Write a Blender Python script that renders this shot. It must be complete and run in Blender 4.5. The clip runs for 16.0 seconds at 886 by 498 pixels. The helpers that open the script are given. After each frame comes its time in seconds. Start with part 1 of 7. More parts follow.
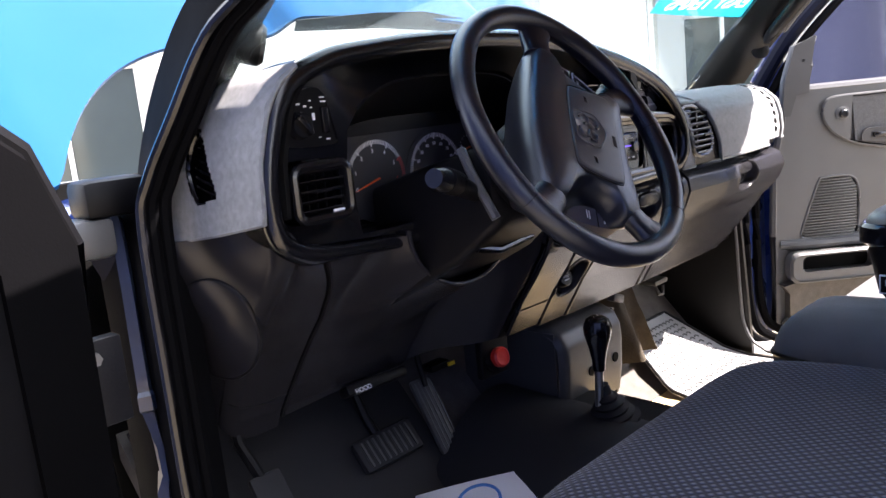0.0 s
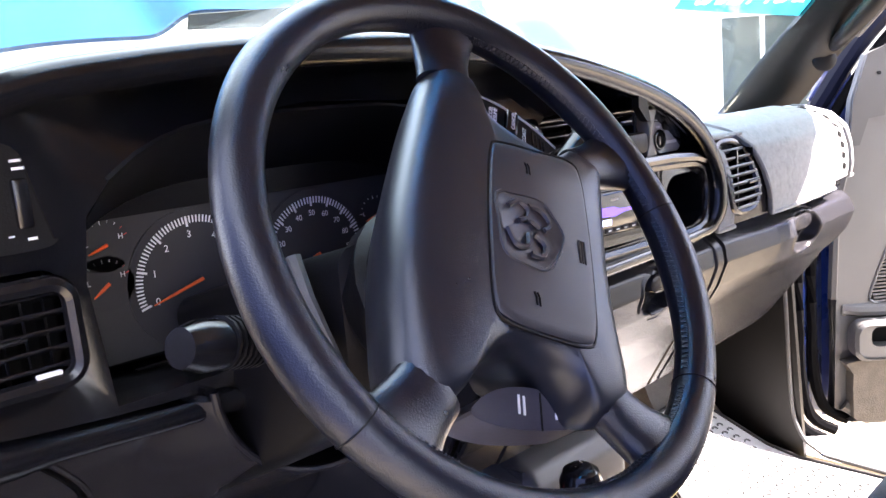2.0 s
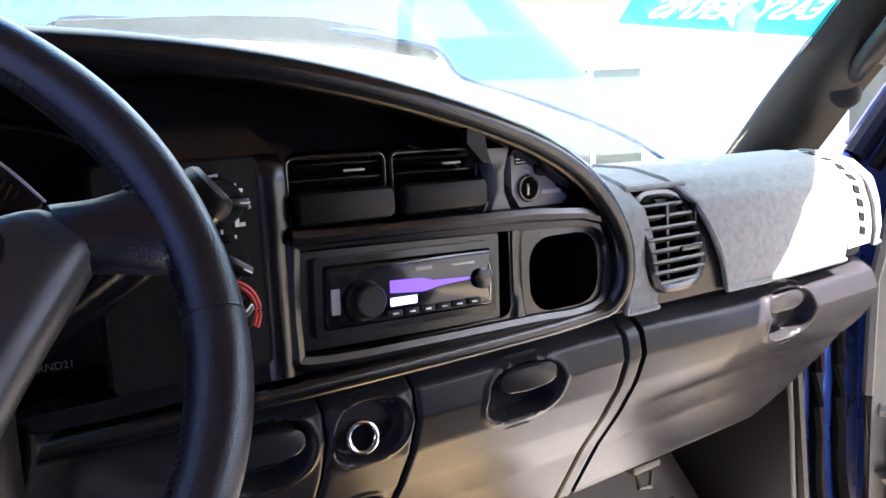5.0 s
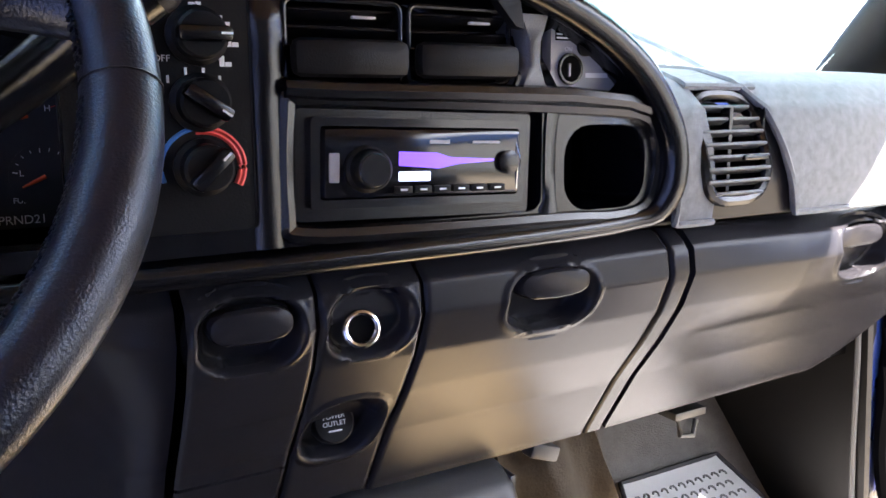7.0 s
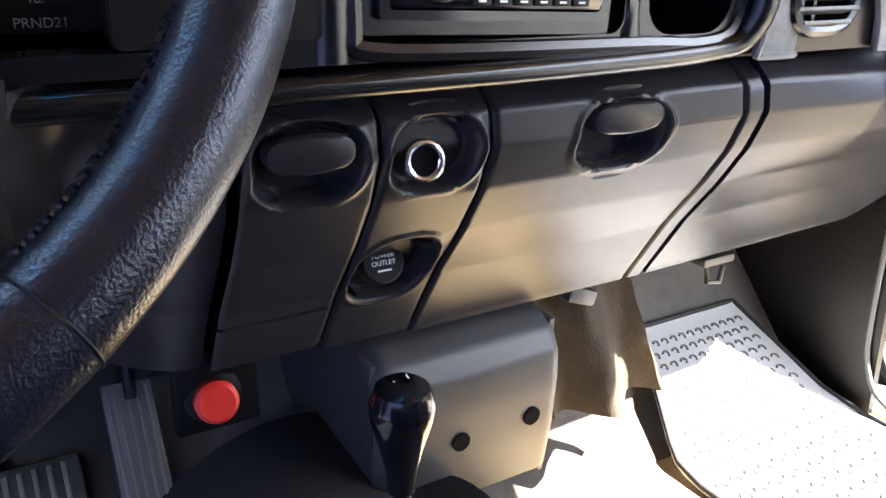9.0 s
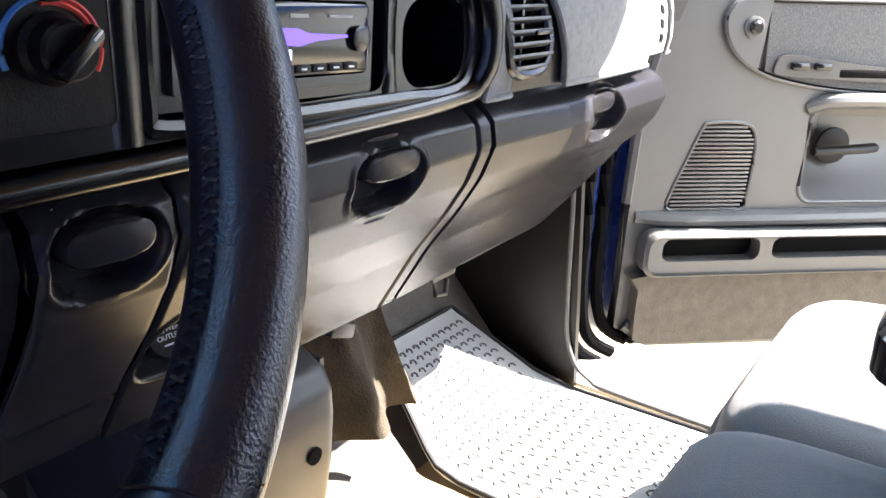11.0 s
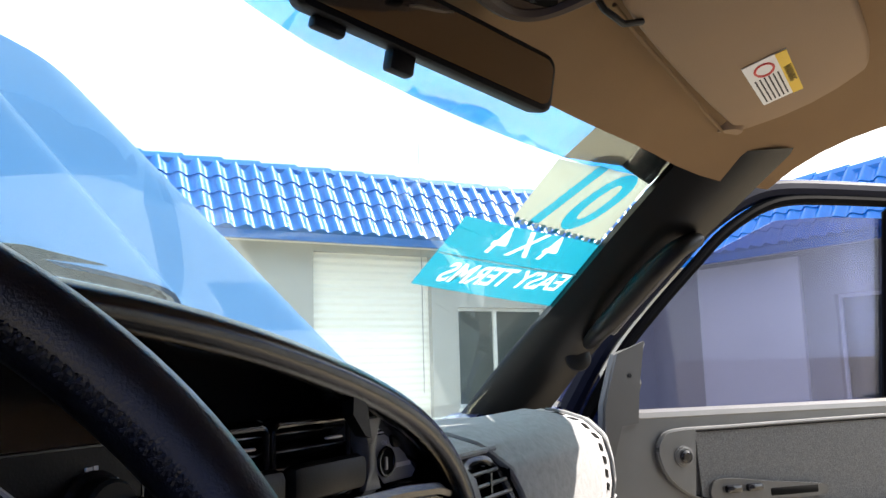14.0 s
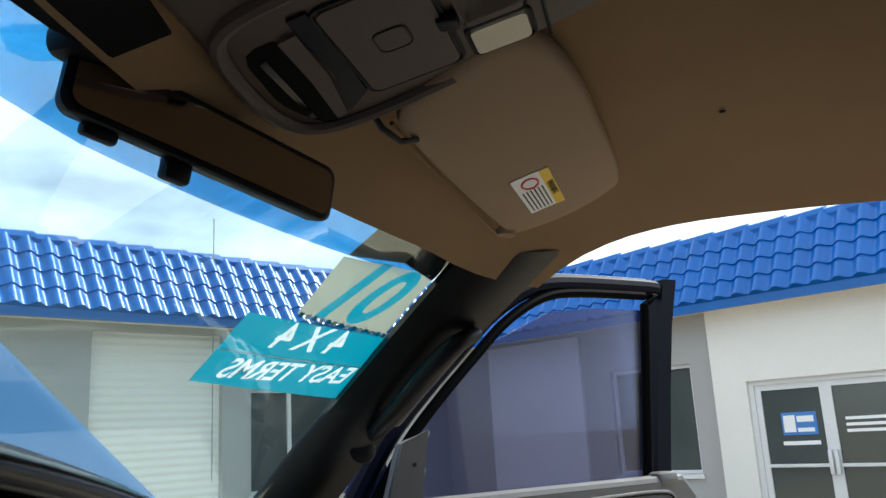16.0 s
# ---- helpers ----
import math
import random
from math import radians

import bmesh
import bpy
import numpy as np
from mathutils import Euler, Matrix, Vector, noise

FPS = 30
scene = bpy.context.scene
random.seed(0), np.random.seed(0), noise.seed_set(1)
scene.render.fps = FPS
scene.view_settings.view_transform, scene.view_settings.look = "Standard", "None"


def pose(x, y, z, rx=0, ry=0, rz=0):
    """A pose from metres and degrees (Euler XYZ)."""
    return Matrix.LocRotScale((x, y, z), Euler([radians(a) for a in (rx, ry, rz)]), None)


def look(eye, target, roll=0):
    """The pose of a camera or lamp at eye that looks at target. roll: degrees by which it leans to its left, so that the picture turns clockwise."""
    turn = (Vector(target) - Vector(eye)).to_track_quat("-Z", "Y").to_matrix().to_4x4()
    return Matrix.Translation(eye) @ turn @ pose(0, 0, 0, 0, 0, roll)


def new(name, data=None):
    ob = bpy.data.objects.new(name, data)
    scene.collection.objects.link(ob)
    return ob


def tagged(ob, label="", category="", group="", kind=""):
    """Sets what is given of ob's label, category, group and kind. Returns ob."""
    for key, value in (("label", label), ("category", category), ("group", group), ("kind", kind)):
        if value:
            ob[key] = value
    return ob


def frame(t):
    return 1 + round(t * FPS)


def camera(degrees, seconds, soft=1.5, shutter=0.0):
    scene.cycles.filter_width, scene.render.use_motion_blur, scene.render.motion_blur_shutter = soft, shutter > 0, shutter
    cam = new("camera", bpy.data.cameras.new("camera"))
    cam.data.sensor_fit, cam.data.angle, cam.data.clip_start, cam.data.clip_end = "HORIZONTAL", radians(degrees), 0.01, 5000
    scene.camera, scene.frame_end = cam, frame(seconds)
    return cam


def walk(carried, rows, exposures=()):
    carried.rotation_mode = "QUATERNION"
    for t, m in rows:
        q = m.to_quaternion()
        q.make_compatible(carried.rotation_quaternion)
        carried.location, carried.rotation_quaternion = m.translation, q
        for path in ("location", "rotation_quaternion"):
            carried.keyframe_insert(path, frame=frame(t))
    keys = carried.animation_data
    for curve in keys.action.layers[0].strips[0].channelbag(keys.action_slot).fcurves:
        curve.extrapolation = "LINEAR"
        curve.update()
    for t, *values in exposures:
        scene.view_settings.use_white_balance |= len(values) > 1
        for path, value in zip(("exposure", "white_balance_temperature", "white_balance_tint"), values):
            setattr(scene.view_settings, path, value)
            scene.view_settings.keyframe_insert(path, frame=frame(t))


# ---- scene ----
cam = camera(57.33, 16.0, soft=1.45)
PATH = [
    (0, (0.1386, 0.2024, 1.5094), (1.5306, 1.5921, 1.1469), -5.77),
    (0.5, (0.2698, 0.3394, 1.5177), (1.7185, 1.6713, 1.1606), -5.34),
    (1, (0.3644, 0.4067, 1.5231), (1.8215, 1.7265, 1.1559), -5.31),
    (1.5, (0.4806, 0.4417, 1.5285), (1.8868, 1.8095, 1.1390), -5.41),
    (2, (0.5949, 0.4403, 1.5400), (1.9333, 1.8817, 1.1779), -5.13),
    (2.5, (0.6832, 0.4166, 1.5409), (1.9633, 1.9213, 1.2288), -5.70),
    (3, (0.7670, 0.4104, 1.5512), (2.0197, 1.9347, 1.2240), -5.17),
    (3.5, (0.8391, 0.4138, 1.5467), (2.0878, 1.9444, 1.2336), -4.78),
    (4, (0.9001, 0.4223, 1.5379), (2.1428, 1.9614, 1.2433), -4.57),
    (4.2, (0.9244, 0.4156, 1.5341), (2.1462, 1.9721, 1.2433), -4.34),
    (6.3, (1.0648, 0.4544, 1.4727), (2.1038, 2.1446, 1.2206), -1.10),
    (6.5, (1.0658, 0.4641, 1.4637), (2.1068, 2.1505, 1.1948), -0.83),
    (7, (1.0741, 0.4574, 1.4377), (2.0567, 2.1627, 1.0821), -0.26),
    (7.5, (1.0662, 0.4683, 1.4218), (2.0167, 2.1449, 0.8876), 0.56),
    (8, (1.0597, 0.4776, 1.4137), (1.9615, 2.1422, 0.7688), 1.74),
    (8.2, (1.0544, 0.4843, 1.4114), (1.9491, 2.1476, 0.7533), 2.22),
    (10.3, (1.0235, 0.6102, 1.4364), (2.3631, 1.8607, 0.6354), 2.18),
    (10.5, (1.0067, 0.6006, 1.4416), (2.4193, 1.7853, 0.6662), 2.87),
    (11, (0.9704, 0.5892, 1.4462), (2.5369, 1.6395, 0.7808), 2.60),
    (11.5, (0.9692, 0.6046, 1.4581), (2.6129, 1.6121, 0.9258), 1.68),
    (12, (0.9612, 0.6153, 1.4667), (2.6629, 1.6091, 1.1252), 0.47),
    (12.5, (0.9600, 0.6299, 1.4809), (2.7049, 1.5927, 1.3123), -0.52),
    (13, (0.9469, 0.6293, 1.5031), (2.7050, 1.5826, 1.4848), -1.06),
    (13.5, (0.9277, 0.6238, 1.5262), (2.6828, 1.5735, 1.6604), -1.40),
    (14, (0.9145, 0.6222, 1.5468), (2.6577, 1.5620, 1.8262), -1.57),
    (14.5, (0.9062, 0.6194, 1.5612), (2.6520, 1.5024, 1.9764), -2.00),
    (15, (0.9026, 0.6132, 1.5679), (2.6754, 1.3799, 2.0871), -2.55),
    (15.5, (0.9005, 0.6016, 1.5718), (2.7301, 1.2149, 2.0975), -2.82),
    (16, (0.9009, 0.5963, 1.5661), (2.7942, 1.0603, 2.0135), -3.21),
]
EXPO = [(0.0, 2.68, 6550, 22), (0.5, 3.10, 6600, 23), (1.0, 3.45, 6600, 24), (2.0, 3.85, 6650, 24), (4.2, 3.6, 6600, 22), (7.0, 3.92, 6550, 20), (8.0, 4.44, 6500, 18), (10.3, 3.65, 6500, 14), (11.0, 3.52, 6500, 14), (12.0, 3.2, 6700, 20), (13.0, 2.98, 6800, 24), (14.0, 2.0, 6700, 14), (15.0, 1.14, 6000, 3), (16.0, 1.02, 6250, 8)]
walk(cam, [(t, look(eye, target, roll)) for t, eye, target, roll in PATH], EXPO)

# ---- daylight: high sun from behind and to the right of the truck ----
SUN_TO = Vector((0.56, -0.54, 1.0)).normalized()
world = bpy.data.worlds.new("sky")
scene.world = world
world.use_nodes = True
wn = world.node_tree.nodes
sky = wn.new("ShaderNodeTexSky")
sky.sky_type, sky.sun_disc = "NISHITA", False
sky.sun_elevation = math.asin(SUN_TO.z)
sky.sun_rotation = math.atan2(SUN_TO.x, SUN_TO.y)
sky.air_density, sky.dust_density, sky.ozone_density = 1.0, 0.6, 1.0
coord = wn.new("ShaderNodeTexCoord")
cmap = wn.new("ShaderNodeMapping")
cmap.inputs["Scale"].default_value = (1.6, 1.6, 4.5)
clouds = wn.new("ShaderNodeTexNoise")
clouds.inputs["Scale"].default_value, clouds.inputs["Detail"].default_value = 2.2, 9.0
cramp = wn.new("ShaderNodeValToRGB")
cramp.color_ramp.elements[0].position, cramp.color_ramp.elements[1].position = 0.38, 0.66
cramp.color_ramp.elements[0].color = (0.30, 0.30, 0.30, 1)
cmix = wn.new("ShaderNodeMixRGB")
cmix.inputs[2].default_value = (11.5, 12.6, 13.0, 1)
wl = world.node_tree.links
wl.new(coord.outputs["Generated"], cmap.inputs[0])
wl.new(cmap.outputs[0], clouds.inputs["Vector"])
wl.new(clouds.outputs["Fac"], cramp.inputs[0])
wl.new(cramp.outputs[0], cmix.inputs[0])
wl.new(sky.outputs[0], cmix.inputs[1])
wl.new(cmix.outputs[0], wn["Background"].inputs[0])
wn["Background"].inputs[1].default_value = 0.085
sun = new("sun", bpy.data.lights.new("sun", "SUN"))
sun.data.energy, sun.data.angle, sun.data.color = 5.0, radians(0.55), (1.0, 0.945, 0.85)
sun.matrix_world = look(SUN_TO * 30, (0, 0, 0))


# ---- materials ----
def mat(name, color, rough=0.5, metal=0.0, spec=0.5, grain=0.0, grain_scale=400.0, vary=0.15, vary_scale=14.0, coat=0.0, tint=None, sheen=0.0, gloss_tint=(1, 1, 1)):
    """A surface with colour variation at two scales and a fine relief."""
    m = bpy.data.materials.new(name)
    m.use_nodes = True
    n, l = m.node_tree.nodes, m.node_tree.links
    b = n["Principled BSDF"]
    b.inputs["Metallic"].default_value, b.inputs["Specular IOR Level"].default_value = metal, spec
    b.inputs["Coat Weight"].default_value, b.inputs["Coat Roughness"].default_value = coat, 0.04
    b.inputs["Sheen Weight"].default_value = sheen
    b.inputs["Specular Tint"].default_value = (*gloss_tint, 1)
    tc = n.new("ShaderNodeTexCoord")
    big, small = n.new("ShaderNodeTexNoise"), n.new("ShaderNodeTexNoise")
    big.inputs["Scale"].default_value, big.inputs["Detail"].default_value = vary_scale, 5.0
    small.inputs["Scale"].default_value, small.inputs["Detail"].default_value = grain_scale, 3.0
    for t in (big, small):
        l.new(tc.outputs["Object"], t.inputs["Vector"])
    mix, mix2 = n.new("ShaderNodeMixRGB"), n.new("ShaderNodeMixRGB")
    dark = tint or tuple(c * (1 - vary) for c in color)
    light = tuple(min(1.0, c * (1 + vary)) for c in color)
    mix.inputs[1].default_value, mix.inputs[2].default_value = (*dark, 1), (*light, 1)
    l.new(big.outputs["Fac"], mix.inputs[0])
    mix2.blend_type = "MULTIPLY"
    mix2.inputs[0].default_value = min(1.0, vary * 1.6)
    l.new(mix.outputs[0], mix2.inputs[1])
    g = n.new("ShaderNodeMapRange")
    g.inputs["To Min"].default_value, g.inputs["To Max"].default_value = 0.6, 1.25
    l.new(small.outputs["Fac"], g.inputs["Value"])
    l.new(g.outputs[0], mix2.inputs[2])
    l.new(mix2.outputs[0], b.inputs["Base Color"])
    r = n.new("ShaderNodeMapRange")
    r.inputs["To Min"].default_value, r.inputs["To Max"].default_value = max(0.02, rough - min(0.08, vary)), min(1.0, rough + min(0.1, vary))
    l.new(big.outputs["Fac"], r.inputs["Value"])
    l.new(r.outputs[0], b.inputs["Roughness"])
    if grain > 0:
        bump = n.new("ShaderNodeBump")
        bump.inputs["Strength"].default_value, bump.inputs["Distance"].default_value = grain, 0.0012
        l.new(small.outputs["Fac"], bump.inputs["Height"])
        l.new(bump.outputs[0], b.inputs["Normal"])
    return m


def glow(name, color, strength):
    m = bpy.data.materials.new(name)
    m.use_nodes = True
    b = m.node_tree.nodes["Principled BSDF"]
    b.inputs["Base Color"].default_value = (*(0.3 * c for c in color), 1)
    b.inputs["Emission Color"].default_value, b.inputs["Emission Strength"].default_value = (*color, 1), strength
    b.inputs["Roughness"].default_value = 0.15
    return m


def glass(name, tint, dust=0.0, rough=0.0, gloss=0.5):
    """Clear sheet glass: it lets light through, mirrors at a slant, and carries a little dust."""
    m = bpy.data.materials.new(name)
    m.use_nodes = True
    n, l = m.node_tree.nodes, m.node_tree.links
    n.remove(n["Principled BSDF"])
    tr, gl, df = n.new("ShaderNodeBsdfTransparent"), n.new("ShaderNodeBsdfGlossy"), n.new("ShaderNodeBsdfDiffuse")
    tl = n.new("ShaderNodeBsdfTranslucent")
    tr.inputs[0].default_value = (*tint, 1)
    gl.inputs["Roughness"].default_value = rough
    df.inputs[0].default_value = tl.inputs[0].default_value = (0.8, 0.82, 0.85, 1)
    fr = n.new("ShaderNodeFresnel")
    fr.inputs["IOR"].default_value = 1.45
    fm = n.new("ShaderNodeMath")
    fm.operation = "MULTIPLY"
    fm.inputs[1].default_value = gloss
    l.new(fr.outputs[0], fm.inputs[0])
    m1, m2, m3 = n.new("ShaderNodeMixShader"), n.new("ShaderNodeMixShader"), n.new("ShaderNodeMixShader")
    l.new(fm.outputs[0], m1.inputs[0])
    l.new(tr.outputs[0], m1.inputs[1])
    l.new(gl.outputs[0], m1.inputs[2])
    m3.inputs[0].default_value = 0.5
    l.new(df.outputs[0], m3.inputs[1])
    l.new(tl.outputs[0], m3.inputs[2])
    tc, ns, mr = n.new("ShaderNodeTexCoord"), n.new("ShaderNodeTexNoise"), n.new("ShaderNodeMapRange")
    ns.inputs["Scale"].default_value, ns.inputs["Detail"].default_value = 7.0, 8.0
    l.new(tc.outputs["Object"], ns.inputs["Vector"])
    l.new(ns.outputs["Fac"], mr.inputs["Value"])
    mr.inputs["To Min"].default_value, mr.inputs["To Max"].default_value = dust * 0.5, dust * 1.5
    l.new(mr.outputs[0], m2.inputs[0])
    l.new(m1.outputs[0], m2.inputs[1])
    l.new(m3.outputs[0], m2.inputs[2])
    l.new(m2.outputs[0], n["Material Output"].inputs[0])
    return m


def weave(name, c1, c2, scale, rough=0.85, bump_strength=0.5, turn=45.0):
    """Woven upholstery: two crossed waves of thread over a mottled ground."""
    m = mat(name, c1, rough, spec=0.2, grain=0.4, grain_scale=900, vary=0.25, vary_scale=9, sheen=0.15)
    n, l = m.node_tree.nodes, m.node_tree.links
    b = n["Principled BSDF"]
    tc, mp = n.new("ShaderNodeTexCoord"), n.new("ShaderNodeMapping")
    mp.inputs["Rotation"].default_value = (0, 0, radians(turn))
    l.new(tc.outputs["Object"], mp.inputs[0])
    w1, w2 = n.new("ShaderNodeTexWave"), n.new("ShaderNodeTexWave")
    w2.bands_direction = "Y"
    for w in (w1, w2):
        w.inputs["Scale"].default_value, w.inputs["Distortion"].default_value, w.inputs["Detail"].default_value = scale, 0.6, 2.0
        l.new(mp.outputs[0], w.inputs["Vector"])
    mul = n.new("ShaderNodeMath")
    mul.operation = "MULTIPLY"
    l.new(w1.outputs["Fac"], mul.inputs[0])
    l.new(w2.outputs["Fac"], mul.inputs[1])
    old = b.inputs["Base Color"].links[0].from_socket
    mix = n.new("ShaderNodeMixRGB")
    mix.inputs[2].default_value = (*c2, 1)
    l.new(mul.outputs[0], mix.inputs[0])
    l.new(old, mix.inputs[1])
    l.new(mix.outputs[0], b.inputs["Base Color"])
    bump = n.new("ShaderNodeBump")
    bump.inputs["Strength"].default_value, bump.inputs["Distance"].default_value = bump_strength, 0.002
    l.new(mul.outputs[0], bump.inputs["Height"])
    l.new(bump.outputs[0], b.inputs["Normal"])
    return m


M_BEZEL = mat("black_grained_plastic", (0.0055, 0.0055, 0.0068), 0.17, spec=0.5, grain=0.12, grain_scale=1100, vary=0.05)
M_VINYL = mat("charcoal_dash_vinyl", (0.018, 0.0176, 0.0205), 0.24, spec=0.15, grain=0.12, grain_scale=900, vary=0.03)
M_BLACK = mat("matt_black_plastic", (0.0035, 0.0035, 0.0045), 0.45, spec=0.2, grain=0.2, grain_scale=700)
M_GLOSSBLACK = mat("gloss_black_plastic", (0.008, 0.008, 0.010), 0.12, vary=0.05)
# Near black: the shade inside recesses and holes is put into this colour.
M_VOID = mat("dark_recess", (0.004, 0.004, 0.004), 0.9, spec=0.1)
# Seal rubber, and the shade in the column bowl and on driver-side parts.
M_SEALSHADE = mat("black_seal_and_shade", (0.0025, 0.0025, 0.003), 0.65, spec=0.03, grain=0.15)
M_FRAME = mat("glossy_blue_black_frame", (0.002, 0.003, 0.010), 0.42, spec=0.08, vary=0.05)
M_FLAP = mat("taupe_loose_carpet", (0.062, 0.052, 0.040), 0.95, spec=0.1, grain=1.0, grain_scale=300, vary=0.35, vary_scale=40)
# The wheel's blue sheen is put into the gloss tint of leather and pad.
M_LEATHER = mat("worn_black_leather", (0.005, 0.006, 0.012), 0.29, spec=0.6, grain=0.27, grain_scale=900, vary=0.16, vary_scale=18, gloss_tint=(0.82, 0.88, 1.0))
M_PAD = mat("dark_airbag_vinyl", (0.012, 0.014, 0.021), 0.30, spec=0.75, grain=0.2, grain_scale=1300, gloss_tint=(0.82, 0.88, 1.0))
M_PADFACE = mat("matt_airbag_cover_vinyl", (0.034, 0.035, 0.042), 0.40, spec=0.5, grain=0.12, grain_scale=1500, vary=0.08)
M_PODGREY = mat("slate_switch_plastic", (0.055, 0.055, 0.075), 0.45, spec=0.4, grain=0.1)
M_CARPETMAT = mat("grey_dash_carpet", (0.20, 0.207, 0.215), 0.95, spec=0.1, grain=0.6, grain_scale=900, vary=0.42, vary_scale=110, sheen=0.25)
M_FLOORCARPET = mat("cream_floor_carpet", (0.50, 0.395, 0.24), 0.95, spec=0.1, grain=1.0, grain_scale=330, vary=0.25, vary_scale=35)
# Floor carpet under the dash: its shade is put into this darker colour.
M_TOECARPET = mat("shaded_floor_carpet", (0.130, 0.120, 0.110), 0.95, spec=0.1, grain=1.0, grain_scale=330, vary=0.3, vary_scale=35)
M_RUBBER = mat("pale_rubber_mat", (0.36, 0.36, 0.355), 0.7, grain=0.2, grain_scale=500, vary=0.12)
M_RUBBERRIB = mat("grey_rubber_ribs", (0.10, 0.10, 0.10), 0.7, vary=0.15)
M_RUBBERDARK = mat("dark_moulded_rubber", (0.018, 0.018, 0.020), 0.7, spec=0.3, grain=0.2)
M_SEAT = weave("dark_blue_woven_seat_cloth", (0.010, 0.011, 0.020), (0.062, 0.068, 0.115), 34.0, bump_strength=0.8)
M_SEATPLAIN = mat("plain_grey_seat_cloth", (0.12, 0.12, 0.128), 0.9, spec=0.15, grain=0.6, grain_scale=700, vary=0.2, sheen=0.15)
M_DOOR = mat("grey_door_plastic", (0.090, 0.090, 0.090), 0.34, grain=0.3, grain_scale=700, vary=0.12)
M_DOORCLOTH = mat("speckled_grey_door_cloth", (0.115, 0.115, 0.116), 0.95, spec=0.1, grain=0.8, grain_scale=420, vary=0.55, vary_scale=330)
M_DOORCARPET = mat("grey_door_carpet", (0.115, 0.103, 0.088), 0.95, spec=0.1, grain=1.0, grain_scale=300, vary=0.35, vary_scale=40)
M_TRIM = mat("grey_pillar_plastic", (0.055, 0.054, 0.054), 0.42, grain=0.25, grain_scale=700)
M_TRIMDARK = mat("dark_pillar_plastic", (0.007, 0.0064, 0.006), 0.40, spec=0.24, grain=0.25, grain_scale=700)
M_HEADLINER = mat("beige_headliner_cloth", (0.235, 0.153, 0.084), 0.95, spec=0.1, grain=0.6, grain_scale=800, vary=0.14, vary_scale=5)
M_VISOR = mat("beige_visor_vinyl", (0.255, 0.168, 0.096), 0.75, grain=0.5, grain_scale=600, vary=0.1)
M_CONSOLE = mat("taupe_console_plastic", (0.085, 0.062, 0.048), 0.50, spec=0.25, grain=0.3, grain_scale=700, vary=0.08)
M_NAVY = mat("navy_car_paint", (0.005, 0.016, 0.085), 0.28, spec=0.5, vary=0.05, coat=0.4)
M_BLUE = mat("blue_hood_paint", (0.003, 0.055, 0.150), 0.32, spec=0.12, vary=0.12, vary_scale=3)
# Copy of the navy paint with the driver side's shade put into it.
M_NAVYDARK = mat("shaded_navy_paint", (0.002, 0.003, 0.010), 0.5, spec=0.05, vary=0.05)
M_CHROME = mat("bright_metal", (0.75, 0.75, 0.76), 0.15, metal=1.0, vary=0.05)
M_STEEL = mat("dull_steel", (0.35, 0.35, 0.36), 0.4, metal=1.0, grain=0.2)
M_SILVER = mat("silver_grey_plastic", (0.40, 0.40, 0.41), 0.4, grain=0.2)
M_RED = mat("red_plastic", (0.62, 0.03, 0.02), 0.35, vary=0.08)
M_REDPRINT = mat("red_print", (0.65, 0.06, 0.05), 0.5, vary=0.03)
M_BLUEPRINT = mat("blue_print", (0.05, 0.20, 0.55), 0.5, vary=0.03)
M_WHITEPRINT = mat("white_print", (0.86, 0.87, 0.88), 0.5, vary=0.03)
M_ORANGE = mat("orange_needle", (0.85, 0.12, 0.02), 0.5, vary=0.03)
M_YELLOW = mat("yellow_print", (0.75, 0.50, 0.02), 0.5, vary=0.03)
def lit_through(name, color, share=0.6):
    """A thin print that daylight shines through."""
    m = mat(name, color, 0.6, vary=0.06)
    n, l = m.node_tree.nodes, m.node_tree.links
    tl, mx = n.new("ShaderNodeBsdfTranslucent"), n.new("ShaderNodeMixShader")
    tl.inputs[0].default_value = (*(min(1.0, c * 1.3) for c in color), 1)
    mx.inputs[0].default_value = share
    l.new(n["Principled BSDF"].outputs[0], mx.inputs[1])
    l.new(tl.outputs[0], mx.inputs[2])
    l.new(mx.outputs[0], n["Material Output"].inputs[0])
    return m


M_PAPER = mat("white_paper", (0.80, 0.80, 0.80), 0.7, vary=0.04)
M_TEAL = lit_through("teal_decal", (0.007, 0.25, 0.34))
M_DECALWHITE = lit_through("white_decal", (0.75, 0.76, 0.74))
M_GRAVELCARD = lit_through("speckled_brown_card", (0.15, 0.11, 0.07))
for node in M_GRAVELCARD.node_tree.nodes:
    if node.bl_idname == "ShaderNodeTexNoise":
        node.inputs["Scale"].default_value = 160.0
M_CREAM = lit_through("cream_decal", (0.38, 0.36, 0.28))
M_SCREEN = glow("violet_display", (0.10, 0.05, 0.55), 0.30)
M_SCREENLIGHT = glow("pale_display", (0.45, 0.55, 0.95), 0.30)
M_WINDSHIELD = glass("dusty_windshield_glass", (0.87, 0.95, 0.955), dust=0.005, gloss=0.28)
M_DOORGLASS = glass("tinted_door_glass", (0.43, 0.45, 0.60), dust=0.006, gloss=0.6)
# Rear window is unseen; its dark tint is added to cut reflected light.
M_REARGLASS = glass("dark_rear_glass", (0.12, 0.13, 0.15), dust=0.004, gloss=0.6)
M_BAND = glass("blue_sunshade_band", (0.20, 0.64, 0.97), dust=0.02, gloss=0.5)
M_MIRROR = mat("mirror_glass", (0.30, 0.28, 0.28), 0.02, metal=1.0, vary=0.02)
M_LENS = mat("frosted_lamp_lens", (0.62, 0.56, 0.42), 0.35, vary=0.1)
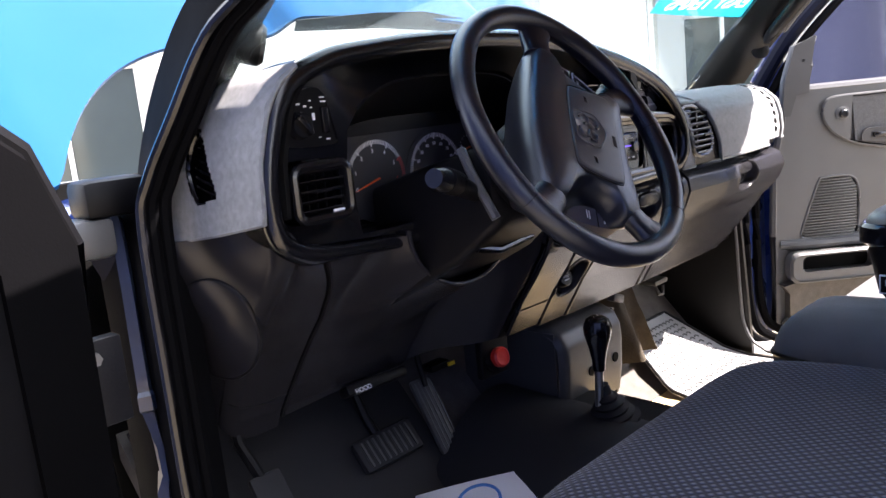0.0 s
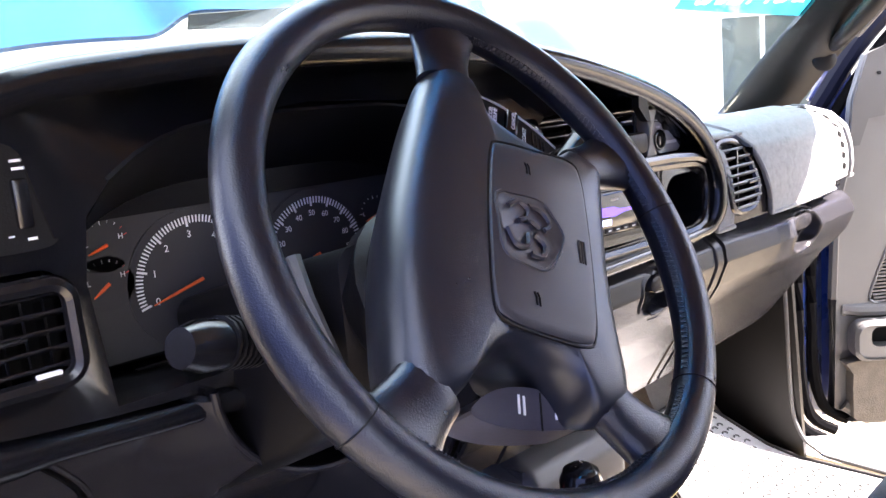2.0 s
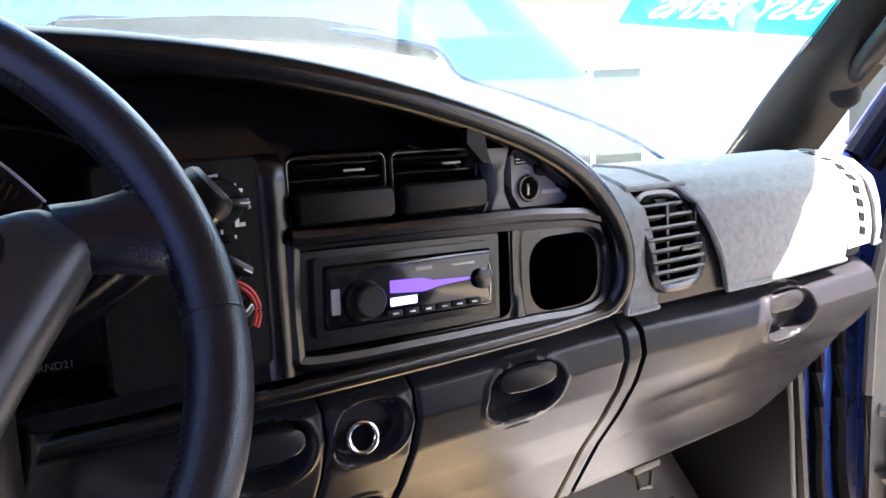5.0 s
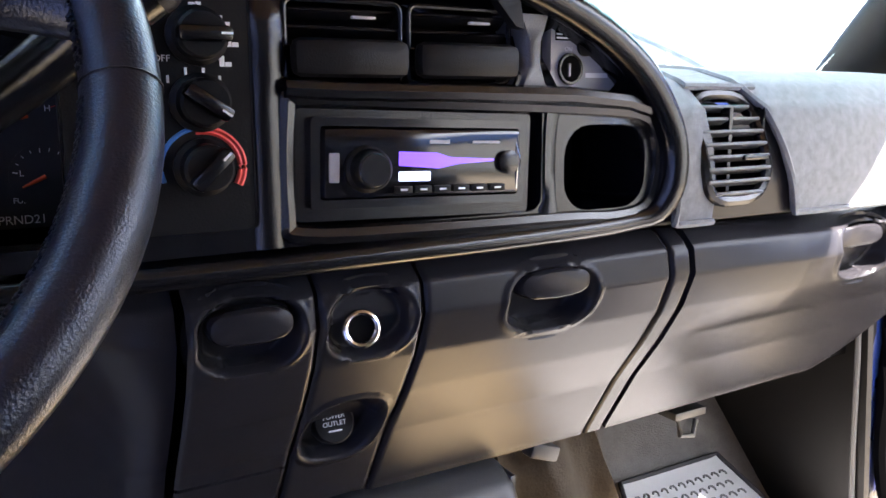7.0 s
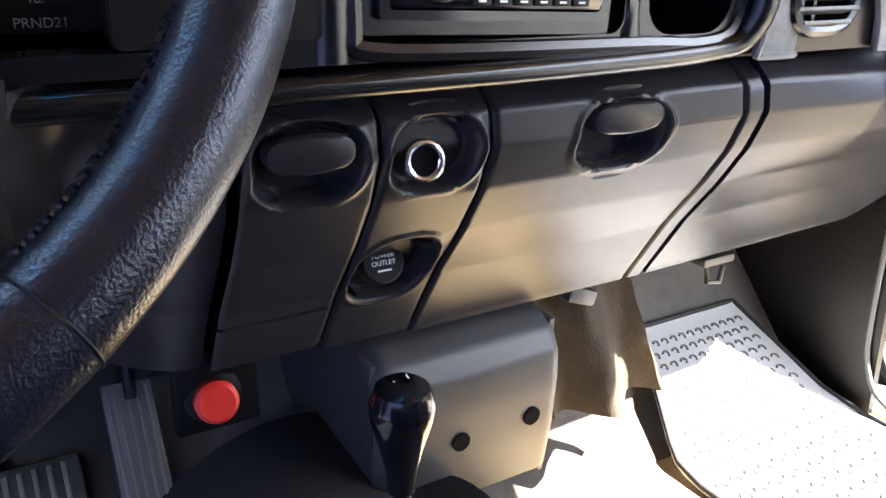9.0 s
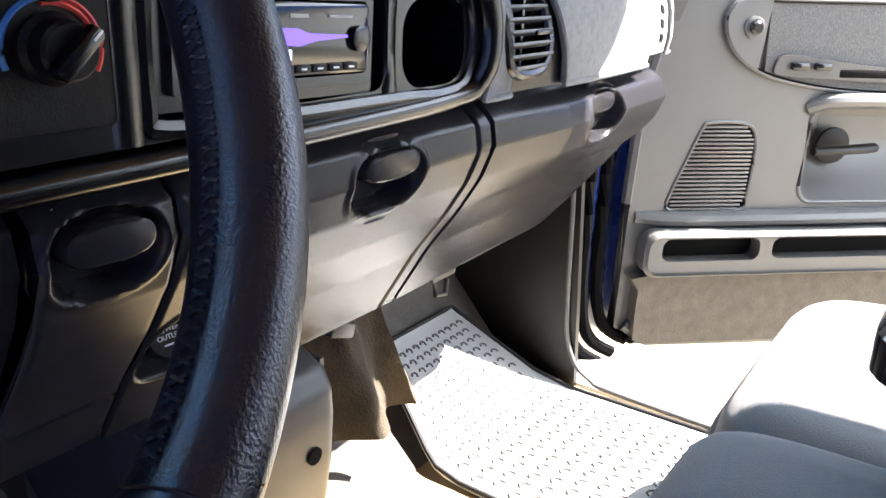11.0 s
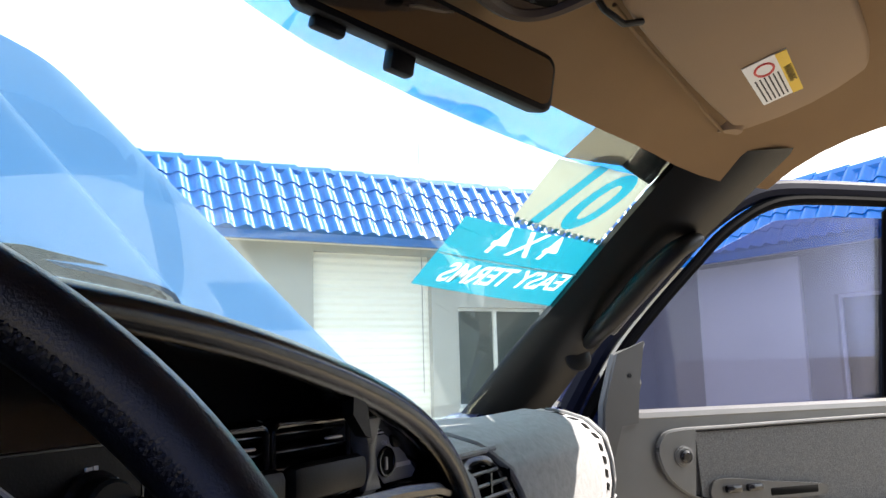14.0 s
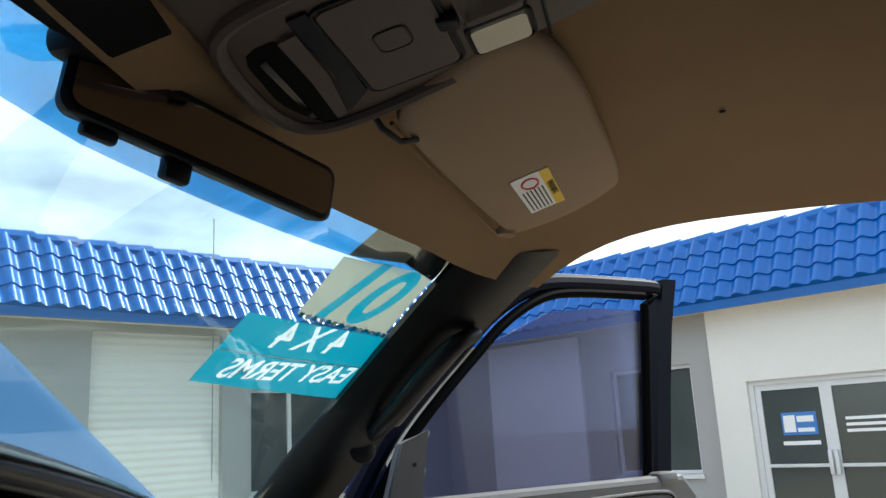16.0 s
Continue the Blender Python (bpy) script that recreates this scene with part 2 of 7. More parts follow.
M_STUCCO = mat("white_stucco", (0.78, 0.77, 0.73), 0.85, spec=0.2, grain=0.6, grain_scale=40, vary=0.06, vary_scale=1.5)
M_GREYWALL = mat("grey_stucco", (0.40, 0.40, 0.395), 0.85, spec=0.2, grain=0.6, grain_scale=40, vary=0.07, vary_scale=1.5)
M_TILE = mat("blue_glazed_roof_tile", (0.001, 0.105, 0.40), 0.30, spec=0.4, vary=0.2, vary_scale=3)
M_SHUTTER = mat("white_painted_shutter", (0.80, 0.79, 0.75), 0.6, vary=0.04)
M_WINDARK = mat("dark_window_glass", (0.05, 0.065, 0.065), 0.06, spec=0.6, vary=0.25, vary_scale=1.3)
M_ALU = mat("white_aluminium_frame", (0.70, 0.71, 0.72), 0.4, vary=0.04)
M_CONCRETE = mat("pale_concrete", (0.28, 0.24, 0.175), 0.9, spec=0.2, grain=0.6, grain_scale=60, vary=0.2, vary_scale=0.8)
M_BLOCKWALL = mat("blue_block_wall", (0.030, 0.048, 0.125), 0.8, spec=0.2, grain=0.5, grain_scale=60, vary=0.2, vary_scale=1.0)


# ---- builders ----
def world_of(ob):
    m = ob.matrix_basis.copy()
    return world_of(ob.parent) @ ob.matrix_parent_inverse @ m if ob.parent else m


def part(name, bm, material, parent=None, label="", smooth=35.0, m=None):
    """Links a bmesh, given in world metres, as one mesh object under a thing or a part."""
    if m is not None:
        bm.transform(m)
    bmesh.ops.recalc_face_normals(bm, faces=bm.faces)
    me = bpy.data.meshes.new(name)
    bm.to_mesh(me)
    bm.free()
    for p in me.polygons:
        p.use_smooth = smooth > 0
    if smooth > 0:
        me.set_sharp_from_angle(angle=radians(smooth))
    me.materials.append(material)
    ob = new(name, me)
    if parent:
        ob.parent = parent
        ob.matrix_parent_inverse = world_of(parent).inverted()
    if label:
        tagged(ob, label)
    return ob


def thing(name, label, category, at=(0, 0, 0), group="", kind=""):
    ob = new(name)
    ob.empty_display_size = 0.05
    ob.location = at
    return tagged(ob, label, category, group, kind)


def solo(name, bm, material, label, category, group="", kind="", smooth=35.0, m=None):
    return tagged(part(name, bm, material, None, "", smooth, m), label, category, group, kind)


def rbox(c, s, r=0.004, m=None, seg=2):
    """A box with rounded edges: centre, size, radius."""
    bm = bmesh.new()
    bmesh.ops.create_cube(bm, size=1.0)
    bm.transform(Matrix.Diagonal((*s, 1)))
    if r > 0:
        bmesh.ops.bevel(bm, geom=bm.edges[:], offset=min(r, min(s) * 0.49), segments=seg, affect="EDGES", profile=0.5)
    if m is not None:
        bm.transform(m)
    bm.transform(Matrix.Translation(c))
    return bm


def join(*bms):
    out = bmesh.new()
    for b in bms:
        me = bpy.data.meshes.new("tmp")
        b.to_mesh(me)
        b.free()
        out.from_mesh(me)
        bpy.data.meshes.remove(me)
    return out


def spline(pts, n=6, closed=False):
    """A smooth curve (Catmull-Rom) through points of any dimension."""
    p = [Vector(q) for q in pts]
    k = len(p)
    out = []
    for i in range(k if closed else k - 1):
        a, b, c, d = (p[(i + j) % k] if closed else p[min(max(i + j, 0), k - 1)] for j in (-1, 0, 1, 2))
        for s in range(n):
            t = s / n
            out.append(0.5 * ((2 * b) + (c - a) * t + (2 * a - 5 * b + 4 * c - d) * t * t + (3 * b - a - 3 * c + d) * t ** 3))
    if not closed:
        out.append(p[-1])
    return out


def tube(path, radius, sides=10, closed=False, flat=1.0, up=(0, 0, 1)):
    """A round or flattened bar along a path; radius: a number or one for each point."""
    p = [Vector(q) for q in path]
    k = len(p)
    rad = radius if isinstance(radius, (list, tuple)) else [radius] * k
    bm = bmesh.new()
    rings = []
    for i in range(k):
        d = (p[(i + 1) % k] - p[i - 1]) if closed else (p[min(i + 1, k - 1)] - p[max(i - 1, 0)])
        d.normalize()
        side = d.cross(Vector(up))
        if side.length < 1e-3:
            side = d.cross(Vector((1, 0, 0)))
        side.normalize()
        top = side.cross(d)
        rings.append([bm.verts.new(p[i] + rad[i] * (math.cos(a) * side + flat * math.sin(a) * top)) for a in (2 * math.pi * j / sides for j in range(sides))])
    for i in range(k if closed else k - 1):
        r0, r1 = rings[i], rings[(i + 1) % k]
        for j in range(sides):
            bm.faces.new((r0[j], r0[(j + 1) % sides], r1[(j + 1) % sides], r1[j]))
    if not closed:
        bm.faces.new(rings[0])
        bm.faces.new(rings[-1])
    return bm


def loft(rings, caps=True, closed=True):
    bm = bmesh.new()
    vs = [[bm.verts.new(q) for q in r] for r in rings]
    k = len(vs[0])
    for r0, r1 in zip(vs, vs[1:]):
        for j in range(k if closed else k - 1):
            bm.faces.new((r0[j], r0[(j + 1) % k], r1[(j + 1) % k], r1[j]))
    if caps:
        bm.faces.new(vs[0])
        bm.faces.new(vs[-1])
    return bm


def plate(outer, holes=(), y0=0.0, y1=0.01, shape=None):
    """A flat board in the x-z plane with holes through it, from depth y0 to y1; shape bends it."""
    bm = bmesh.new()
    edges, loops = [], []
    for loop in (outer, *holes):
        vs = [bm.verts.new((q[0], y0, q[1])) for q in loop]
        loops.append(vs)
        edges += [bm.edges.new((vs[i], vs[(i + 1) % len(vs)])) for i in range(len(vs))]
    bmesh.ops.triangle_fill(bm, edges=edges, use_beauty=True, use_dissolve=False)
    front = bm.faces[:]
    twin = {v: bm.verts.new((v.co.x, y1, v.co.z)) for v in bm.verts[:]}
    for f in front:
        bm.faces.new([twin[v] for v in reversed(f.verts)])
    for vs in loops:
        for i in range(len(vs)):
            a, b = vs[i], vs[(i + 1) % len(vs)]
            bm.faces.new((a, b, twin[b], twin[a]))
    if shape:
        for v in bm.verts:
            v.co = shape(v.co)
    return bm


def rrect(x0, z0, x1, z1, r, n=5):
    out = []
    for cx, cz, a0 in ((x1 - r, z1 - r, 0), (x0 + r, z1 - r, 90), (x0 + r, z0 + r, 180), (x1 - r, z0 + r, 270)):
        out += [(cx + r * math.cos(radians(a0 + 90 * i / n)), cz + r * math.sin(radians(a0 + 90 * i / n))) for i in range(n + 1)]
    return out


def oval(cx, cz, rx, rz, n=24, power=2.0):
    out = []
    for i in range(n):
        a = 2 * math.pi * i / n
        c, s = math.cos(a), math.sin(a)
        out.append((cx + rx * math.copysign(abs(c) ** (2 / power), c), cz + rz * math.copysign(abs(s) ** (2 / power), s)))
    return out


def sheet(f, nu, nv, thick=0.004, inward=1.0):
    """A curved board: f(u, v) gives its face for u, v in 0..1; it gets the thickness behind it."""
    bm = bmesh.new()
    g = [[Vector(f(i / nu, j / nv)) for j in range(nv + 1)] for i in range(nu + 1)]
    nor = [[None] * (nv + 1) for _ in range(nu + 1)]
    for i in range(nu + 1):
        for j in range(nv + 1):
            du = g[min(i + 1, nu)][j] - g[max(i - 1, 0)][j]
            dv = g[i][min(j + 1, nv)] - g[i][max(j - 1, 0)]
            nor[i][j] = du.cross(dv).normalized() * inward * thick
    top = [[bm.verts.new(g[i][j]) for j in range(nv + 1)] for i in range(nu + 1)]
    low = [[bm.verts.new(g[i][j] + nor[i][j]) for j in range(nv + 1)] for i in range(nu + 1)]
    for i in range(nu):
        for j in range(nv):
            bm.faces.new((top[i][j], top[i + 1][j], top[i + 1][j + 1], top[i][j + 1]))
            bm.faces.new((low[i][j], low[i][j + 1], low[i + 1][j + 1], low[i + 1][j]))
    rim = [(i, 0) for i in range(nu)] + [(nu, j) for j in range(nv)] + [(i, nv) for i in range(nu, 0, -1)] + [(0, j) for j in range(nv, 0, -1)]
    for a, b in zip(rim, rim[1:] + rim[:1]):
        bm.faces.new((top[a[0]][a[1]], low[a[0]][a[1]], low[b[0]][b[1]], top[b[0]][b[1]]))
    return bm


def lathe(profile, m, sides=24):
    """A turned body about the local z axis: profile of (radius, height)."""
    bm = bmesh.new()
    rings = [[bm.verts.new((r * math.cos(2 * math.pi * j / sides), r * math.sin(2 * math.pi * j / sides), h)) for j in range(sides)] for r, h in profile]
    for r0, r1 in zip(rings, rings[1:]):
        for j in range(sides):
            bm.faces.new((r0[j], r0[(j + 1) % sides], r1[(j + 1) % sides], r1[j]))
    bm.faces.new(rings[0])
    bm.faces.new(rings[-1])
    bm.transform(m)
    return bm


def aim(at, z_to, x_to=(1, 0, 0)):
    """A frame at a place whose z axis points along z_to and whose x axis is near x_to."""
    z = Vector(z_to).normalized()
    y = z.cross(Vector(x_to)).normalized()
    x = y.cross(z)
    return Matrix(((x.x, y.x, z.x, at[0]), (x.y, y.y, z.y, at[1]), (x.z, y.z, z.z, at[2]), (0, 0, 0, 1)))


def words(text, size, m, depth=0.0004, bold=0.0):
    """Raised lettering as a bmesh in the local x-y plane of m, centred."""
    c = bpy.data.curves.new("words", "FONT")
    c.body, c.size, c.extrude, c.align_x, c.align_y, c.offset = text, size, depth, "CENTER", "CENTER", bold
    ob = bpy.data.objects.new("words", c)
    scene.collection.objects.link(ob)
    bpy.context.view_layer.update()
    me = bpy.data.meshes.new_from_object(ob.evaluated_get(bpy.context.evaluated_depsgraph_get()))
    bm = bmesh.new()
    bm.from_mesh(me)
    bpy.data.objects.remove(ob)
    bpy.data.curves.remove(c)
    bpy.data.meshes.remove(me)
    bm.transform(m)
    return bm


def lerp(t, xs, ys):
    return float(np.interp(t, xs, ys))


# ================= the yard and the building round it =================
ground = sheet(lambda u, v: (-300 + 600 * u, -300 + 600 * v, 0.0), 12, 12, 0.2, -1.0)
solo("ground", ground, M_CONCRETE, "pale sunlit concrete yard round the truck", "ground", kind="structure")

WALL_TURN = radians(-31)
UA = Vector((math.cos(WALL_TURN), math.sin(WALL_TURN), 0))
NA = Vector((-UA.y, UA.x, 0))
OA, OB = Vector((8.2, 6.25, 0)), Vector((10.0, -0.92, 0))


def facade_frame(o, along, inward):
    """x runs along the wall, y into the building, z up."""
    return Matrix(((along.x, inward.x, 0, o.x), (along.y, inward.y, 0, o.y), (0, 0, 1, 0), (0, 0, 0, 1)))


FA = facade_frame(OA, UA, NA)
FB = facade_frame(OB, NA * -1, UA)
CORNER_A, CORNER_B = 5.24, -5.22


def box_bm(x0, x1, y0, y1, z0, z1, r=0.0):
    return rbox(((x0 + x1) / 2, (y0 + y1) / 2, (z0 + z1) / 2), (x1 - x0, y1 - y0, z1 - z0), r)


def wall_run(name, label, frame_m, x0, x1, openings, material, z1=2.78, y0=0.0, y1=0.22):
    """A wall with openings (x0, z0, x1, z1) cut through it."""
    outer = [(x0, 0), (x1, 0), (x1, z1), (x0, z1)]
    holes = [[(a, b), (c, b), (c, d), (a, d)] for a, b, c, d in openings]
    return solo(name, plate(outer, holes, y0, y1), material, label, "wall", kind="structure", m=frame_m, smooth=0)


def window_unit(name, frame_m, x0, z0, x1, z1, bars, label):
    w = thing(name, label, "window", frame_m @ Vector(((x0 + x1) / 2, 0.1, z0)), kind="structure")
    fr = 0.04
    part("window_frame", plate([(x0, z0), (x1, z0), (x1, z1), (x0, z1)], [[(x0 + fr, z0 + fr), (x1 - fr, z0 + fr), (x1 - fr, z1 - fr), (x0 + fr, z1 - fr)]], 0.06, 0.12), M_ALU, w, m=frame_m, smooth=0)
    xs = [x0] + list(bars) + [x1]
    for b in bars:
        part("mullion", box_bm(b - 0.025, b + 0.025, 0.062, 0.118, z0 + fr, z1 - fr), M_ALU, w, m=frame_m, smooth=0)
    for a, b in zip(xs, xs[1:]):
        part("pane", box_bm(a + 0.02, b - 0.02, 0.09, 0.1, z0 + 0.02, z1 - 0.02), M_WINDARK, w, m=frame_m, smooth=0)
    part("window_sill", box_bm(x0 - 0.03, x1 + 0.03, -0.03, 0.06, z0 - 0.05, z0), M_ALU, w, m=frame_m, smooth=0)
    return w


# wing across the front of the truck
wall_run("wall_front_grey", "grey stucco wall of the low office building", FA, -9.0, CORNER_A + 0.2, [(-1.55, 1.0, -0.33, 2.20), (0.03, 0.0, 1.56, 2.85), (1.93, 1.0, 3.3, 2.23), (-6.2, 1.0, -4.6, 2.20)], M_GREYWALL, z1=2.97)
solo("roller_shutter", sheet(lambda u, v: (0.03 + 1.53 * u, 0.085 + 0.007 * math.sin(v * 2.85 / 0.085 * 2 * math.pi) + 0.003 * math.sin(9 * u + 5 * v), 2.85 * v), 6, 266, 0.02, -1.0), M_SHUTTER, "white ribbed roller shutter between grey piers", "shutter", kind="structure", m=FA)
solo("wall_panel_left", box_bm(-4.4, -1.75, -0.02, 0.02, 0, 2.85), M_STUCCO, "white rendered wall panel of the office building", "wall", kind="structure", m=FA, smooth=0)
window_unit("window_1", FA, 1.93, 1.0, 3.3, 2.23, (2.52,), "dark office window with white frame and centre bar")
window_unit("window_2", FA, -1.55, 1.0, -0.33, 2.20, (-0.92,), "dark office window with white frame and centre bar")
window_unit("window_3", FA, -6.2, 1.0, -4.6, 2.20, (-5.4,), "dark office window with white frame and centre bar")
# wing along the passenger side
wall_run("wall_side_white", "white rendered wall with a glazed double door", FB, -0.97, 9.0, [(-0.59, 0.0, 0.97, 1.95)], M_STUCCO, y0=-0.08, y1=0.2)
wall_run("wall_side_grey", "grey stucco wall beside the glazed door", FB, CORNER_B - 0.2, -0.97, [(-2.35, 0.99, -1.26, 2.21)], M_GREYWALL)
solo("wall_panel_side", box_bm(-4.3, -2.75, -0.05, 0.0, 0, 2.7), M_STUCCO, "white rendered wall panel of the office building", "wall", kind="structure", m=FB, smooth=0)
window_unit("window_4", FB, -2.35, 0.99, -1.26, 2.21, (), "dark office window in grey wall beside the door")

door = thing("door_1", "glazed double door with white aluminium frames and blue sticker", "door", FB @ Vector((0.19, 0, 0)), kind="structure")
part("door_frame", plate([(-0.59, 0), (0.97, 0), (0.97, 1.95), (-0.59, 1.95)], [[(-0.54, 0.02), (0.92, 0.02), (0.92, 1.9), (-0.54, 1.9)]], -0.03, 0.08), M_ALU, door, m=FB, smooth=0)
for x0, x1 in ((-0.54, 0.19), (0.19, 0.92)):
    leaf = part("door_leaf", plate([(x0, 0.02), (x1, 0.02), (x1, 1.9), (x0, 1.9)], [[(x0 + 0.06, 0.2), (x1 - 0.06, 0.2), (x1 - 0.06, 1.84), (x0 + 0.06, 1.84)]], -0.005, 0.04), M_ALU, door, m=FB, smooth=0)
    part("pane", box_bm(x0 + 0.05, x1 - 0.05, 0.012, 0.02, 0.18, 1.86), M_WINDARK, leaf, m=FB, smooth=0)
    part("push_bar", box_bm(x0 + 0.05, x1 - 0.05, -0.03, -0.01, 1.05, 1.085, 0.005), M_ALU, leaf, m=FB)
    hx = x1 - 0.03 if x0 < 0 else x0 + 0.03
    part("handle", box_bm(hx - 0.02, hx + 0.02, -0.06, -0.02, 0.98, 1.22, 0.008), M_ALU, leaf, m=FB)
part("sticker", box_bm(-0.30, 0.06, 0.004, 0.008, 1.37, 1.60), M_BLUEPRINT, door, "blue and white sticker with plain bars", m=FB, smooth=0)
for x0, x1, z0, z1 in ((-0.28, -0.16, 1.40, 1.57), (-0.14, 0.03, 1.50, 1.56), (-0.14, 0.03, 1.40, 1.44), (-0.31, 0.07, 1.27, 1.31)):
    part("sticker_bar", box_bm(x0, x1, 0.0, 0.004, z0, z1), M_WHITEPRINT, door, m=FB, smooth=0)
for z in (1.50, 1.44, 1.38):
    part("notice_bar", box_bm(0.34, 0.80, 0.004, 0.008, z, z + 0.03), M_WHITEPRINT, door, m=FB, smooth=0)


def tile_roof(name, frame_m, x0, x1, label):
    """A steep skirt of interlocking glazed tiles in four courses, with a flat roof behind it."""
    roof = thing(name, label, "roof", frame_m @ Vector(((x0 + x1) / 2, 0, 2.75)), kind="structure")
    part("fascia", box_bm(x0, x1, -0.42, -0.36, 2.72, 2.84), M_TILE, roof, "blue painted fascia", m=frame_m, smooth=0)
    part("soffit", box_bm(x0, x1, -0.40, 0.2, 2.76, 2.80), M_STUCCO, roof, m=frame_m, smooth=0)
    part("roof_deck", plate([(-0.37, 2.80), (0.04, 3.55), (6.0, 3.55), (6.0, 3.0), (0.2, 2.80)], (), x0, x1), M_TILE, roof, m=frame_m @ Matrix(((0, 1, 0, 0), (1, 0, 0, 0), (0, 0, 1, 0), (0, 0, 0, 1))), smooth=0)
    tile_w, courses = 0.205, 4
    lo, hi = Vector((0, -0.41, 2.82)), Vector((0, 0.03, 3.585))
    step = (hi - lo) / courses
    out = step.cross(Vector((1, 0, 0))).normalized()
    if out.y > 0:
        out = -out
    bm = bmesh.new()
    k = 7
    prof = [(0.0, 0.012), (0.10, 0.012), (0.22, 0.015), (0.34, 0.04), (0.50, 0.062), (0.66, 0.062), (0.82, 0.04)]
    for c in range(courses):
        n = int((x1 - x0) / tile_w)
        a0, a1 = lo + step * c - step * 0.06, lo + step * (c + 1)
        low, top, under = [], [], []
        for i in range(n):
            for fx, h in prof:
                x = x0 + (i + fx) * tile_w
                wob = 0.004 * noise.noise(Vector((i * 1.7, c * 3.1, 0)))
                low.append(bm.verts.new(a0 + Vector((x, 0, 0)) + out * (h + 0.020 + wob)))
                top.append(bm.verts.new(a1 + Vector((x, 0, 0)) + out * (h + wob)))
                under.append(bm.verts.new(a0 + Vector((x, 0, 0)) + out * 0.0))
        for i in range(len(low) - 1):
            bm.faces.new((low[i], low[i + 1], top[i + 1], top[i]))
            bm.faces.new((low[i + 1], low[i], under[i], under[i + 1]))
    tagged(part("tile_courses", bm, M_TILE, roof, m=frame_m, smooth=50), "courses of curved blue glazed tiles", kind="stuff")
    for i in range(int((x1 - x0) / 0.42)):
        xx = x0 + i * 0.42
        part("ridge_tile", tube([(xx, 0.05, 3.580), (xx + 0.43, 0.05, 3.595)], [0.075, 0.085], 8), M_TILE, roof, m=frame_m)


tile_roof("roof_front", FA @ Matrix.Translation((0, 0, 0.17)), -9.0, CORNER_A + 0.2, "steep skirt roof of blue glazed tiles over the front wall")
tile_roof("roof_side", FB, CORNER_B - 0.2, 9.0, "steep skirt roof of blue glazed tiles over the side wall")
solo("roof_aerial", tube([FA @ Vector((1.40, -0.05, 1.2)), FA @ Vector((1.40, -0.05, 4.25))], 0.008, 6), M_STEEL, "thin metal aerial rod in front of the wall", "aerial")

# unseen wall added on the driver's side: it blocks sky light and bounces blue
solo("wall_light_block", box_bm(-1.6, -1.4, -6.0, 2.6, 0.0, 4.4), M_BLOCKWALL, "unseen plain blue wall added beside the truck to block light", "wall", kind="structure", smooth=0)

# ================= the truck's body =================
CX = 1.40


def ws(x, z):
    """The windshield's curved face: y at a place across and a height."""
    return 1.165 - 1.22 * (z - 1.64) - 0.12 * ((x - CX) / 0.76) ** 2 + 0.10 * min(0.0, x - CX)


def ws_point(u, v):
    z = 1.455 + (1.845 - 1.455) * v
    half = 0.775 - 0.13 * v
    x = CX + half * (2 * u - 1)
    return (x, ws(x, z), z)


solo("windshield", sheet(ws_point, 28, 12, 0.005, -1.0), M_WINDSHIELD, "large raked windshield with a film of dust", "windshield", kind="structure")
bpy.data.objects["windshield"].visible_shadow = False
solo("sunshade_band", sheet(lambda u, v: tuple(Vector(ws_point(0.03 + 0.945 * u, 0.845 + 0.15 * v)) + Vector((0, 0.012, 0.014))), 24, 3, 0.001, -1.0), M_BAND, "blue tinted band along the top of the windshield", "tinted band")
bpy.data.objects["sunshade_band"].visible_shadow = False

# raised hood, hinged at the windshield
HOOD = radians(42)


def hood_pt(u, v):
    x = 0.44 + (2.262 - 0.44) * u
    q = (1.43 - x) / 0.82 if x < 1.43 else (x - 1.43) / 0.80
    bow = q ** 2.6 if x > 1.43 else 1.08 * min(q, 1.02) ** 4.5 + 1.2 * max(0.0, q - 1.02)
    z0 = 1.675 - 0.20 * bow
    y0 = 1.72 - 0.25 * bow
    taper = 1 - 0.06 * v
    lift = 0.050 * (1 / (1 + math.exp(-(x - 1.225) * 90)) - 1 / (1 + math.exp(-(x - 1.885) * 90)))
    if x > 1.43:
        lift -= 0.014 * max(0.0, (q - 0.92) / 0.10) ** 2
    d = 1.25 * v
    x = 1.43 + (x - 1.43) * taper
    return (x, y0 + d * math.cos(HOOD) - lift * math.sin(HOOD), z0 + d * math.sin(HOOD) + lift * math.cos(HOOD))


hood = thing("engine_hood", "blue painted truck hood raised open in front of the windshield", "hood", (1.43, 1.72, 1.45))
part("hood_panel", sheet(hood_pt, 110, 14, 0.008, 1.0), M_BLUE, hood)


def rear_flange(u, v):
    zb = lerp(u, (0, 0.35, 0.6, 0.8, 1), (1.686, 1.690, 1.685, 1.677, 1.662))
    h = lerp(u, (0, 0.35, 0.6, 0.8, 0.96, 1), (0.022, 0.034, 0.043, 0.036, 0.022, 0.006))
    return (1.235 + 0.65 * u, 1.684 - 0.012 * v, zb + h * v)


part("rear_flange", sheet(rear_flange, 40, 3, 0.004, 1.0), mat("dusty_dark_flange", (0.010, 0.013, 0.013), 0.6, spec=0.2, grain=0.3, vary=0.35, vary_scale=30), hood, "dusty dark flange along the rear edge")
solo("cowl_panel", sheet(lambda u, v: (0.62 + 1.56 * u, ws(0.62 + 1.56 * u, 1.45) + 0.02 + 0.16 * v, 1.425 - 0.03 * v), 20, 3, 0.02, 1.0), M_NAVY, "navy cowl panel at the foot of the windshield", "cowl", kind="structure")
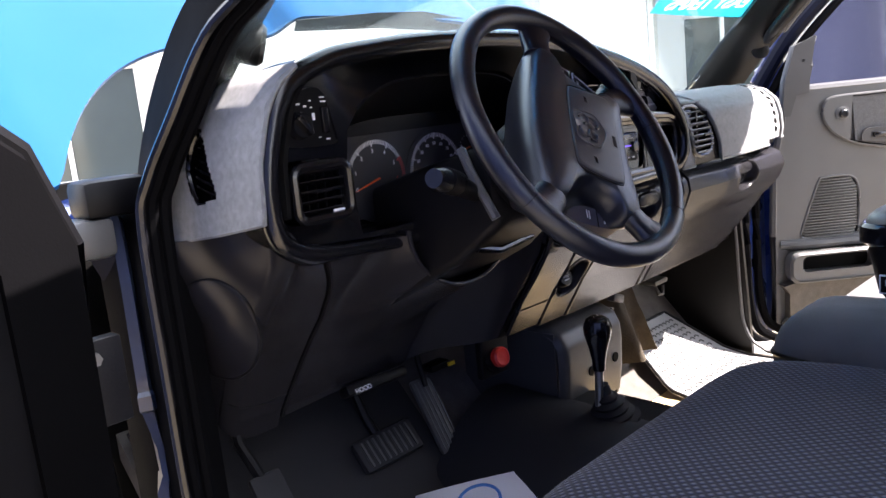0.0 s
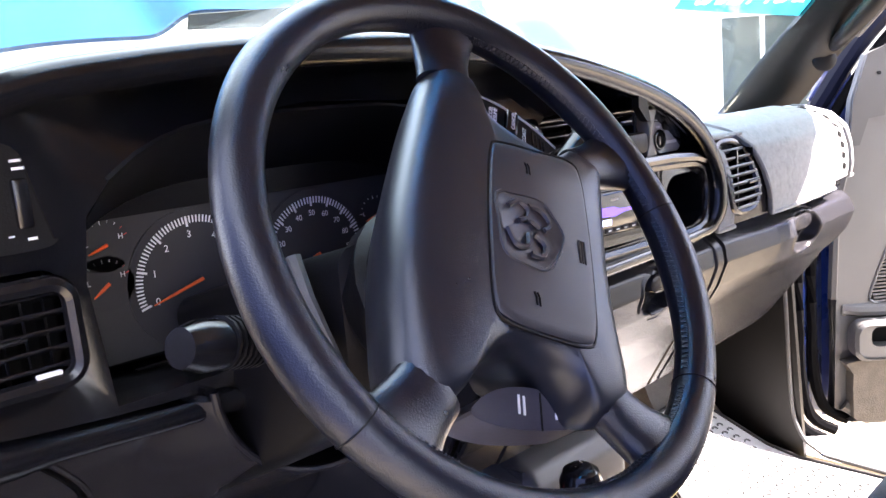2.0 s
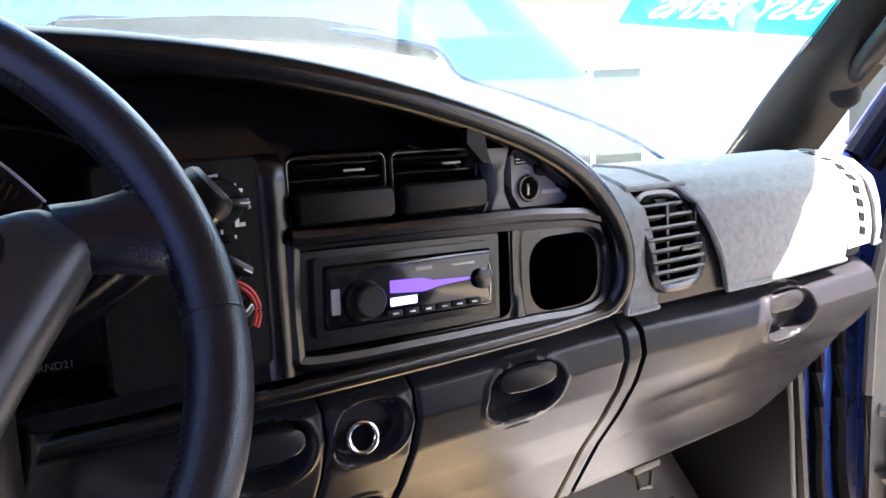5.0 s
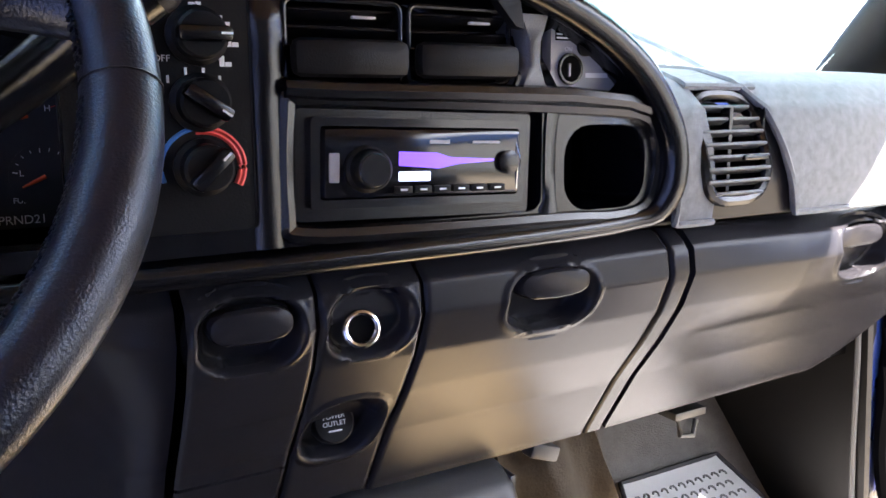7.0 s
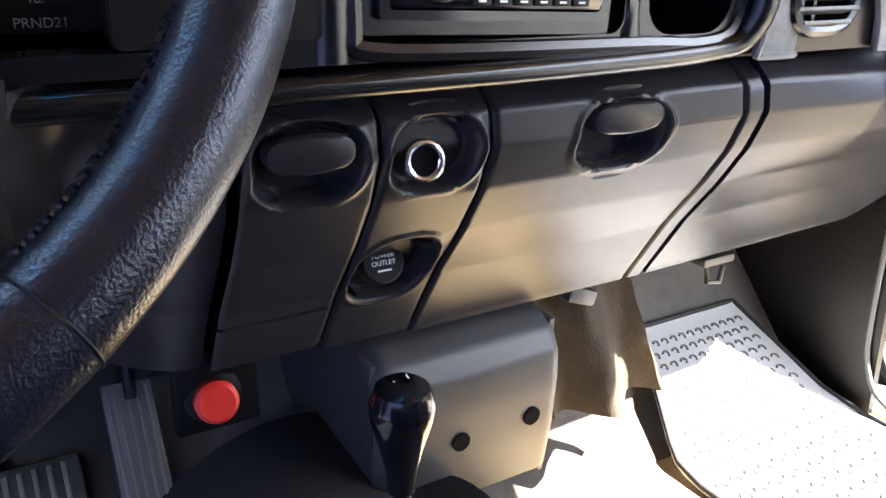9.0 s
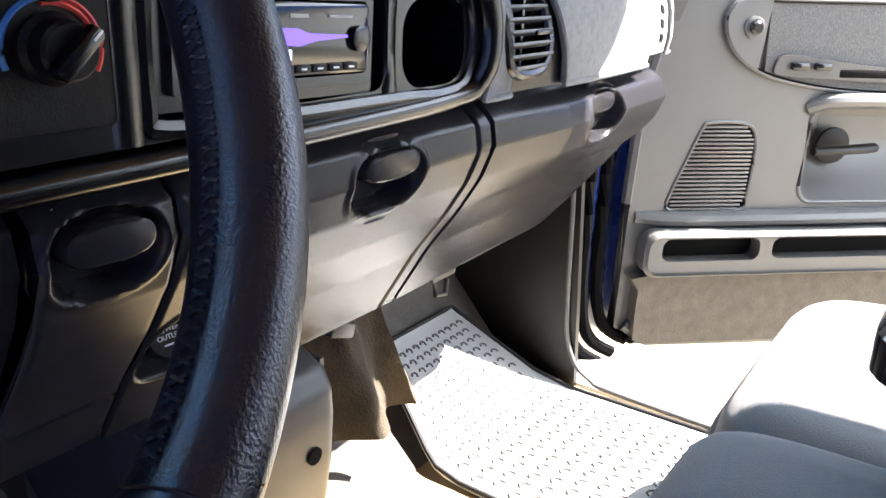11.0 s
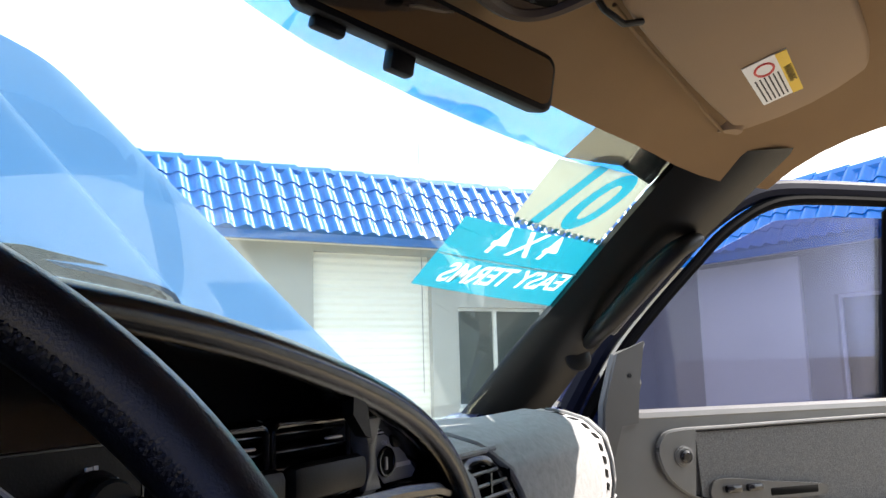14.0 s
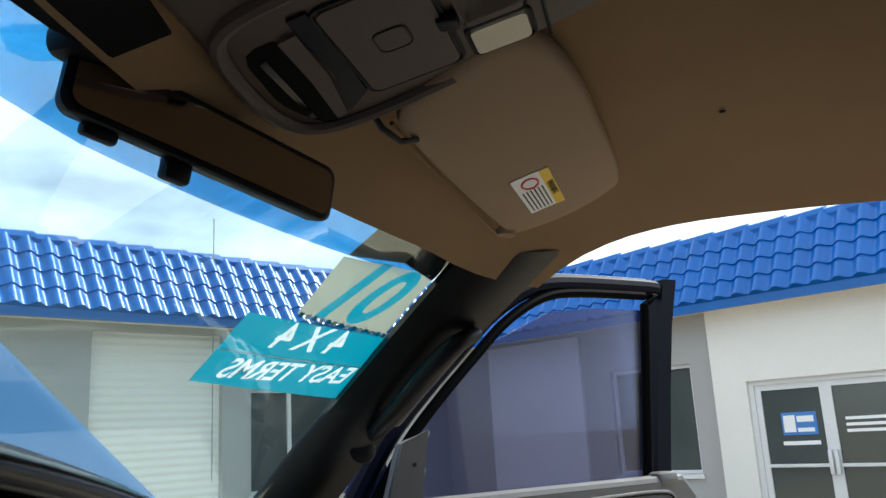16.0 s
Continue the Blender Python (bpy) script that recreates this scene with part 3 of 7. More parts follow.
fender = lambda sx: sheet(lambda u, v: (CX + sx * (0.78 + 0.17 * math.sin(v * math.pi / 2)), 1.35 + 1.15 * u, 1.40 - 0.55 * v ** 2), 8, 8, 0.02, -sx)
for sx in (-1, 1):
    solo("fender", fender(sx), M_NAVY, "navy blue front fender of the truck", "fender")

# cab shell
floor_pan = sheet(lambda u, v: (0.62 + 1.54 * u, -0.7 + 1.86 * v, 0.765), 20, 24, 0.03, -1.0)
solo("floor", floor_pan, M_FLOORCARPET, "cream carpet on the cab floor", "floor", kind="structure")
solo("toe_board", sheet(lambda u, v: (0.62 + 1.54 * u, 1.155 + 0.345 * v, lerp(v, (0, 0.25, 1), (0.767, 0.80, 1.08))), 20, 14, 0.03, -1.0), M_TOECARPET, "floor carpet on the sloping toe board, darkened for shade", "floor", kind="structure")
solo("firewall", box_bm(0.60, 2.18, 1.46, 1.50, 0.75, 1.44), M_VOID, "firewall under the dashboard, blackened for shade", "firewall", kind="structure", smooth=0)
solo("wall_rear", plate([(0.60, 0.75), (2.18, 0.75), (2.12, 1.90), (0.68, 1.90)], [rrect(0.80, 1.38, 2.0, 1.80, 0.06)], -0.74, -0.70), M_TRIM, "grey rear wall of the cab with a window", "wall", kind="structure")
solo("window_rear", plate(rrect(0.80, 1.38, 2.0, 1.80, 0.06), (), -0.725, -0.715), M_REARGLASS, "unseen rear window of the cab, tinted to cut light", "window", kind="structure")


def roof_pt(u, v):
    a = 2 * u - 1
    x = CX + 0.735 * a
    front = ws(x, 1.835) - 0.003 - 0.055 * max(0.0, (a - 0.74) / 0.26) ** 2
    y = -0.72 + (front + 0.72) * v
    drop = 0.100 - 0.012 * a * a
    corner = max(0.0, (a - 0.70) / 0.30) * (1 - 6.0 * max(0.0, a - 0.90)) * max(0.0, (v - 0.72) / 0.28) ** 0.7
    z = 1.913 - 0.018 * corner - 0.075 * abs(a) ** 5 * (1 - 0.6 * v) - drop * max(0, (v - 0.70) / 0.30) ** 4
    return (x, y, z)


solo("ceiling", sheet(roof_pt, 28, 40, 0.012, -1.0), M_HEADLINER, "beige cloth headliner of the cab", "ceiling", kind="structure")
solo("roof_panel", sheet(lambda u, v: tuple(Vector(roof_pt(u, v)) + Vector(((u - 0.5) * 0.10, 0.02 * v, 0.03))), 20, 24, 0.01, -1.0), M_NAVY, "navy blue steel roof of the cab", "roof", kind="structure")
for sx in (-1, 1):
    rail = [tuple(Vector(roof_pt(0.5 + 0.5 * sx, v)) + Vector((0.006 * sx, 0, 0.003))) for v in (0.90, 0.84, 0.76, 0.66, 0.5, 0.3, 0.1, 0.0)]
    solo("roof_rail", tube(rail, 0.007, 8), M_TRIMDARK, "dark seal and trim along the roof edge", "roof rail", kind="structure")
    solo("door_sill", rbox((CX + sx * 0.80, 0.20, 0.745), (0.12, 1.9, 0.06), 0.015), M_SILVER, "grey plastic door sill plate", "sill", kind="structure")
    solo("rear_pillar", loft([[(CX + sx * 0.72, -0.55, 0.75), (CX + sx * 0.80, -0.55, 0.75), (CX + sx * 0.80, -0.72, 0.75), (CX + sx * 0.72, -0.72, 0.75)], [(CX + sx * 0.68, -0.55, 1.88), (CX + sx * 0.74, -0.55, 1.88), (CX + sx * 0.74, -0.72, 1.88), (CX + sx * 0.68, -0.72, 1.88)]]), M_TRIM, "grey rear pillar trim", "pillar", kind="structure")


def pillar(name, inner, outer, depth, material, label, n=14):
    """A raked windshield pillar between two edge lines, rounded across."""
    a, b = spline(inner, 6), spline(outer, 6)
    rings = []
    for p, q in zip(a, b):
        mid = (p + q) / 2
        d = Vector(depth)
        rings.append([p - d * 0.6, p, p * 0.75 + q * 0.25 + d * 0.55, mid + d * 0.75, p * 0.25 + q * 0.75 + d * 0.55, q, q - d * 0.6])
    return solo(name, loft(rings), material, label, "pillar", kind="structure", smooth=60)


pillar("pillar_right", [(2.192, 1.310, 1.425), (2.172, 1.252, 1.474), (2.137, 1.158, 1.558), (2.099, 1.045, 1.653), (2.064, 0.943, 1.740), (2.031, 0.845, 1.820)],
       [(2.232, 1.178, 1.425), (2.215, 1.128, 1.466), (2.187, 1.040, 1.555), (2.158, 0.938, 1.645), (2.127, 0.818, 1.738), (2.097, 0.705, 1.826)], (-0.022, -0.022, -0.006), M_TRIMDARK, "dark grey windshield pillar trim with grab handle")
PL_FRONT = [(0.672, 1.36, 1.40), (0.660, 1.30, 1.475), (0.652, 1.20, 1.575), (0.658, 1.10, 1.660), (0.70, 0.96, 1.76), (0.74, 0.86, 1.83)]
PL_SEAL = [(0.583, 1.155, 1.385), (0.592, 1.120, 1.450), (0.621, 1.055, 1.560), (0.655, 0.985, 1.645), (0.690, 0.86, 1.750), (0.716, 0.76, 1.825)]
PL_IN = [(0.664, 1.255, 1.395), (0.692, 1.205, 1.465), (0.728, 1.150, 1.560), (0.752, 1.075, 1.640), (0.772, 0.95, 1.740), (0.790, 0.84, 1.822)]


def left_pillar_ring(f, q, i):
    d = Vector((-0.006, -0.012, -0.004))
    return [f, f.lerp(q, 0.5) + d * 0.3, f.lerp(q, 0.9) + d, q + d * 0.5, q.lerp(i, 0.25) + d * 0.2, q.lerp(i, 0.6) + d * 0.9, q.lerp(i, 0.9) + d * 0.5, i, i.lerp(f, 0.5) + Vector((0.01, 0.02, 0.01))]


solo("pillar_left", loft([left_pillar_ring(f, q, i) for f, q, i in zip(spline(PL_FRONT, 5), spline(PL_SEAL, 5), spline(PL_IN, 5))]), M_SEALSHADE, "dark grey windshield pillar trim", "pillar", kind="structure", smooth=50)



# ================= dashboard =================
def dy(z):
    """How far forward the lower dash stands at a height."""
    return lerp(z, (1.06, 1.08, 1.15, 1.20, 1.24, 1.275, 1.30, 1.315, 1.335), (1.125, 1.115, 1.072, 1.035, 1.010, 0.996, 1.000, 1.016, 1.05))


dash = thing("dashboard", "black truck dashboard with wraparound instrument bezel", "dashboard", (1.4, 1.2, 1.06))
OUTLINE = [(.655, 1.375), (.650, 1.417), (.655, 1.455), (.664, 1.487), (.679, 1.522), (.702, 1.547), (.748, 1.566), (.808, 1.576), (.95, 1.586), (1.14, 1.584),
           (1.28, 1.568), (1.41, 1.538), (1.505, 1.505), (1.566, 1.468), (1.602, 1.425), (1.614, 1.388), (1.606, 1.350), (1.575, 1.334), (1.45, 1.329), (1.20, 1.327),
           (1.0, 1.327), (.85, 1.33), (.715, 1.341), (.672, 1.355)]
ring = spline(OUTLINE, 4, True)


def inset(pts, d):
    c = len(pts)
    out = []
    for i in range(c):
        t = (Vector(pts[(i + 1) % c]) - Vector(pts[i - 1])).normalized()
        out.append(Vector(pts[i]) + Vector((t.y, -t.x)) * d)
    return out


low_rim = [min(1.0, max(0.0, (1.365 - p[1]) / 0.02)) * min(1.0, max(0.0, (p[0] - 0.70) / 0.05)) * min(1.0, max(0.0, (1.62 - p[0]) / 0.04)) for p in ring]
rim_path = [(p[0], 0.982 + 0.008 * k, p[1]) for p, k in zip(ring, low_rim)]
part("bezel_rim", tube(rim_path, [0.0135 - 0.0045 * k for k in low_rim], 12, True, up=(0, 1, 0)), M_BEZEL, dash, "rounded glossy edge of the bezel")
part("bezel_skirt", loft([[(p[0], 0.985, p[1]) for p in inset(ring, -0.006)], [(p[0], 1.10, p[1]) for p in inset(ring, -0.004)], [(p[0], 1.12, p[1]) for p in inset(ring, 0.012)], [(p[0], 1.03, p[1]) for p in inset(ring, 0.016)], [(p[0], 0.985, p[1]) for p in inset(ring, 0.006)]], caps=False), M_BEZEL, dash)
CLUSTER = [(.788, 1.352), (.785, 1.44), (.792, 1.484), (.818, 1.514), (.87, 1.538), (.98, 1.548), (1.10, 1.542), (1.135, 1.527), (1.150, 1.50), (1.158, 1.44), (1.160, 1.352)]
VENT_L = rrect(.679, 1.378, .770, 1.454, .016)
HOLE_VENTS = rrect(1.258, 1.447, 1.450, 1.512, .012)
HOLE_RADIO = rrect(1.260, 1.350, 1.474, 1.438, .012)
HOLE_CUBBY = rrect(1.497, 1.347, 1.587, 1.419, .026)
HOLE_LIGHTER = [(1.492, 1.445), (1.564, 1.445), (1.577, 1.455), (1.564, 1.475), (1.537, 1.493), (1.492, 1.507)]
def cove(p):
    """The face curves away forwards under the overhanging brow."""
    brow = lerp(p.x, [q[0] for q in OUTLINE[5:15]], [q[1] for q in OUTLINE[5:15]])
    k = min(1.0, max(0.0, (p.x - 0.76) / 0.10)) * min(1.0, max(0.0, (1.60 - p.x) / 0.10))
    flush = 0.012 * max(min(1.0, max(0.0, (p.x - 1.12) / 0.04)), min(1.0, max(0.0, (1.376 - p.z) / 0.012)))
    return Vector((p.x, p.y - flush + 0.060 * k * max(0.0, 1 - (brow - p.z) / 0.030), p.z))


part("bezel_face", plate([tuple(p) for p in inset(ring, 0.012)], [CLUSTER, VENT_L, HOLE_VENTS, HOLE_RADIO, HOLE_CUBBY, HOLE_LIGHTER], 1.002, 1.03, cove), M_BEZEL, dash)
part("bezel_back", plate([tuple(p) for p in inset(ring, 0.014)], (), 1.118, 1.125), M_VOID, dash)
# raised rims round the radio bay and the upper shelf
bay = [(1.259, 1.432), (1.257, 1.362), (1.268, 1.347), (1.36, 1.343), (1.50, 1.341), (1.552, 1.339), (1.588, 1.346), (1.602, 1.377), (1.598, 1.410), (1.578, 1.428), (1.50, 1.434), (1.36, 1.439), (1.271, 1.442)]
part("radio_bay_rim", tube([(p[0], 0.992, p[1]) for p in spline(bay, 4, True)], 0.0075, 8, True, up=(0, 1, 0)), M_BEZEL, dash)
part("shelf_lip", tube([(x, 0.984 + 0.01 * abs(x - 1.43), z) for x, z in ((1.257, 1.448), (1.30, 1.446), (1.40, 1.445), (1.50, 1.443), (1.56, 1.438), (1.588, 1.431))], 0.007, 8), M_BEZEL, dash)
part("bay_post", loft([[(1.476 - w, 0.992 + 0.003 * k, z), (1.476 + w * 0.2, 0.988, z), (1.487 + w * 0.4, 0.989, z), (1.494 + w, 0.996, z), (1.494 + w, 1.02, z), (1.476 - w, 1.02, z)] for k, (w, z) in enumerate(((0.010, 1.346), (0.003, 1.358), (0.0, 1.38), (0.0, 1.405), (0.004, 1.424), (0.012, 1.436)))]), M_BEZEL, dash, "waisted post between radio and cubby", smooth=60)
# Black plastic post: the light it reflects is put into a pale grey.
part("vent_post", loft([[(x0, 0.996, z), (x0 + 0.006, 0.986, z), (x1 - 0.006, 0.986, z), (x1, 0.996, z), (x1, 1.02, z), (x0, 1.02, z)] for x0, x1, z in ((1.441, 1.487, 1.445), (1.447, 1.479, 1.452), (1.452, 1.474, 1.466), (1.452, 1.474, 1.484), (1.447, 1.478, 1.496), (1.443, 1.481, 1.505))]), M_DOOR, dash, "pale strip between vents and switch panel, gloss put into the colour", smooth=60)
part("left_post", loft([[(x0, 0.994, z), (x0 + 0.006, y, z), (x1 - 0.006, y, z), (x1, 0.994, z), (x1, 1.02, z), (x0, 1.02, z)] for x0, x1, y, z in ((1.231, 1.258, 0.987, 1.34), (1.231, 1.258, 0.985, 1.44), (1.230, 1.262, 0.984, 1.465), (1.229, 1.262, 0.984, 1.49), (1.228, 1.261, 0.986, 1.503), (1.232, 1.256, 0.992, 1.512))]), M_BEZEL, dash, smooth=60)
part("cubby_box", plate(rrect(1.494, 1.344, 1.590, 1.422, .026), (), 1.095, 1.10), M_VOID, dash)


def dish(x, z, cups):
    """How deep the finger cups sink the panel at a place."""
    d = 0.0
    for cx, cz, rx, rz, depth in cups:
        q = (abs((x - cx) / rx) ** 2.6 + abs((z - cz) / rz) ** 2.6) ** (1 / 2.6)
        t = min(1.0, max(0.0, (1.0 - q) / 0.22))
        d += depth * t * t * (3 - 2 * t)
        if 1.0 < q < 1.16:
            d -= 0.0022 * math.sin((q - 1.0) / 0.16 * math.pi)
    return d


def lower_panel(name, x0, x1, z0, z1, label="", cups=(), nx=10, nz=16):
    def f(u, v):
        z, x = z0 + (z1 - z0) * v, x0 + 0.0012 + (x1 - x0 - 0.0024) * u
        e = min(u, 1 - u) * (x1 - x0)
        return (x, dy(z) + 0.003 * max(0, 1 - e / 0.004) ** 2 + dish(x, z, cups), z)
    return part(name, sheet(f, nx, nz, 0.012, -1.0), M_VINYL, dash, label, smooth=60)


lower_panel("drawer_panel", 1.186, 1.281, 1.136, 1.318, "", [(1.231, 1.276, .038, .028, .024)], 44, 72)
lower_panel("drawer_foot", 1.186, 1.281, 1.085, 1.132, "", (), 40, 8)
lower_panel("outlet_panel", 1.281, 1.369, 1.078, 1.318, "", [(1.324, 1.273, .036, .028, .016), (1.322, 1.166, .036, .034, .020)], 44, 90)
lower_panel("centre_bin", 1.369, 1.634, 1.074, 1.318, "charcoal centre bin lid", [(1.496, 1.270, .047, .028, .026)], 100, 84)
lower_panel("seam_strip", 1.634, 1.661, 1.074, 1.318, "", (), 14, 24)


def glove(u, v):
    us = u
    x = 1.665 + (2.185 - 1.665) * us
    zlo = 1.074 + 0.130 * max(0, (us - 0.72) / 0.28) ** 1.5
    z = zlo + (1.318 - zlo) * v
    y = dy(z) + 0.018 * us - 0.016 * math.sin(math.pi * min(1.0, max(0.0, (z - 1.20) / 0.118))) ** 0.7 * min(1.0, us / 0.3) + 0.05 * max(0, (us - 0.93) / 0.07) ** 2 + dish(x, z, [(1.934, 1.273, .052, .032, .026)])
    return (x, y, z)


part("glovebox_lid", sheet(glove, 180, 84, 0.012, -1.0), M_VINYL, dash, "charcoal glovebox lid", smooth=60)
# Black blocks fill the dash so that its inside reads as shade.
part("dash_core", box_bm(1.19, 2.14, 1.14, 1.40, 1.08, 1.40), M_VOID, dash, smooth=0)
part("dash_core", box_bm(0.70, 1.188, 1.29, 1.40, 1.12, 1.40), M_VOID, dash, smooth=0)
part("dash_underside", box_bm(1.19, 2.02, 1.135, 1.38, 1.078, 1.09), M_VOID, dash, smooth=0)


KNEE_Z = (1.02, 1.06, 1.10, 1.155, 1.2, 1.254, 1.30, 1.333, 1.36, 1.40)
KNEE_Y = (1.266, 1.246, 1.218, 1.176, 1.136, 1.081, 1.03, 0.999, 0.988, 0.986)
CUP_X, CUP_Z, CUP_RX, CUP_RZ, CUP_Y = 0.958, 1.345, 0.108, 0.094, 0.972


def cup_q(x, z):
    return math.hypot((x - CUP_X) / CUP_RX, (z - CUP_Z) / CUP_RZ)


def knee_y(x, z):
    """The knee panel leans away towards its foot and swells up round the column's bowl."""
    y = lerp(z, KNEE_Z, KNEE_Y)
    w = min(1.0, max(0.0, (x - 1.06) / 0.12))
    w = w * w * (3 - 2 * w)
    y = y * (1 - w) + (dy(z) + 0.012) * w
    b = CUP_Y + 0.19 * max(0.0, cup_q(x, z) - 1.0)
    h = max(0.0, 0.03 - abs(y - b)) / 0.03
    return min(y, b) - 0.0075 * h * h


def seam_x(z):
    return lerp(z, (1.046, 1.158, 1.225, 1.27, 1.30, 1.333, 1.36), (0.797, 0.797, 0.792, 0.777, 0.757, 0.729, 0.722))


CORNER = 0.024


def side_x(y, z):
    """The end that faces the door slants inwards towards the driver."""
    xc = lerp(z, (1.03, 1.17, 1.298, 1.36, 1.42), (0.700, 0.678, 0.666, 0.657, 0.655))
    return xc - 0.26 * (y - lerp(z, KNEE_Z, KNEE_Y) - CORNER)


def end_pt(u, v):
    """The end panel: the slanting side, a rounded corner, and the front up to the seam."""
    zlo = lerp(u, (0, 0.45, 0.70, 0.85, 1.0), (1.10, 1.068, 1.040, 1.028, 1.030))
    zhi = lerp(u, (0, 0.45, 0.70, 0.80, 0.9, 1.0), (1.340, 1.386, 1.376, 1.362, 1.348, 1.338))
    z = zlo + (zhi - zlo) * v
    yf = lerp(z, KNEE_Z, KNEE_Y)
    yc = yf + CORNER
    xs = side_x(yc, z)
    if u < 0.45:
        y = 1.33 + (yc - 1.33) * u / 0.45
        return (side_x(y, z), y, z)
    if u < 0.75:
        a = (u - 0.45) / 0.30 * math.pi / 2
        return (xs + CORNER * (1 - math.cos(a)), yf + CORNER * (1 - math.sin(a)), z)
    k = (u - 0.75) / 0.25
    xa = xs + CORNER
    return (xa + (seam_x(z) - 0.0045 - xa) * k, yf + 0.004 * math.sin(math.pi * k) * min(1.0, max(0.0, (z - 1.16) / 0.08)), z)


def knee_pt(u, v):
    zlo = lerp(u, (0, 0.25, 0.65, 0.8, 1.0), (1.046, 1.052, 1.052, 1.075, 1.085))
    z = zlo + (1.338 - zlo) * v
    xa = seam_x(z) + 0.003
    x = xa + (1.182 - xa) * u
    return (x, knee_y(x, z), z)


def knee_body():
    bm = sheet(knee_pt, 96, 72, 0.010, -1.0)
    bmesh.ops.delete(bm, geom=[f for f in bm.faces if cup_q(f.calc_center_median().x, f.calc_center_median().z) < 0.985], context="FACES")
    return bm


part("end_panel", sheet(end_pt, 60, 30, 0.012, -1.0), M_VINYL, dash, "rounded end panel of the dashboard", smooth=60)
part("knee_panel", knee_body(), M_VINYL, dash, "charcoal knee panel swelling round the steering column", smooth=70)
part("seam_line", tube([tuple(Vector(end_pt(0.55 + 0.45 * i / 12, 0.17 + 0.03 * i / 12)) + Vector((-0.0005, -0.001, 0))) for i in range(13)], 0.0014, 5), M_BLACK, dash)
part("panel_seam", tube([(seam_x(z) - 0.001, lerp(z, KNEE_Z, KNEE_Y) + 0.0012, z) for z in [1.048 + 0.0145 * i for i in range(21)]], 0.0028, 6, up=(1, 0, 0)), M_SEALSHADE, dash, "dark seam between the end and knee panels")
part("seam_edge", tube([tuple(Vector(knee_pt(0.0, i / 20)) + Vector((0.001, 0.0008, 0))) for i in range(21)], 0.0026, 8, up=(1, 0, 0)), M_VINYL, dash, "rounded edge along the panel seam")
part("bowl_lip", tube([(CUP_X + CUP_RX * math.cos(a), CUP_Y + 0.0015, CUP_Z + CUP_RZ * math.sin(a)) for a in [math.pi * (1.0 + 0.05 * i) for i in range(21)]], 0.0032, 8), M_VINYL, dash, "rounded lip of the column bowl")
# Bowl and backing are near black to hold the shade inside.
part("column_bowl", sheet(lambda u, v: (CUP_X + CUP_RX * (1 - 0.55 * v * v) * math.cos(math.pi * (1 + u)), CUP_Y + 0.11 * v, CUP_Z + CUP_RZ * (1 - 0.55 * v * v) * math.sin(math.pi * (1 + u))), 32, 8, 0.004), M_SEALSHADE, dash, "bowl under the column, blackened for its shade")
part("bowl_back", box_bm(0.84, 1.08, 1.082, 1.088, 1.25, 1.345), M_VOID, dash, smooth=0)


def on_side(y, z, off=0.0015):
    return (side_x(y, z) - off, y, z)


FUSE = spline([(1.172, 1.298), (1.14, 1.313), (1.108, 1.312), (1.086, 1.292), (1.082, 1.262), (1.094, 1.225), (1.128, 1.185), (1.18, 1.158), (1.222, 1.168), (1.212, 1.21), (1.19, 1.255)], 4, True)
fuse = part("fuse_cover", loft([[on_side(1.15 + (p.x - 1.15) * k, 1.235 + (p.y - 1.235) * k, off) for p in FUSE] for k, off in ((1.0, -0.004), (1.0, 0.001), (0.985, 0.0032), (0.95, 0.0042))]), M_VINYL, dash, "flush fuse cover in the end panel", smooth=50)
part("cover_gap", tube([on_side(p.x, p.y, 0.001) for p in FUSE], 0.0016, 6, True), M_BLACK, fuse)
part("finger_dent", lathe([(0.011, 0), (0.010, 0.0012), (0.006, 0.0006)], aim(on_side(1.128, 1.272, 0.0045), (-1, 0, 0))), M_BEZEL, fuse)
hood_release = part("hood_release", rbox((0, 0, 0), (0.135, 0.030, 0.020), 0.007, pose(0.972, 1.232, 1.050, -28, 2, 0)), M_BLACK, dash, "black hood release handle")
part("print", words("HOOD", 0.011, aim((0.932, 1.2105, 1.055), (0, -0.88, 0.47)), 0.0002, 0.0002), M_WHITEPRINT, hood_release, smooth=0)

# upper body of the dash on the passenger side, under its carpet cover
FLANK = [(1.12, 1.470), (1.07, 1.466), (1.03, 1.453), (1.004, 1.428), (0.996, 1.395), (0.994, 1.36), (1.000, 1.325)]


def flank(a, off=0.0):
    s = min(max(a, 0), 1) * (len(FLANK) - 1)
    i = min(int(s), len(FLANK) - 2)
    q = Vector(FLANK[i]).lerp(Vector(FLANK[i + 1]), s - i)
    return q.x - off, q.y + off * 0.6 * (1 - a)


def upper_right(u, v):
    y, z = flank(v)
    x = 1.600 + (2.175 - 1.600) * u
    return (x, y + 0.022 * max(0, (x - 1.85) / 0.32) ** 2 + 0.05 * max(0, (u - 0.92) / 0.08) ** 2, z - 0.012 * u * (1 - v))


def upper_body():
    bm = sheet(upper_right, 80, 48, 0.008, 1.0)
    kill = [f for f in bm.faces if (abs((f.calc_center_median().x - 1.703) / 0.040) ** 3.2 + abs((f.calc_center_median().z - 1.391) / 0.047) ** 3.2) < 1 and f.calc_center_median().y < 1.06]
    bmesh.ops.delete(bm, geom=kill, context="FACES")
    return bm


part("upper_body", upper_body(), M_VINYL, dash, "rounded top of the passenger side")

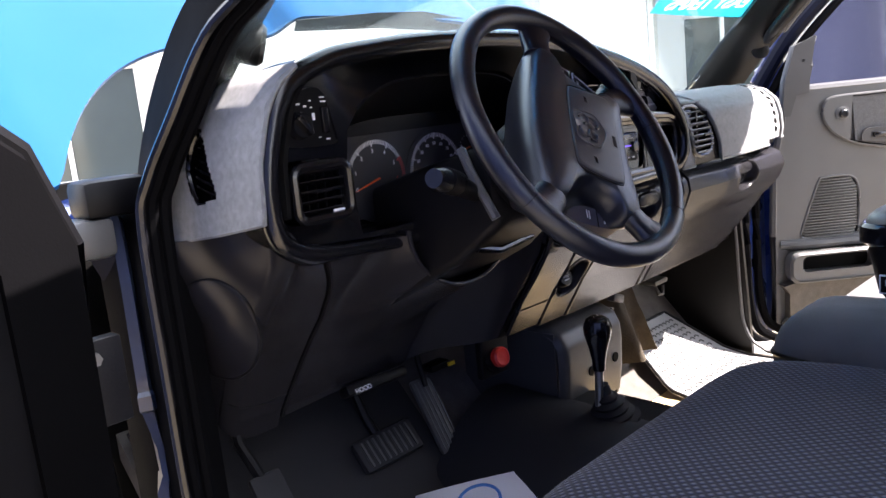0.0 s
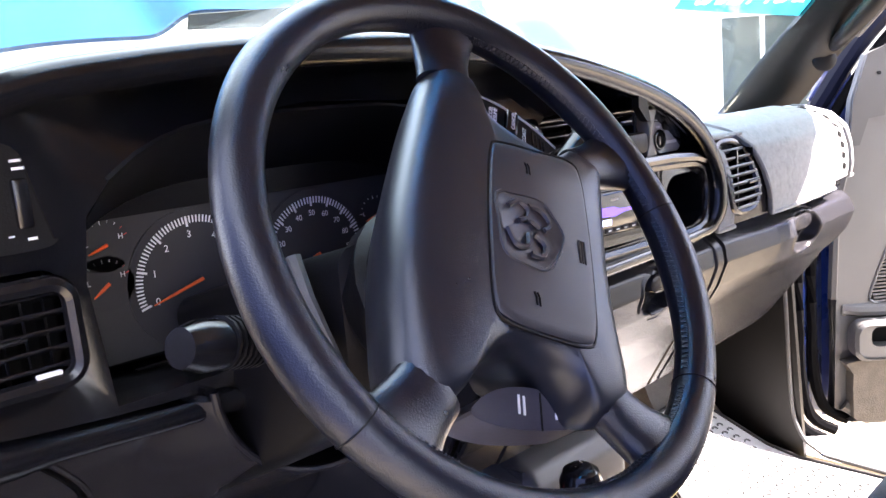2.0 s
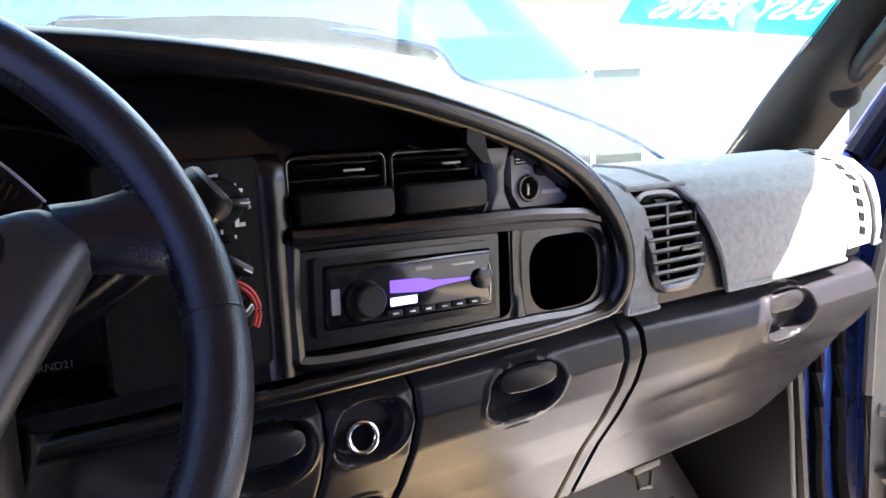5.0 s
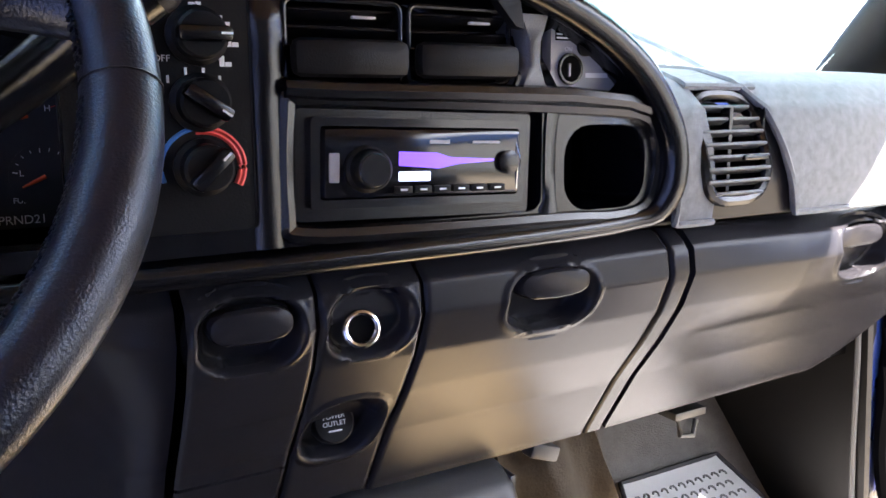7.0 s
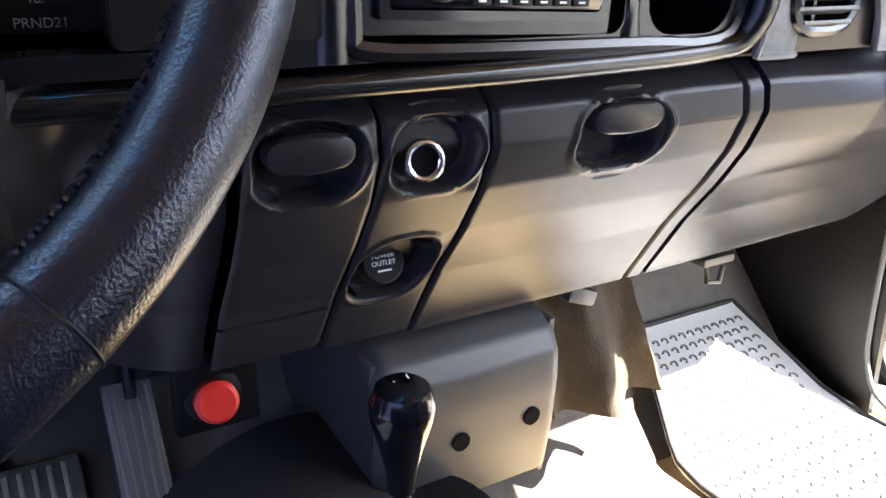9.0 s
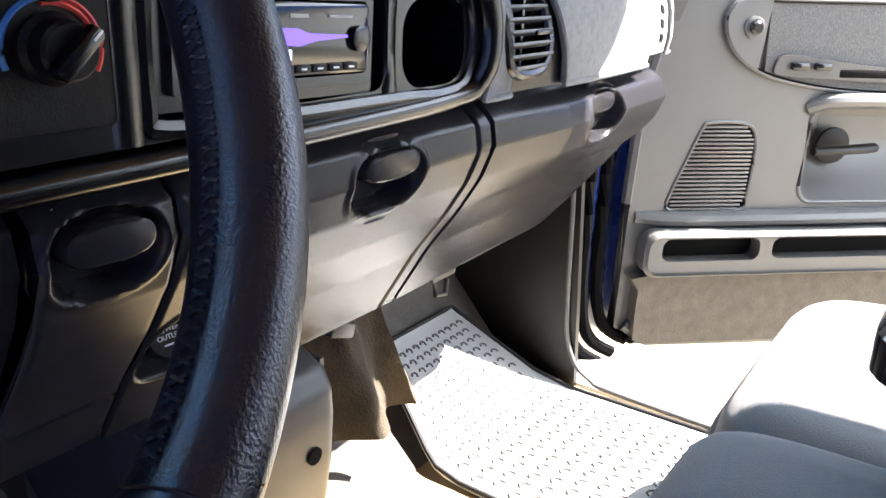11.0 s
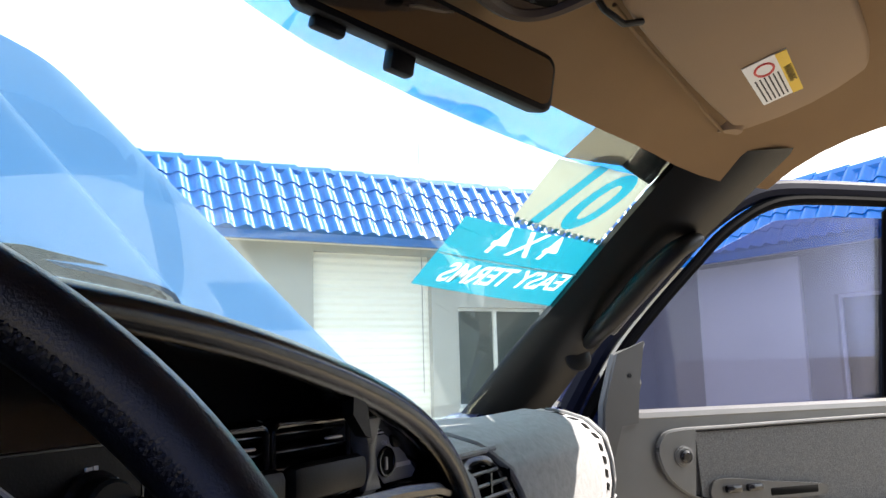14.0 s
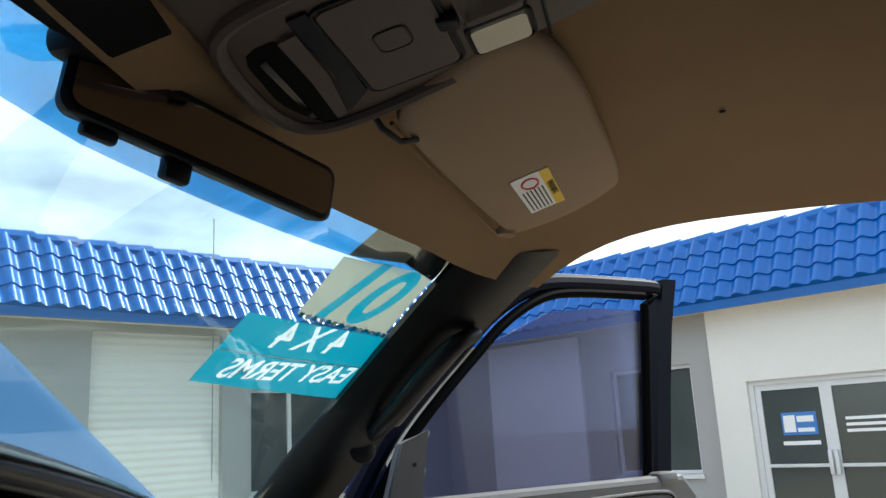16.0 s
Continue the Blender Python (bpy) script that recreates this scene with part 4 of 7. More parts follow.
# carpet cover on the dash top
def cover_top(u, v):
    x = 0.700 + (2.165 - 0.700) * u
    yb = ws(x, 1.455) - 0.014
    brow = lerp(x, [p[0] for p in OUTLINE[2:16]], [p[1] for p in OUTLINE[2:16]])
    if x > 1.60:
        zf = lerp(x, (1.60, 1.626, 1.66, 1.9, 2.165), (1.472, 1.472, 1.474, 1.474, 1.462))
        yf = lerp(x, (1.60, 1.64, 2.165), (1.00, 1.10, 1.13))
    else:
        zf, yf = brow + 0.013, 0.988
    y = yf + (max(yb, yf + 0.01) - yf) * v
    zb = 1.452 + 0.060 * max(0.0, 1 - (x - 0.70) / 0.14)
    z = zf + (zb - zf) * v ** 1.6 + 0.0025 * noise.noise(Vector((x * 11, y * 11, 0)))
    return (x, y, z)


cover = thing("dash_cover", "grey carpet cover laid over the dashboard with vent cutouts", "dash cover", (1.4, 1.2, 1.45))
part("cover_top", sheet(cover_top, 120, 20, 0.006, -1.0), M_CARPETMAT, cover)


def cover_panel(name, xl, xr, a0, a1, label=""):
    """A hanging flap of the cover between two edge lines (given at a0, middle and a1)."""
    def f(u, v):
        a = a0 + (a1 - a0) * v
        l = lerp(v, (0, 0.33, 0.66, 1), xl)
        r = lerp(v, (0, 0.33, 0.66, 1), xr)
        y, z = flank(a, 0.007)
        x = l + (r - l) * u
        return (x, y + 0.022 * max(0, (x - 1.85) / 0.32) ** 2 + 0.0015 * noise.noise(Vector((x * 25, z * 25, 3))), z)
    ob = part(name, sheet(f, 18, 22, 0.005, 1.0), M_CARPETMAT, cover, label)
    hem = [f(0.0, v / 16) for v in range(17)] + [f(u / 12, 1.0) for u in range(1, 13)]
    part("hem", tube([(x, y - .001, z) for x, y, z in hem], 0.0035, 6), M_CARPETMAT, cover, "stitched hem")
    return ob


cover_panel("cover_flap", (1.708, 1.735, 1.768, 1.800), (2.10, 2.085, 2.075, 2.07), 0.0, 1.0, "flap hanging over the passenger side")
cover_panel("cover_strip", (1.612, 1.618, 1.625, 1.630), (1.660, 1.663, 1.672, 1.679), 0.0, 1.0, "narrow strip beside the vent")
cover_panel("cover_bridge", (1.650, 1.655, 1.66, 1.66), (1.722, 1.735, 1.745, 1.755), 0.0, 0.36)
cover_panel("cover_end", (2.115, 2.135, 2.150, 2.160), (2.15, 2.170, 2.180, 2.185), 0.1, 0.95, "outer end strip")


def left_flap(u, v, off=0.0):
    """The flap lies against the end of the dash that faces the door."""
    y = 0.974 + 0.272 * u
    zt = lerp(y, (0.974, 1.10, 1.17, 1.21, 1.235, 1.246), (1.563, 1.553, 1.530, 1.490, 1.440, 1.405))
    zb = lerp(y, (0.974, 1.06, 1.19, 1.225, 1.240, 1.246), (1.392, 1.378, 1.361, 1.363, 1.374, 1.392))
    z = zb + (zt - zb) * v
    x = lerp(z, (1.36, 1.42, 1.455, 1.487, 1.520, 1.545, 1.562), (0.630, 0.634, 0.637, 0.645, 0.657, 0.676, 0.702)) + 0.006 * (1 - u) ** 4
    x += 0.030 * min(1.0, max(0.0, (y - 1.09) / 0.08)) * min(1.0, max(0.0, (z - 1.47) / 0.05))
    return (x + off + 0.0012 * noise.noise(Vector((y * 30, z * 30, 5))), y, z)


SLOT = [(1.108, 1.500), (1.122, 1.482), (1.127, 1.455), (1.118, 1.428), (1.104, 1.412), (1.056, 1.420), (1.063, 1.438), (1.075, 1.464), (1.086, 1.490)]


def in_slot(y, z):
    hit = False
    for (ya, za), (yb, zb) in zip(SLOT, SLOT[1:] + SLOT[:1]):
        if (za > z) != (zb > z) and y < (yb - ya) * (z - za) / (zb - za) + ya:
            hit = not hit
    return hit


def left_cover():
    bm = sheet(left_flap, 90, 60, 0.006, -1.0)
    bmesh.ops.delete(bm, geom=[f for f in bm.faces if in_slot(f.calc_center_median().y, f.calc_center_median().z)], context="FACES")
    return bm


def slot_pt(y, z, off):
    return (lerp(z, (1.36, 1.42, 1.455, 1.487, 1.520), (0.630, 0.634, 0.637, 0.645, 0.657)) + off, y, z)


part("left_body", sheet(lambda u, v: left_flap(u, v, 0.034), 20, 14, 0.006, -1.0), M_VOID, dash)
part("cover_side", left_cover(), M_CARPETMAT, cover, "side flap with a vent cutout")
hem = [left_flap(0, 1 - i / 10, -0.003) for i in range(11)] + [left_flap(i / 16, 0, -0.003) for i in range(1, 17)] + [left_flap(1, i / 6, -0.003) for i in range(1, 7)] + [left_flap(1 - i / 20, 1, -0.002) for i in range(1, 8)]
part("hem", tube(hem, .0034, 6), M_CARPETMAT, cover, "stitched hem")
sv = thing("air_vent", "narrow dark side window vent", "air vent", (0.65, 1.10, 1.41))
part("duct", sheet(lambda u, v: slot_pt(1.050 + 0.085 * u, 1.408 + 0.098 * v, 0.022), 4, 8, 0.004, -1.0), M_VOID, sv)
part("frame", tube([slot_pt(p.x, p.y, -0.001) for p in spline(SLOT, 4, True)], 0.0036, 6, True), M_BEZEL, sv)
for i in range(6):
    z = 1.428 + 0.0115 * i
    part("slat", tube([slot_pt(1.066 + 0.003 * i, z - 0.005, 0.001), slot_pt(1.094 + 0.002 * i, z, 0.004), slot_pt(1.121, z + 0.005, 0.008)], 0.0026, 6), M_BEZEL, sv)

solo("cover_clip", plate([(1.410, 1.534), (1.436, 1.526), (1.440, 1.512), (1.444, 1.492), (1.436, 1.494), (1.420, 1.511), (1.421, 1.524)], (), 0.974, 0.984), M_BLACK, "small black clip hanging from the dash brow", "clip")


# ================= steering wheel and column =================
WT, WP = radians(31.3), radians(2.2)
WN = Vector((math.sin(WP) * math.cos(WT), -math.cos(WT) * math.cos(WP), math.sin(WT)))
WC = Vector((0.9534, 0.7729, 1.4566))
# the wheel stands turned a little clockwise
MW = aim(WC, WN, (1, 0.09, 0)) @ Matrix.Rotation(radians(-34), 4, "Z")
RIM, GRIP = 0.1693, 0.0142

wheel = thing("steering_wheel", "four-spoke steering wheel wrapped in worn black leather", "steering wheel", WC)
SEAMS = (27, 119, 237, 338)


def rim_point(a, k=0.0, out=0.0):
    """A place on the rim: angle round the wheel, angle round the grip."""
    return Vector((math.cos(a) * (RIM - (GRIP + out) * math.cos(k)), math.sin(a) * (RIM - (GRIP + out) * math.cos(k)), (GRIP + out) * math.sin(k)))


rim_r = [GRIP + 0.0005 * math.sin(7 * 2 * math.pi * i / 120) for i in range(120)]
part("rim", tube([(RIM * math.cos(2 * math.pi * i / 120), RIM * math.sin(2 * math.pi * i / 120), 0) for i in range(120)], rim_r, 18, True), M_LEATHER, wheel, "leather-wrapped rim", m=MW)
for a in SEAMS:
    part("rim_seam", tube([rim_point(radians(a), 2 * math.pi * j / 16, 0.0001) for j in range(16)], 0.0005, 5, True, up=(-math.sin(radians(a)), math.cos(radians(a)), 0)), M_BLACK, wheel, m=MW)
HUB = spline([(-.030, .126), (-.024, .121), (-.019, .106), (-.008, .096), (.012, .090), (.036, .0865), (.056, .090), (.070, .101), (.084, .100), (.097, .094), (.096, .066), (.092, .020), (.091, -.016), (.093, -.050), (.096, -.086), (.086, -.100), (.067, -.105), (.055, -.090), (.038, -.078), (.014, -.074), (-.010, -.085), (-.028, -.106), (-.038, -.118), (-.062, -.120), (-.070, -.076), (-.073, -.039), (-.072, .0), (-.066, .044), (-.056, .097), (-.047, .123)], 4, True)
hub_rings = []
hc = Vector((0.012, 0.002))
for k, h in ((0.60, -0.090), (0.80, -0.066), (0.93, -0.040), (0.985, -0.024), (1.0, -0.014), (0.985, -0.006), (0.95, 0.001), (0.90, 0.005), (0.82, 0.0075), (0.60, 0.009), (0.25, 0.0095)):
    hub_rings.append([(hc.x + (p.x - hc.x) * k, hc.y + (p.y - hc.y) * k, h) for p in HUB])
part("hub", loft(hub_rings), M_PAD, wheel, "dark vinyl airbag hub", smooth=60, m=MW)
PADQ = [(-.006, .064), (.026, .071), (.055, .076), (.064, .066), (.066, .030), (.065, -.020), (.062, -.056), (.053, -.066), (.020, -.068), (-.008, -.066), (-.016, -.056), (-.0175, -.015), (-.016, .030), (-.013, .056)]
padc = Vector((.025, .002))
PADS = spline(PADQ, 5, True)
part("pad_groove", tube([(p.x, p.y, 0.0086) for p in PADS], 0.0011, 6, True), M_BLACK, wheel, "seam round the airbag cover", m=MW)
part("pad", loft([[(padc.x + (p.x - padc.x) * k, padc.y + (p.y - padc.y) * k, h) for p in PADS] for k, h in ((0.98, 0.006), (0.975, 0.0098), (0.955, 0.0110), (0.90, 0.0116))]), M_PADFACE, wheel, "smooth matt airbag cover", m=MW)
EMB = spline([(-.012, .019), (.004, .0245), (.024, .027), (.034, .018), (.041, .006), (.035, -.010), (.023, -.0245), (.006, -.025), (-.008, -.021), (-.011, .0)], 3, True)
ec = Vector((.0145, .002))
part("emblem_rim", tube([(p.x, p.y, 0.0118) for p in EMB], 0.0012, 6, True), M_PADFACE, wheel, "raised rim of the shield", m=MW)
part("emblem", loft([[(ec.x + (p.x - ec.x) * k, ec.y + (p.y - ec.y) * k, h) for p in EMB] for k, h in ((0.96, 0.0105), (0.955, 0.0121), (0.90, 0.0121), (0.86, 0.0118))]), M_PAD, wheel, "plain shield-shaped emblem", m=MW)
for pts in (((-.004, .012), (.004, .019), (.012, .015), (.010, .006)), ((.012, .018), (.022, .019), (.029, .011), (.024, .004)), ((-.005, -.004), (.001, -.014), (.010, -.012), (.011, -.003)), ((.016, -.002), (.024, -.007), (.021, -.016), (.012, -.017)), ((.004, .004), (.012, .008), (.020, .005))):
    part("emblem_relief", tube([(x, y, 0.0123) for x, y in spline(pts, 4)], 0.0019, 6), M_PADFACE, wheel, m=MW)
for i in range(3):
    part("airbag_mark", rbox((0.0535 + 0.0022 * i, 0.0, 0.0117), (0.0012, 0.017, 0.0008), 0), M_BLACK, wheel, m=MW, smooth=0)
for x, y, a in ((0.016, 0.049, 80), (0.016, -0.047, 80)):
    for dx in (-0.0012, 0.0012):
        part("horn_mark", tube([Matrix.Rotation(radians(a), 4, "Z") @ Vector(q) + Vector((x + dx, y, 0.0118)) for q in ((-0.004, 0, 0), (0.001, 0.001, 0), (0.004, 0.003, 0))], 0.0006, 5), M_BLACK, wheel, m=MW)
# cross-stitched lacing along the inner side of the laced stretches of the rim
lace = []
for a0, a1 in ((-20, 25), (29, 117), (239, 336)):
    for i in range(int((a1 - a0) / 1.5)):
        a = radians(a0 + 1.5 * i)
        lace.append(tube([rim_point(a, 0.10, 0.0003), rim_point(a + 0.013, 0.42, 0.0003)], 0.0007, 4))
        lace.append(tube([rim_point(a + 0.013, 0.10, 0.0003), rim_point(a, 0.42, 0.0003)], 0.0007, 4))
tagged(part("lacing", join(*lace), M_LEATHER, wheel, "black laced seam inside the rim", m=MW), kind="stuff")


def spoke(p0, p1, w0, w1, label=""):
    """A leather-wrapped spoke that flares into the rim."""
    a, b = Vector((*p0, -0.008)), Vector((*p1, 0.0))
    d = (b - a).normalized()
    side = Vector((-d.y, d.x, 0))
    rings = []
    for t in (-0.12, 0, 0.12, 0.3, 0.5, 0.7, 0.85, 1.0):
        c = a.lerp(b, t) + Vector((0, 0, -0.003 * math.sin(math.pi * max(0.0, t))))
        w = w0 + (w1 - w0) * max(0.0, t) ** 2
        th = 0.0125 - 0.002 * max(0.0, t)
        rings.append([c + side * w * math.copysign(abs(math.cos(k)) ** 0.8, math.cos(k)) + Vector((0, 0, th * math.sin(k))) for k in [2 * math.pi * j / 18 for j in range(18)]])
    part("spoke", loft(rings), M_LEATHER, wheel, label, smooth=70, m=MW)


spoke((-.037, .118), (-.042, .168), .020, .034, "worn leather spoke")
spoke((.082, .092), (.124, .118), .017, .031)
spoke((-.050, -.114), (-.075, -.153), .021, .034)
spoke((.082, -.090), (.126, -.116), .018, .031)
# switch pods set into the openings beside the hub
UPOD = spline([(-.016, .121), (.012, .1235), (.041, .119), (.066, .109), (.049, .096), (.022, .0945), (-.002, .103)], 4, True)
pod = part("switch_pod", loft([[(p.x, p.y, h) for p in UPOD] for h in (-0.055, -0.014)]), M_BLACK, wheel, "speed control switches", m=MW)
part("pod_edge", tube([(x, y, -0.0135) for x, y in spline([(-.018, .118), (-.014, .122), (.012, .1245), (.041, .120), (.067, .109)], 4)], 0.0008, 5), M_SILVER, pod, "pale bright edge of the switch pod", m=MW)
part("switch_key", rbox((.0245, .1105, -0.0125), (0.010, 0.022, 0.006), 0.002, Matrix.Rotation(radians(-6), 4, "Z")), M_BEZEL, pod, m=MW)
for x, y, text in ((.0075, .1130, "ACCEL"), (.0115, .1125, "RESUME"), (.0245, .1110, "CANCEL"), (.0375, .1070, "COAST")):
    part("switch_print", words(text, 0.0044, Matrix.Translation((x, y, -0.0092 if text == "CANCEL" else -0.0136)) @ Matrix.Rotation(radians(84), 4, "Z"), 0.0002), M_WHITEPRINT, pod, smooth=0, m=MW)
for x0, n in ((-.008, 4), (.045, 4)):
    for i in range(n):
        xx = x0 + 0.0034 * i
        part("grip_rib", rbox((xx, 0.112 - 0.28 * max(0.0, xx - .03), -0.0135), (0.0012, 0.012 - 0.3 * max(0.0, xx - .045), 0.0012), 0.0004), M_BEZEL, pod, m=MW)
LPOD = spline([(-.004, -.103), (.015, -.088), (.042, -.081), (.069, -.083), (.084, -.096), (.035, -.109), (.002, -.110)], 4, True)
pod = part("switch_pod", loft([[(p.x, p.y, h) for p in LPOD] for h in (-0.060, -0.031, -0.029)]), M_PODGREY, wheel, "grey speed control switches", m=MW)
part("pod_line", rbox((.047, -.095, -0.0287), (0.0009, 0.024, 0.0008), 0), M_BLACK, pod, m=MW, smooth=0)
for x in (.030, .034, .059):
    part("pod_mark", rbox((x, -.094, -0.0287), (0.0016, 0.012 if x < .05 else 0.007, 0.0006), 0), M_WHITEPRINT, pod, m=MW, smooth=0)

column = thing("steering_column", "black steering column shroud with stalks", "steering column", (0.96, 1.0, 1.30))
part("boss", lathe([(0.045, -0.03), (0.05, -0.06), (0.055, -0.085)], MW), M_BLACK, column)
def col_ring(y, x0, x1, z0, z1, r=0.014):
    return [(p[0], y, p[1]) for p in rrect(x0, z0, x1, z1, r, 4)]
part("shroud", loft([col_ring(0.855, 0.905, 1.030, 1.350, 1.445), col_ring(0.862, 0.893, 1.040, 1.340, 1.452), col_ring(0.93, 0.882, 1.055, 1.290, 1.435), col_ring(1.06, 0.870, 1.065, 1.225, 1.40)]), M_BLACK, column, smooth=40)
# Light caught along the black shroud's edge is put into this pale strip.
part("shroud_edge", tube([(0.881, 0.895, 1.446), (0.878, 0.880, 1.420), (0.878, 0.866, 1.396), (0.880, 0.846, 1.360)], 0.0062, 8), M_DOOR, column, "shroud edge, pale for the light it catches")
part("shroud_edge", tube([(0.90, 0.90, 1.315), (0.95, 0.905, 1.303), (1.02, 0.905, 1.310)], 0.005, 8), M_BEZEL, column)
part("collar", lathe([(0.058, 0), (0.064, 0.01), (0.064, 0.03), (0.05, 0.04)], aim((0.955, 0.865, 1.40), WN)), M_BLACK, column)
stalk = part("turn_stalk", tube([(0.895, 0.890, 1.388), (0.855, 0.868, 1.400), (0.806, 0.848, 1.416)], [0.011, 0.012, 0.013], 12), M_BLACK, column, "indicator stalk")
part("stalk_knob", tube([(0.806, 0.848, 1.416), (0.780, 0.839, 1.422), (0.769, 0.835, 1.425)], [0.0140, 0.0148, 0.011], 16), M_BEZEL, stalk, "ridged stalk end")
for i in range(7):
    part("stalk_rib", tube([(0.822 - 0.0042 * i, 0.854 - 0.0016 * i, 1.4115 + 0.0012 * i), (0.820 - 0.0042 * i, 0.8532 - 0.0016 * i, 1.4121 + 0.0012 * i)], 0.0155, 14), M_BLACK, stalk)
shift_col = part("selector_lever", tube([(1.02, 0.905, 1.395), (1.06, 0.89, 1.420), (1.105, 0.865, 1.455), (1.148, 0.850, 1.492)], [0.011, 0.011, 0.013, 0.0165], 24), M_BEZEL, column, "column gear selector")
part("selector_cap", lathe([(0.0165, -0.002), (0.0167, 0.003), (0.0155, 0.0075), (0.0125, 0.010), (0.0115, 0.0092), (0.004, 0.0088)], aim((1.148, 0.850, 1.492), (0.75, -0.26, 0.64)), 32), M_BLACK, shift_col)


# ================= instruments =================
FRONT = lambda x, y, z: aim((x, y, z), (0, -1, 0))
cluster = thing("instrument_cluster", "round white-marked gauges with orange needles", "instrument cluster", (0.98, 1.11, 1.36))
part("face_panel", plate([(.782, 1.352), (1.158, 1.352), (1.152, 1.47), (1.12, 1.50), (.83, 1.50), (.786, 1.47)], (), 1.092, 1.098), mat("gauge_face", (0.035, 0.035, 0.037), 0.6), cluster)
part("hood_back", plate([(.784, 1.47), (1.156, 1.47), (1.146, 1.52), (1.10, 1.55), (.86, 1.546), (.800, 1.51)], (), 1.088, 1.093), M_BLACK, cluster)
part("visor_underside", sheet(lambda u, v: (0.81 + 0.34 * u, 1.0 + 0.09 * v, 1.541 - 0.05 * v - 0.035 * (2 * u - 1) ** 4), 16, 6, 0.003), M_BLACK, cluster)


def gauge(cx, cz, r, a0, a1, n, major, red_from, texts, tsize, needle_a, nlen, nm, ncol=None):
    g = part(nm, lathe([(r * 1.12, 0), (r * 1.12, 0.001)], FRONT(cx, 1.0915, cz), 40), mat(nm + "_disc", (0.03, 0.03, 0.033), 0.55), cluster)
    for i in range(n + 1):
        a = radians(a0 + (a1 - a0) * i / n)
        big = i % major == 0
        l = r * (0.16 if big else 0.11)
        c = Vector((math.cos(a), math.sin(a)))
        mx = FRONT(cx, 1.0895, cz) @ Matrix.Translation((c.x * (r - l / 2), c.y * (r - l / 2), 0)) @ Matrix.Rotation(a, 4, "Z")
        part("tick", rbox((0, 0, 0), (l, r * (0.035 if big else 0.022), 0.0006), 0), M_REDPRINT if i >= red_from else M_WHITEPRINT, g, m=mx, smooth=0)
    for k, (w, col) in enumerate(texts):
        a = radians(a0 + (a1 - a0) * k / (len(texts) - 1))
        part("numeral", words(w, tsize, FRONT(cx + math.cos(a) * r * 0.72, 1.0898, cz + math.sin(a) * r * 0.72), 0.0002), col, g, smooth=0)
    a = radians(needle_a)
    c = Vector((math.cos(a), math.sin(a)))
    part("needle", tube([FRONT(cx, 1.086, cz) @ Vector((c.x * nlen * q, c.y * nlen * q, 0)) for q in (-0.05, 0.5, 1.0)], [0.0016, 0.0014, 0.0006], 6), M_ORANGE, g, "orange needle")
    return g


Wm = M_WHITEPRINT
gauge(.908, 1.406, .056, 196, -6, 60, 10, 50, [(str(i), Wm) for i in range(6)] + [("6", M_REDPRINT)], .0085, 196, .046, "tachometer")
gauge(1.031, 1.404, .056, 200, -20, 60, 6, 99, [(str(i), Wm) for i in range(0, 101, 10)], .0075, 200, .046, "speedometer")
for cx, cz, na, nm in ((.833, 1.450, 200, "oil_gauge"), (.830, 1.419, 215, "temperature_gauge"), (1.108, 1.430, 195, "volt_gauge"), (1.116, 1.388, 205, "fuel_gauge")):
    gauge(cx, cz, .020, 170, 20, 8, 4, 7, [("L", Wm), ("H", Wm)], .006, na, .016, nm)
part("print", words("RPM X 1000", .0055, FRONT(.925, 1.0908, 1.378), .0002), Wm, cluster, smooth=0)
part("print", words("FUEL DOOR", .0055, FRONT(1.110, 1.0908, 1.3715), .0002), Wm, cluster, smooth=0)
part("print", words("PRND21", .0085, FRONT(1.100, 1.0908, 1.358), .0002), Wm, cluster, smooth=0)
# headlight switch panel
hl = thing("headlight_switch", "black headlight switch panel with rotary knob", "switch panel", (0.725, 0.998, 1.48))
part("panel", plate(spline([(.682, 1.478), (.678, 1.505), (.690, 1.532), (.735, 1.542), (.752, 1.520), (.762, 1.480), (.74, 1.472)], 4, True), (), .994, 1.003), M_BLACK, hl)
knob_hl = part("knob", lathe([(.0165, 0), (.0165, .004), (.014, .007), (.0135, .012)], FRONT(.703, .994, 1.499)), M_BEZEL, hl, "rotary headlight knob")
part("grip", rbox((0, 0, .014), (.028, .008, .010), .003, Matrix.Rotation(radians(-50), 4, "Z")), M_BEZEL, knob_hl, m=FRONT(.703, .994, 1.499))
part("dimmer", rbox((.742, .992, 1.503), (.010, .006, .032), .002), M_BEZEL, hl)
part("trim_blade", loft([[(.760 + .012 * (1 - t) * 0 - .012 * t + q[0], .990 + q[1], 1.478 + .055 * t) for q in ((-.003, 0), (.003, 0), (.003, .01), (-.003, .01))] for t in (0, .3, .6, 1)]), M_BEZEL, hl, "pale curved edge of the switch panel")
for x, z, w, h in ((.694, 1.521, .010, .003), (.706, 1.524, .008, .004), (.716, 1.521, .006, .004), (.724, 1.527, .004, .003), (.725, 1.519, .004, .003), (.727, 1.508, .005, .014), (.744, 1.530, .014, .003), (.744, 1.525, .012, .003), (.733, 1.483, .005, .002), (.745, 1.480, .008, .003), (.722, 1.497, .007, .006)):
    part("mark", rbox((x, .9935, z), (w * 0.7, .001, h * 0.6), 0), Wm, hl, smooth=0)


hl.location.x += 0.009
hl.location.z -= 0.004


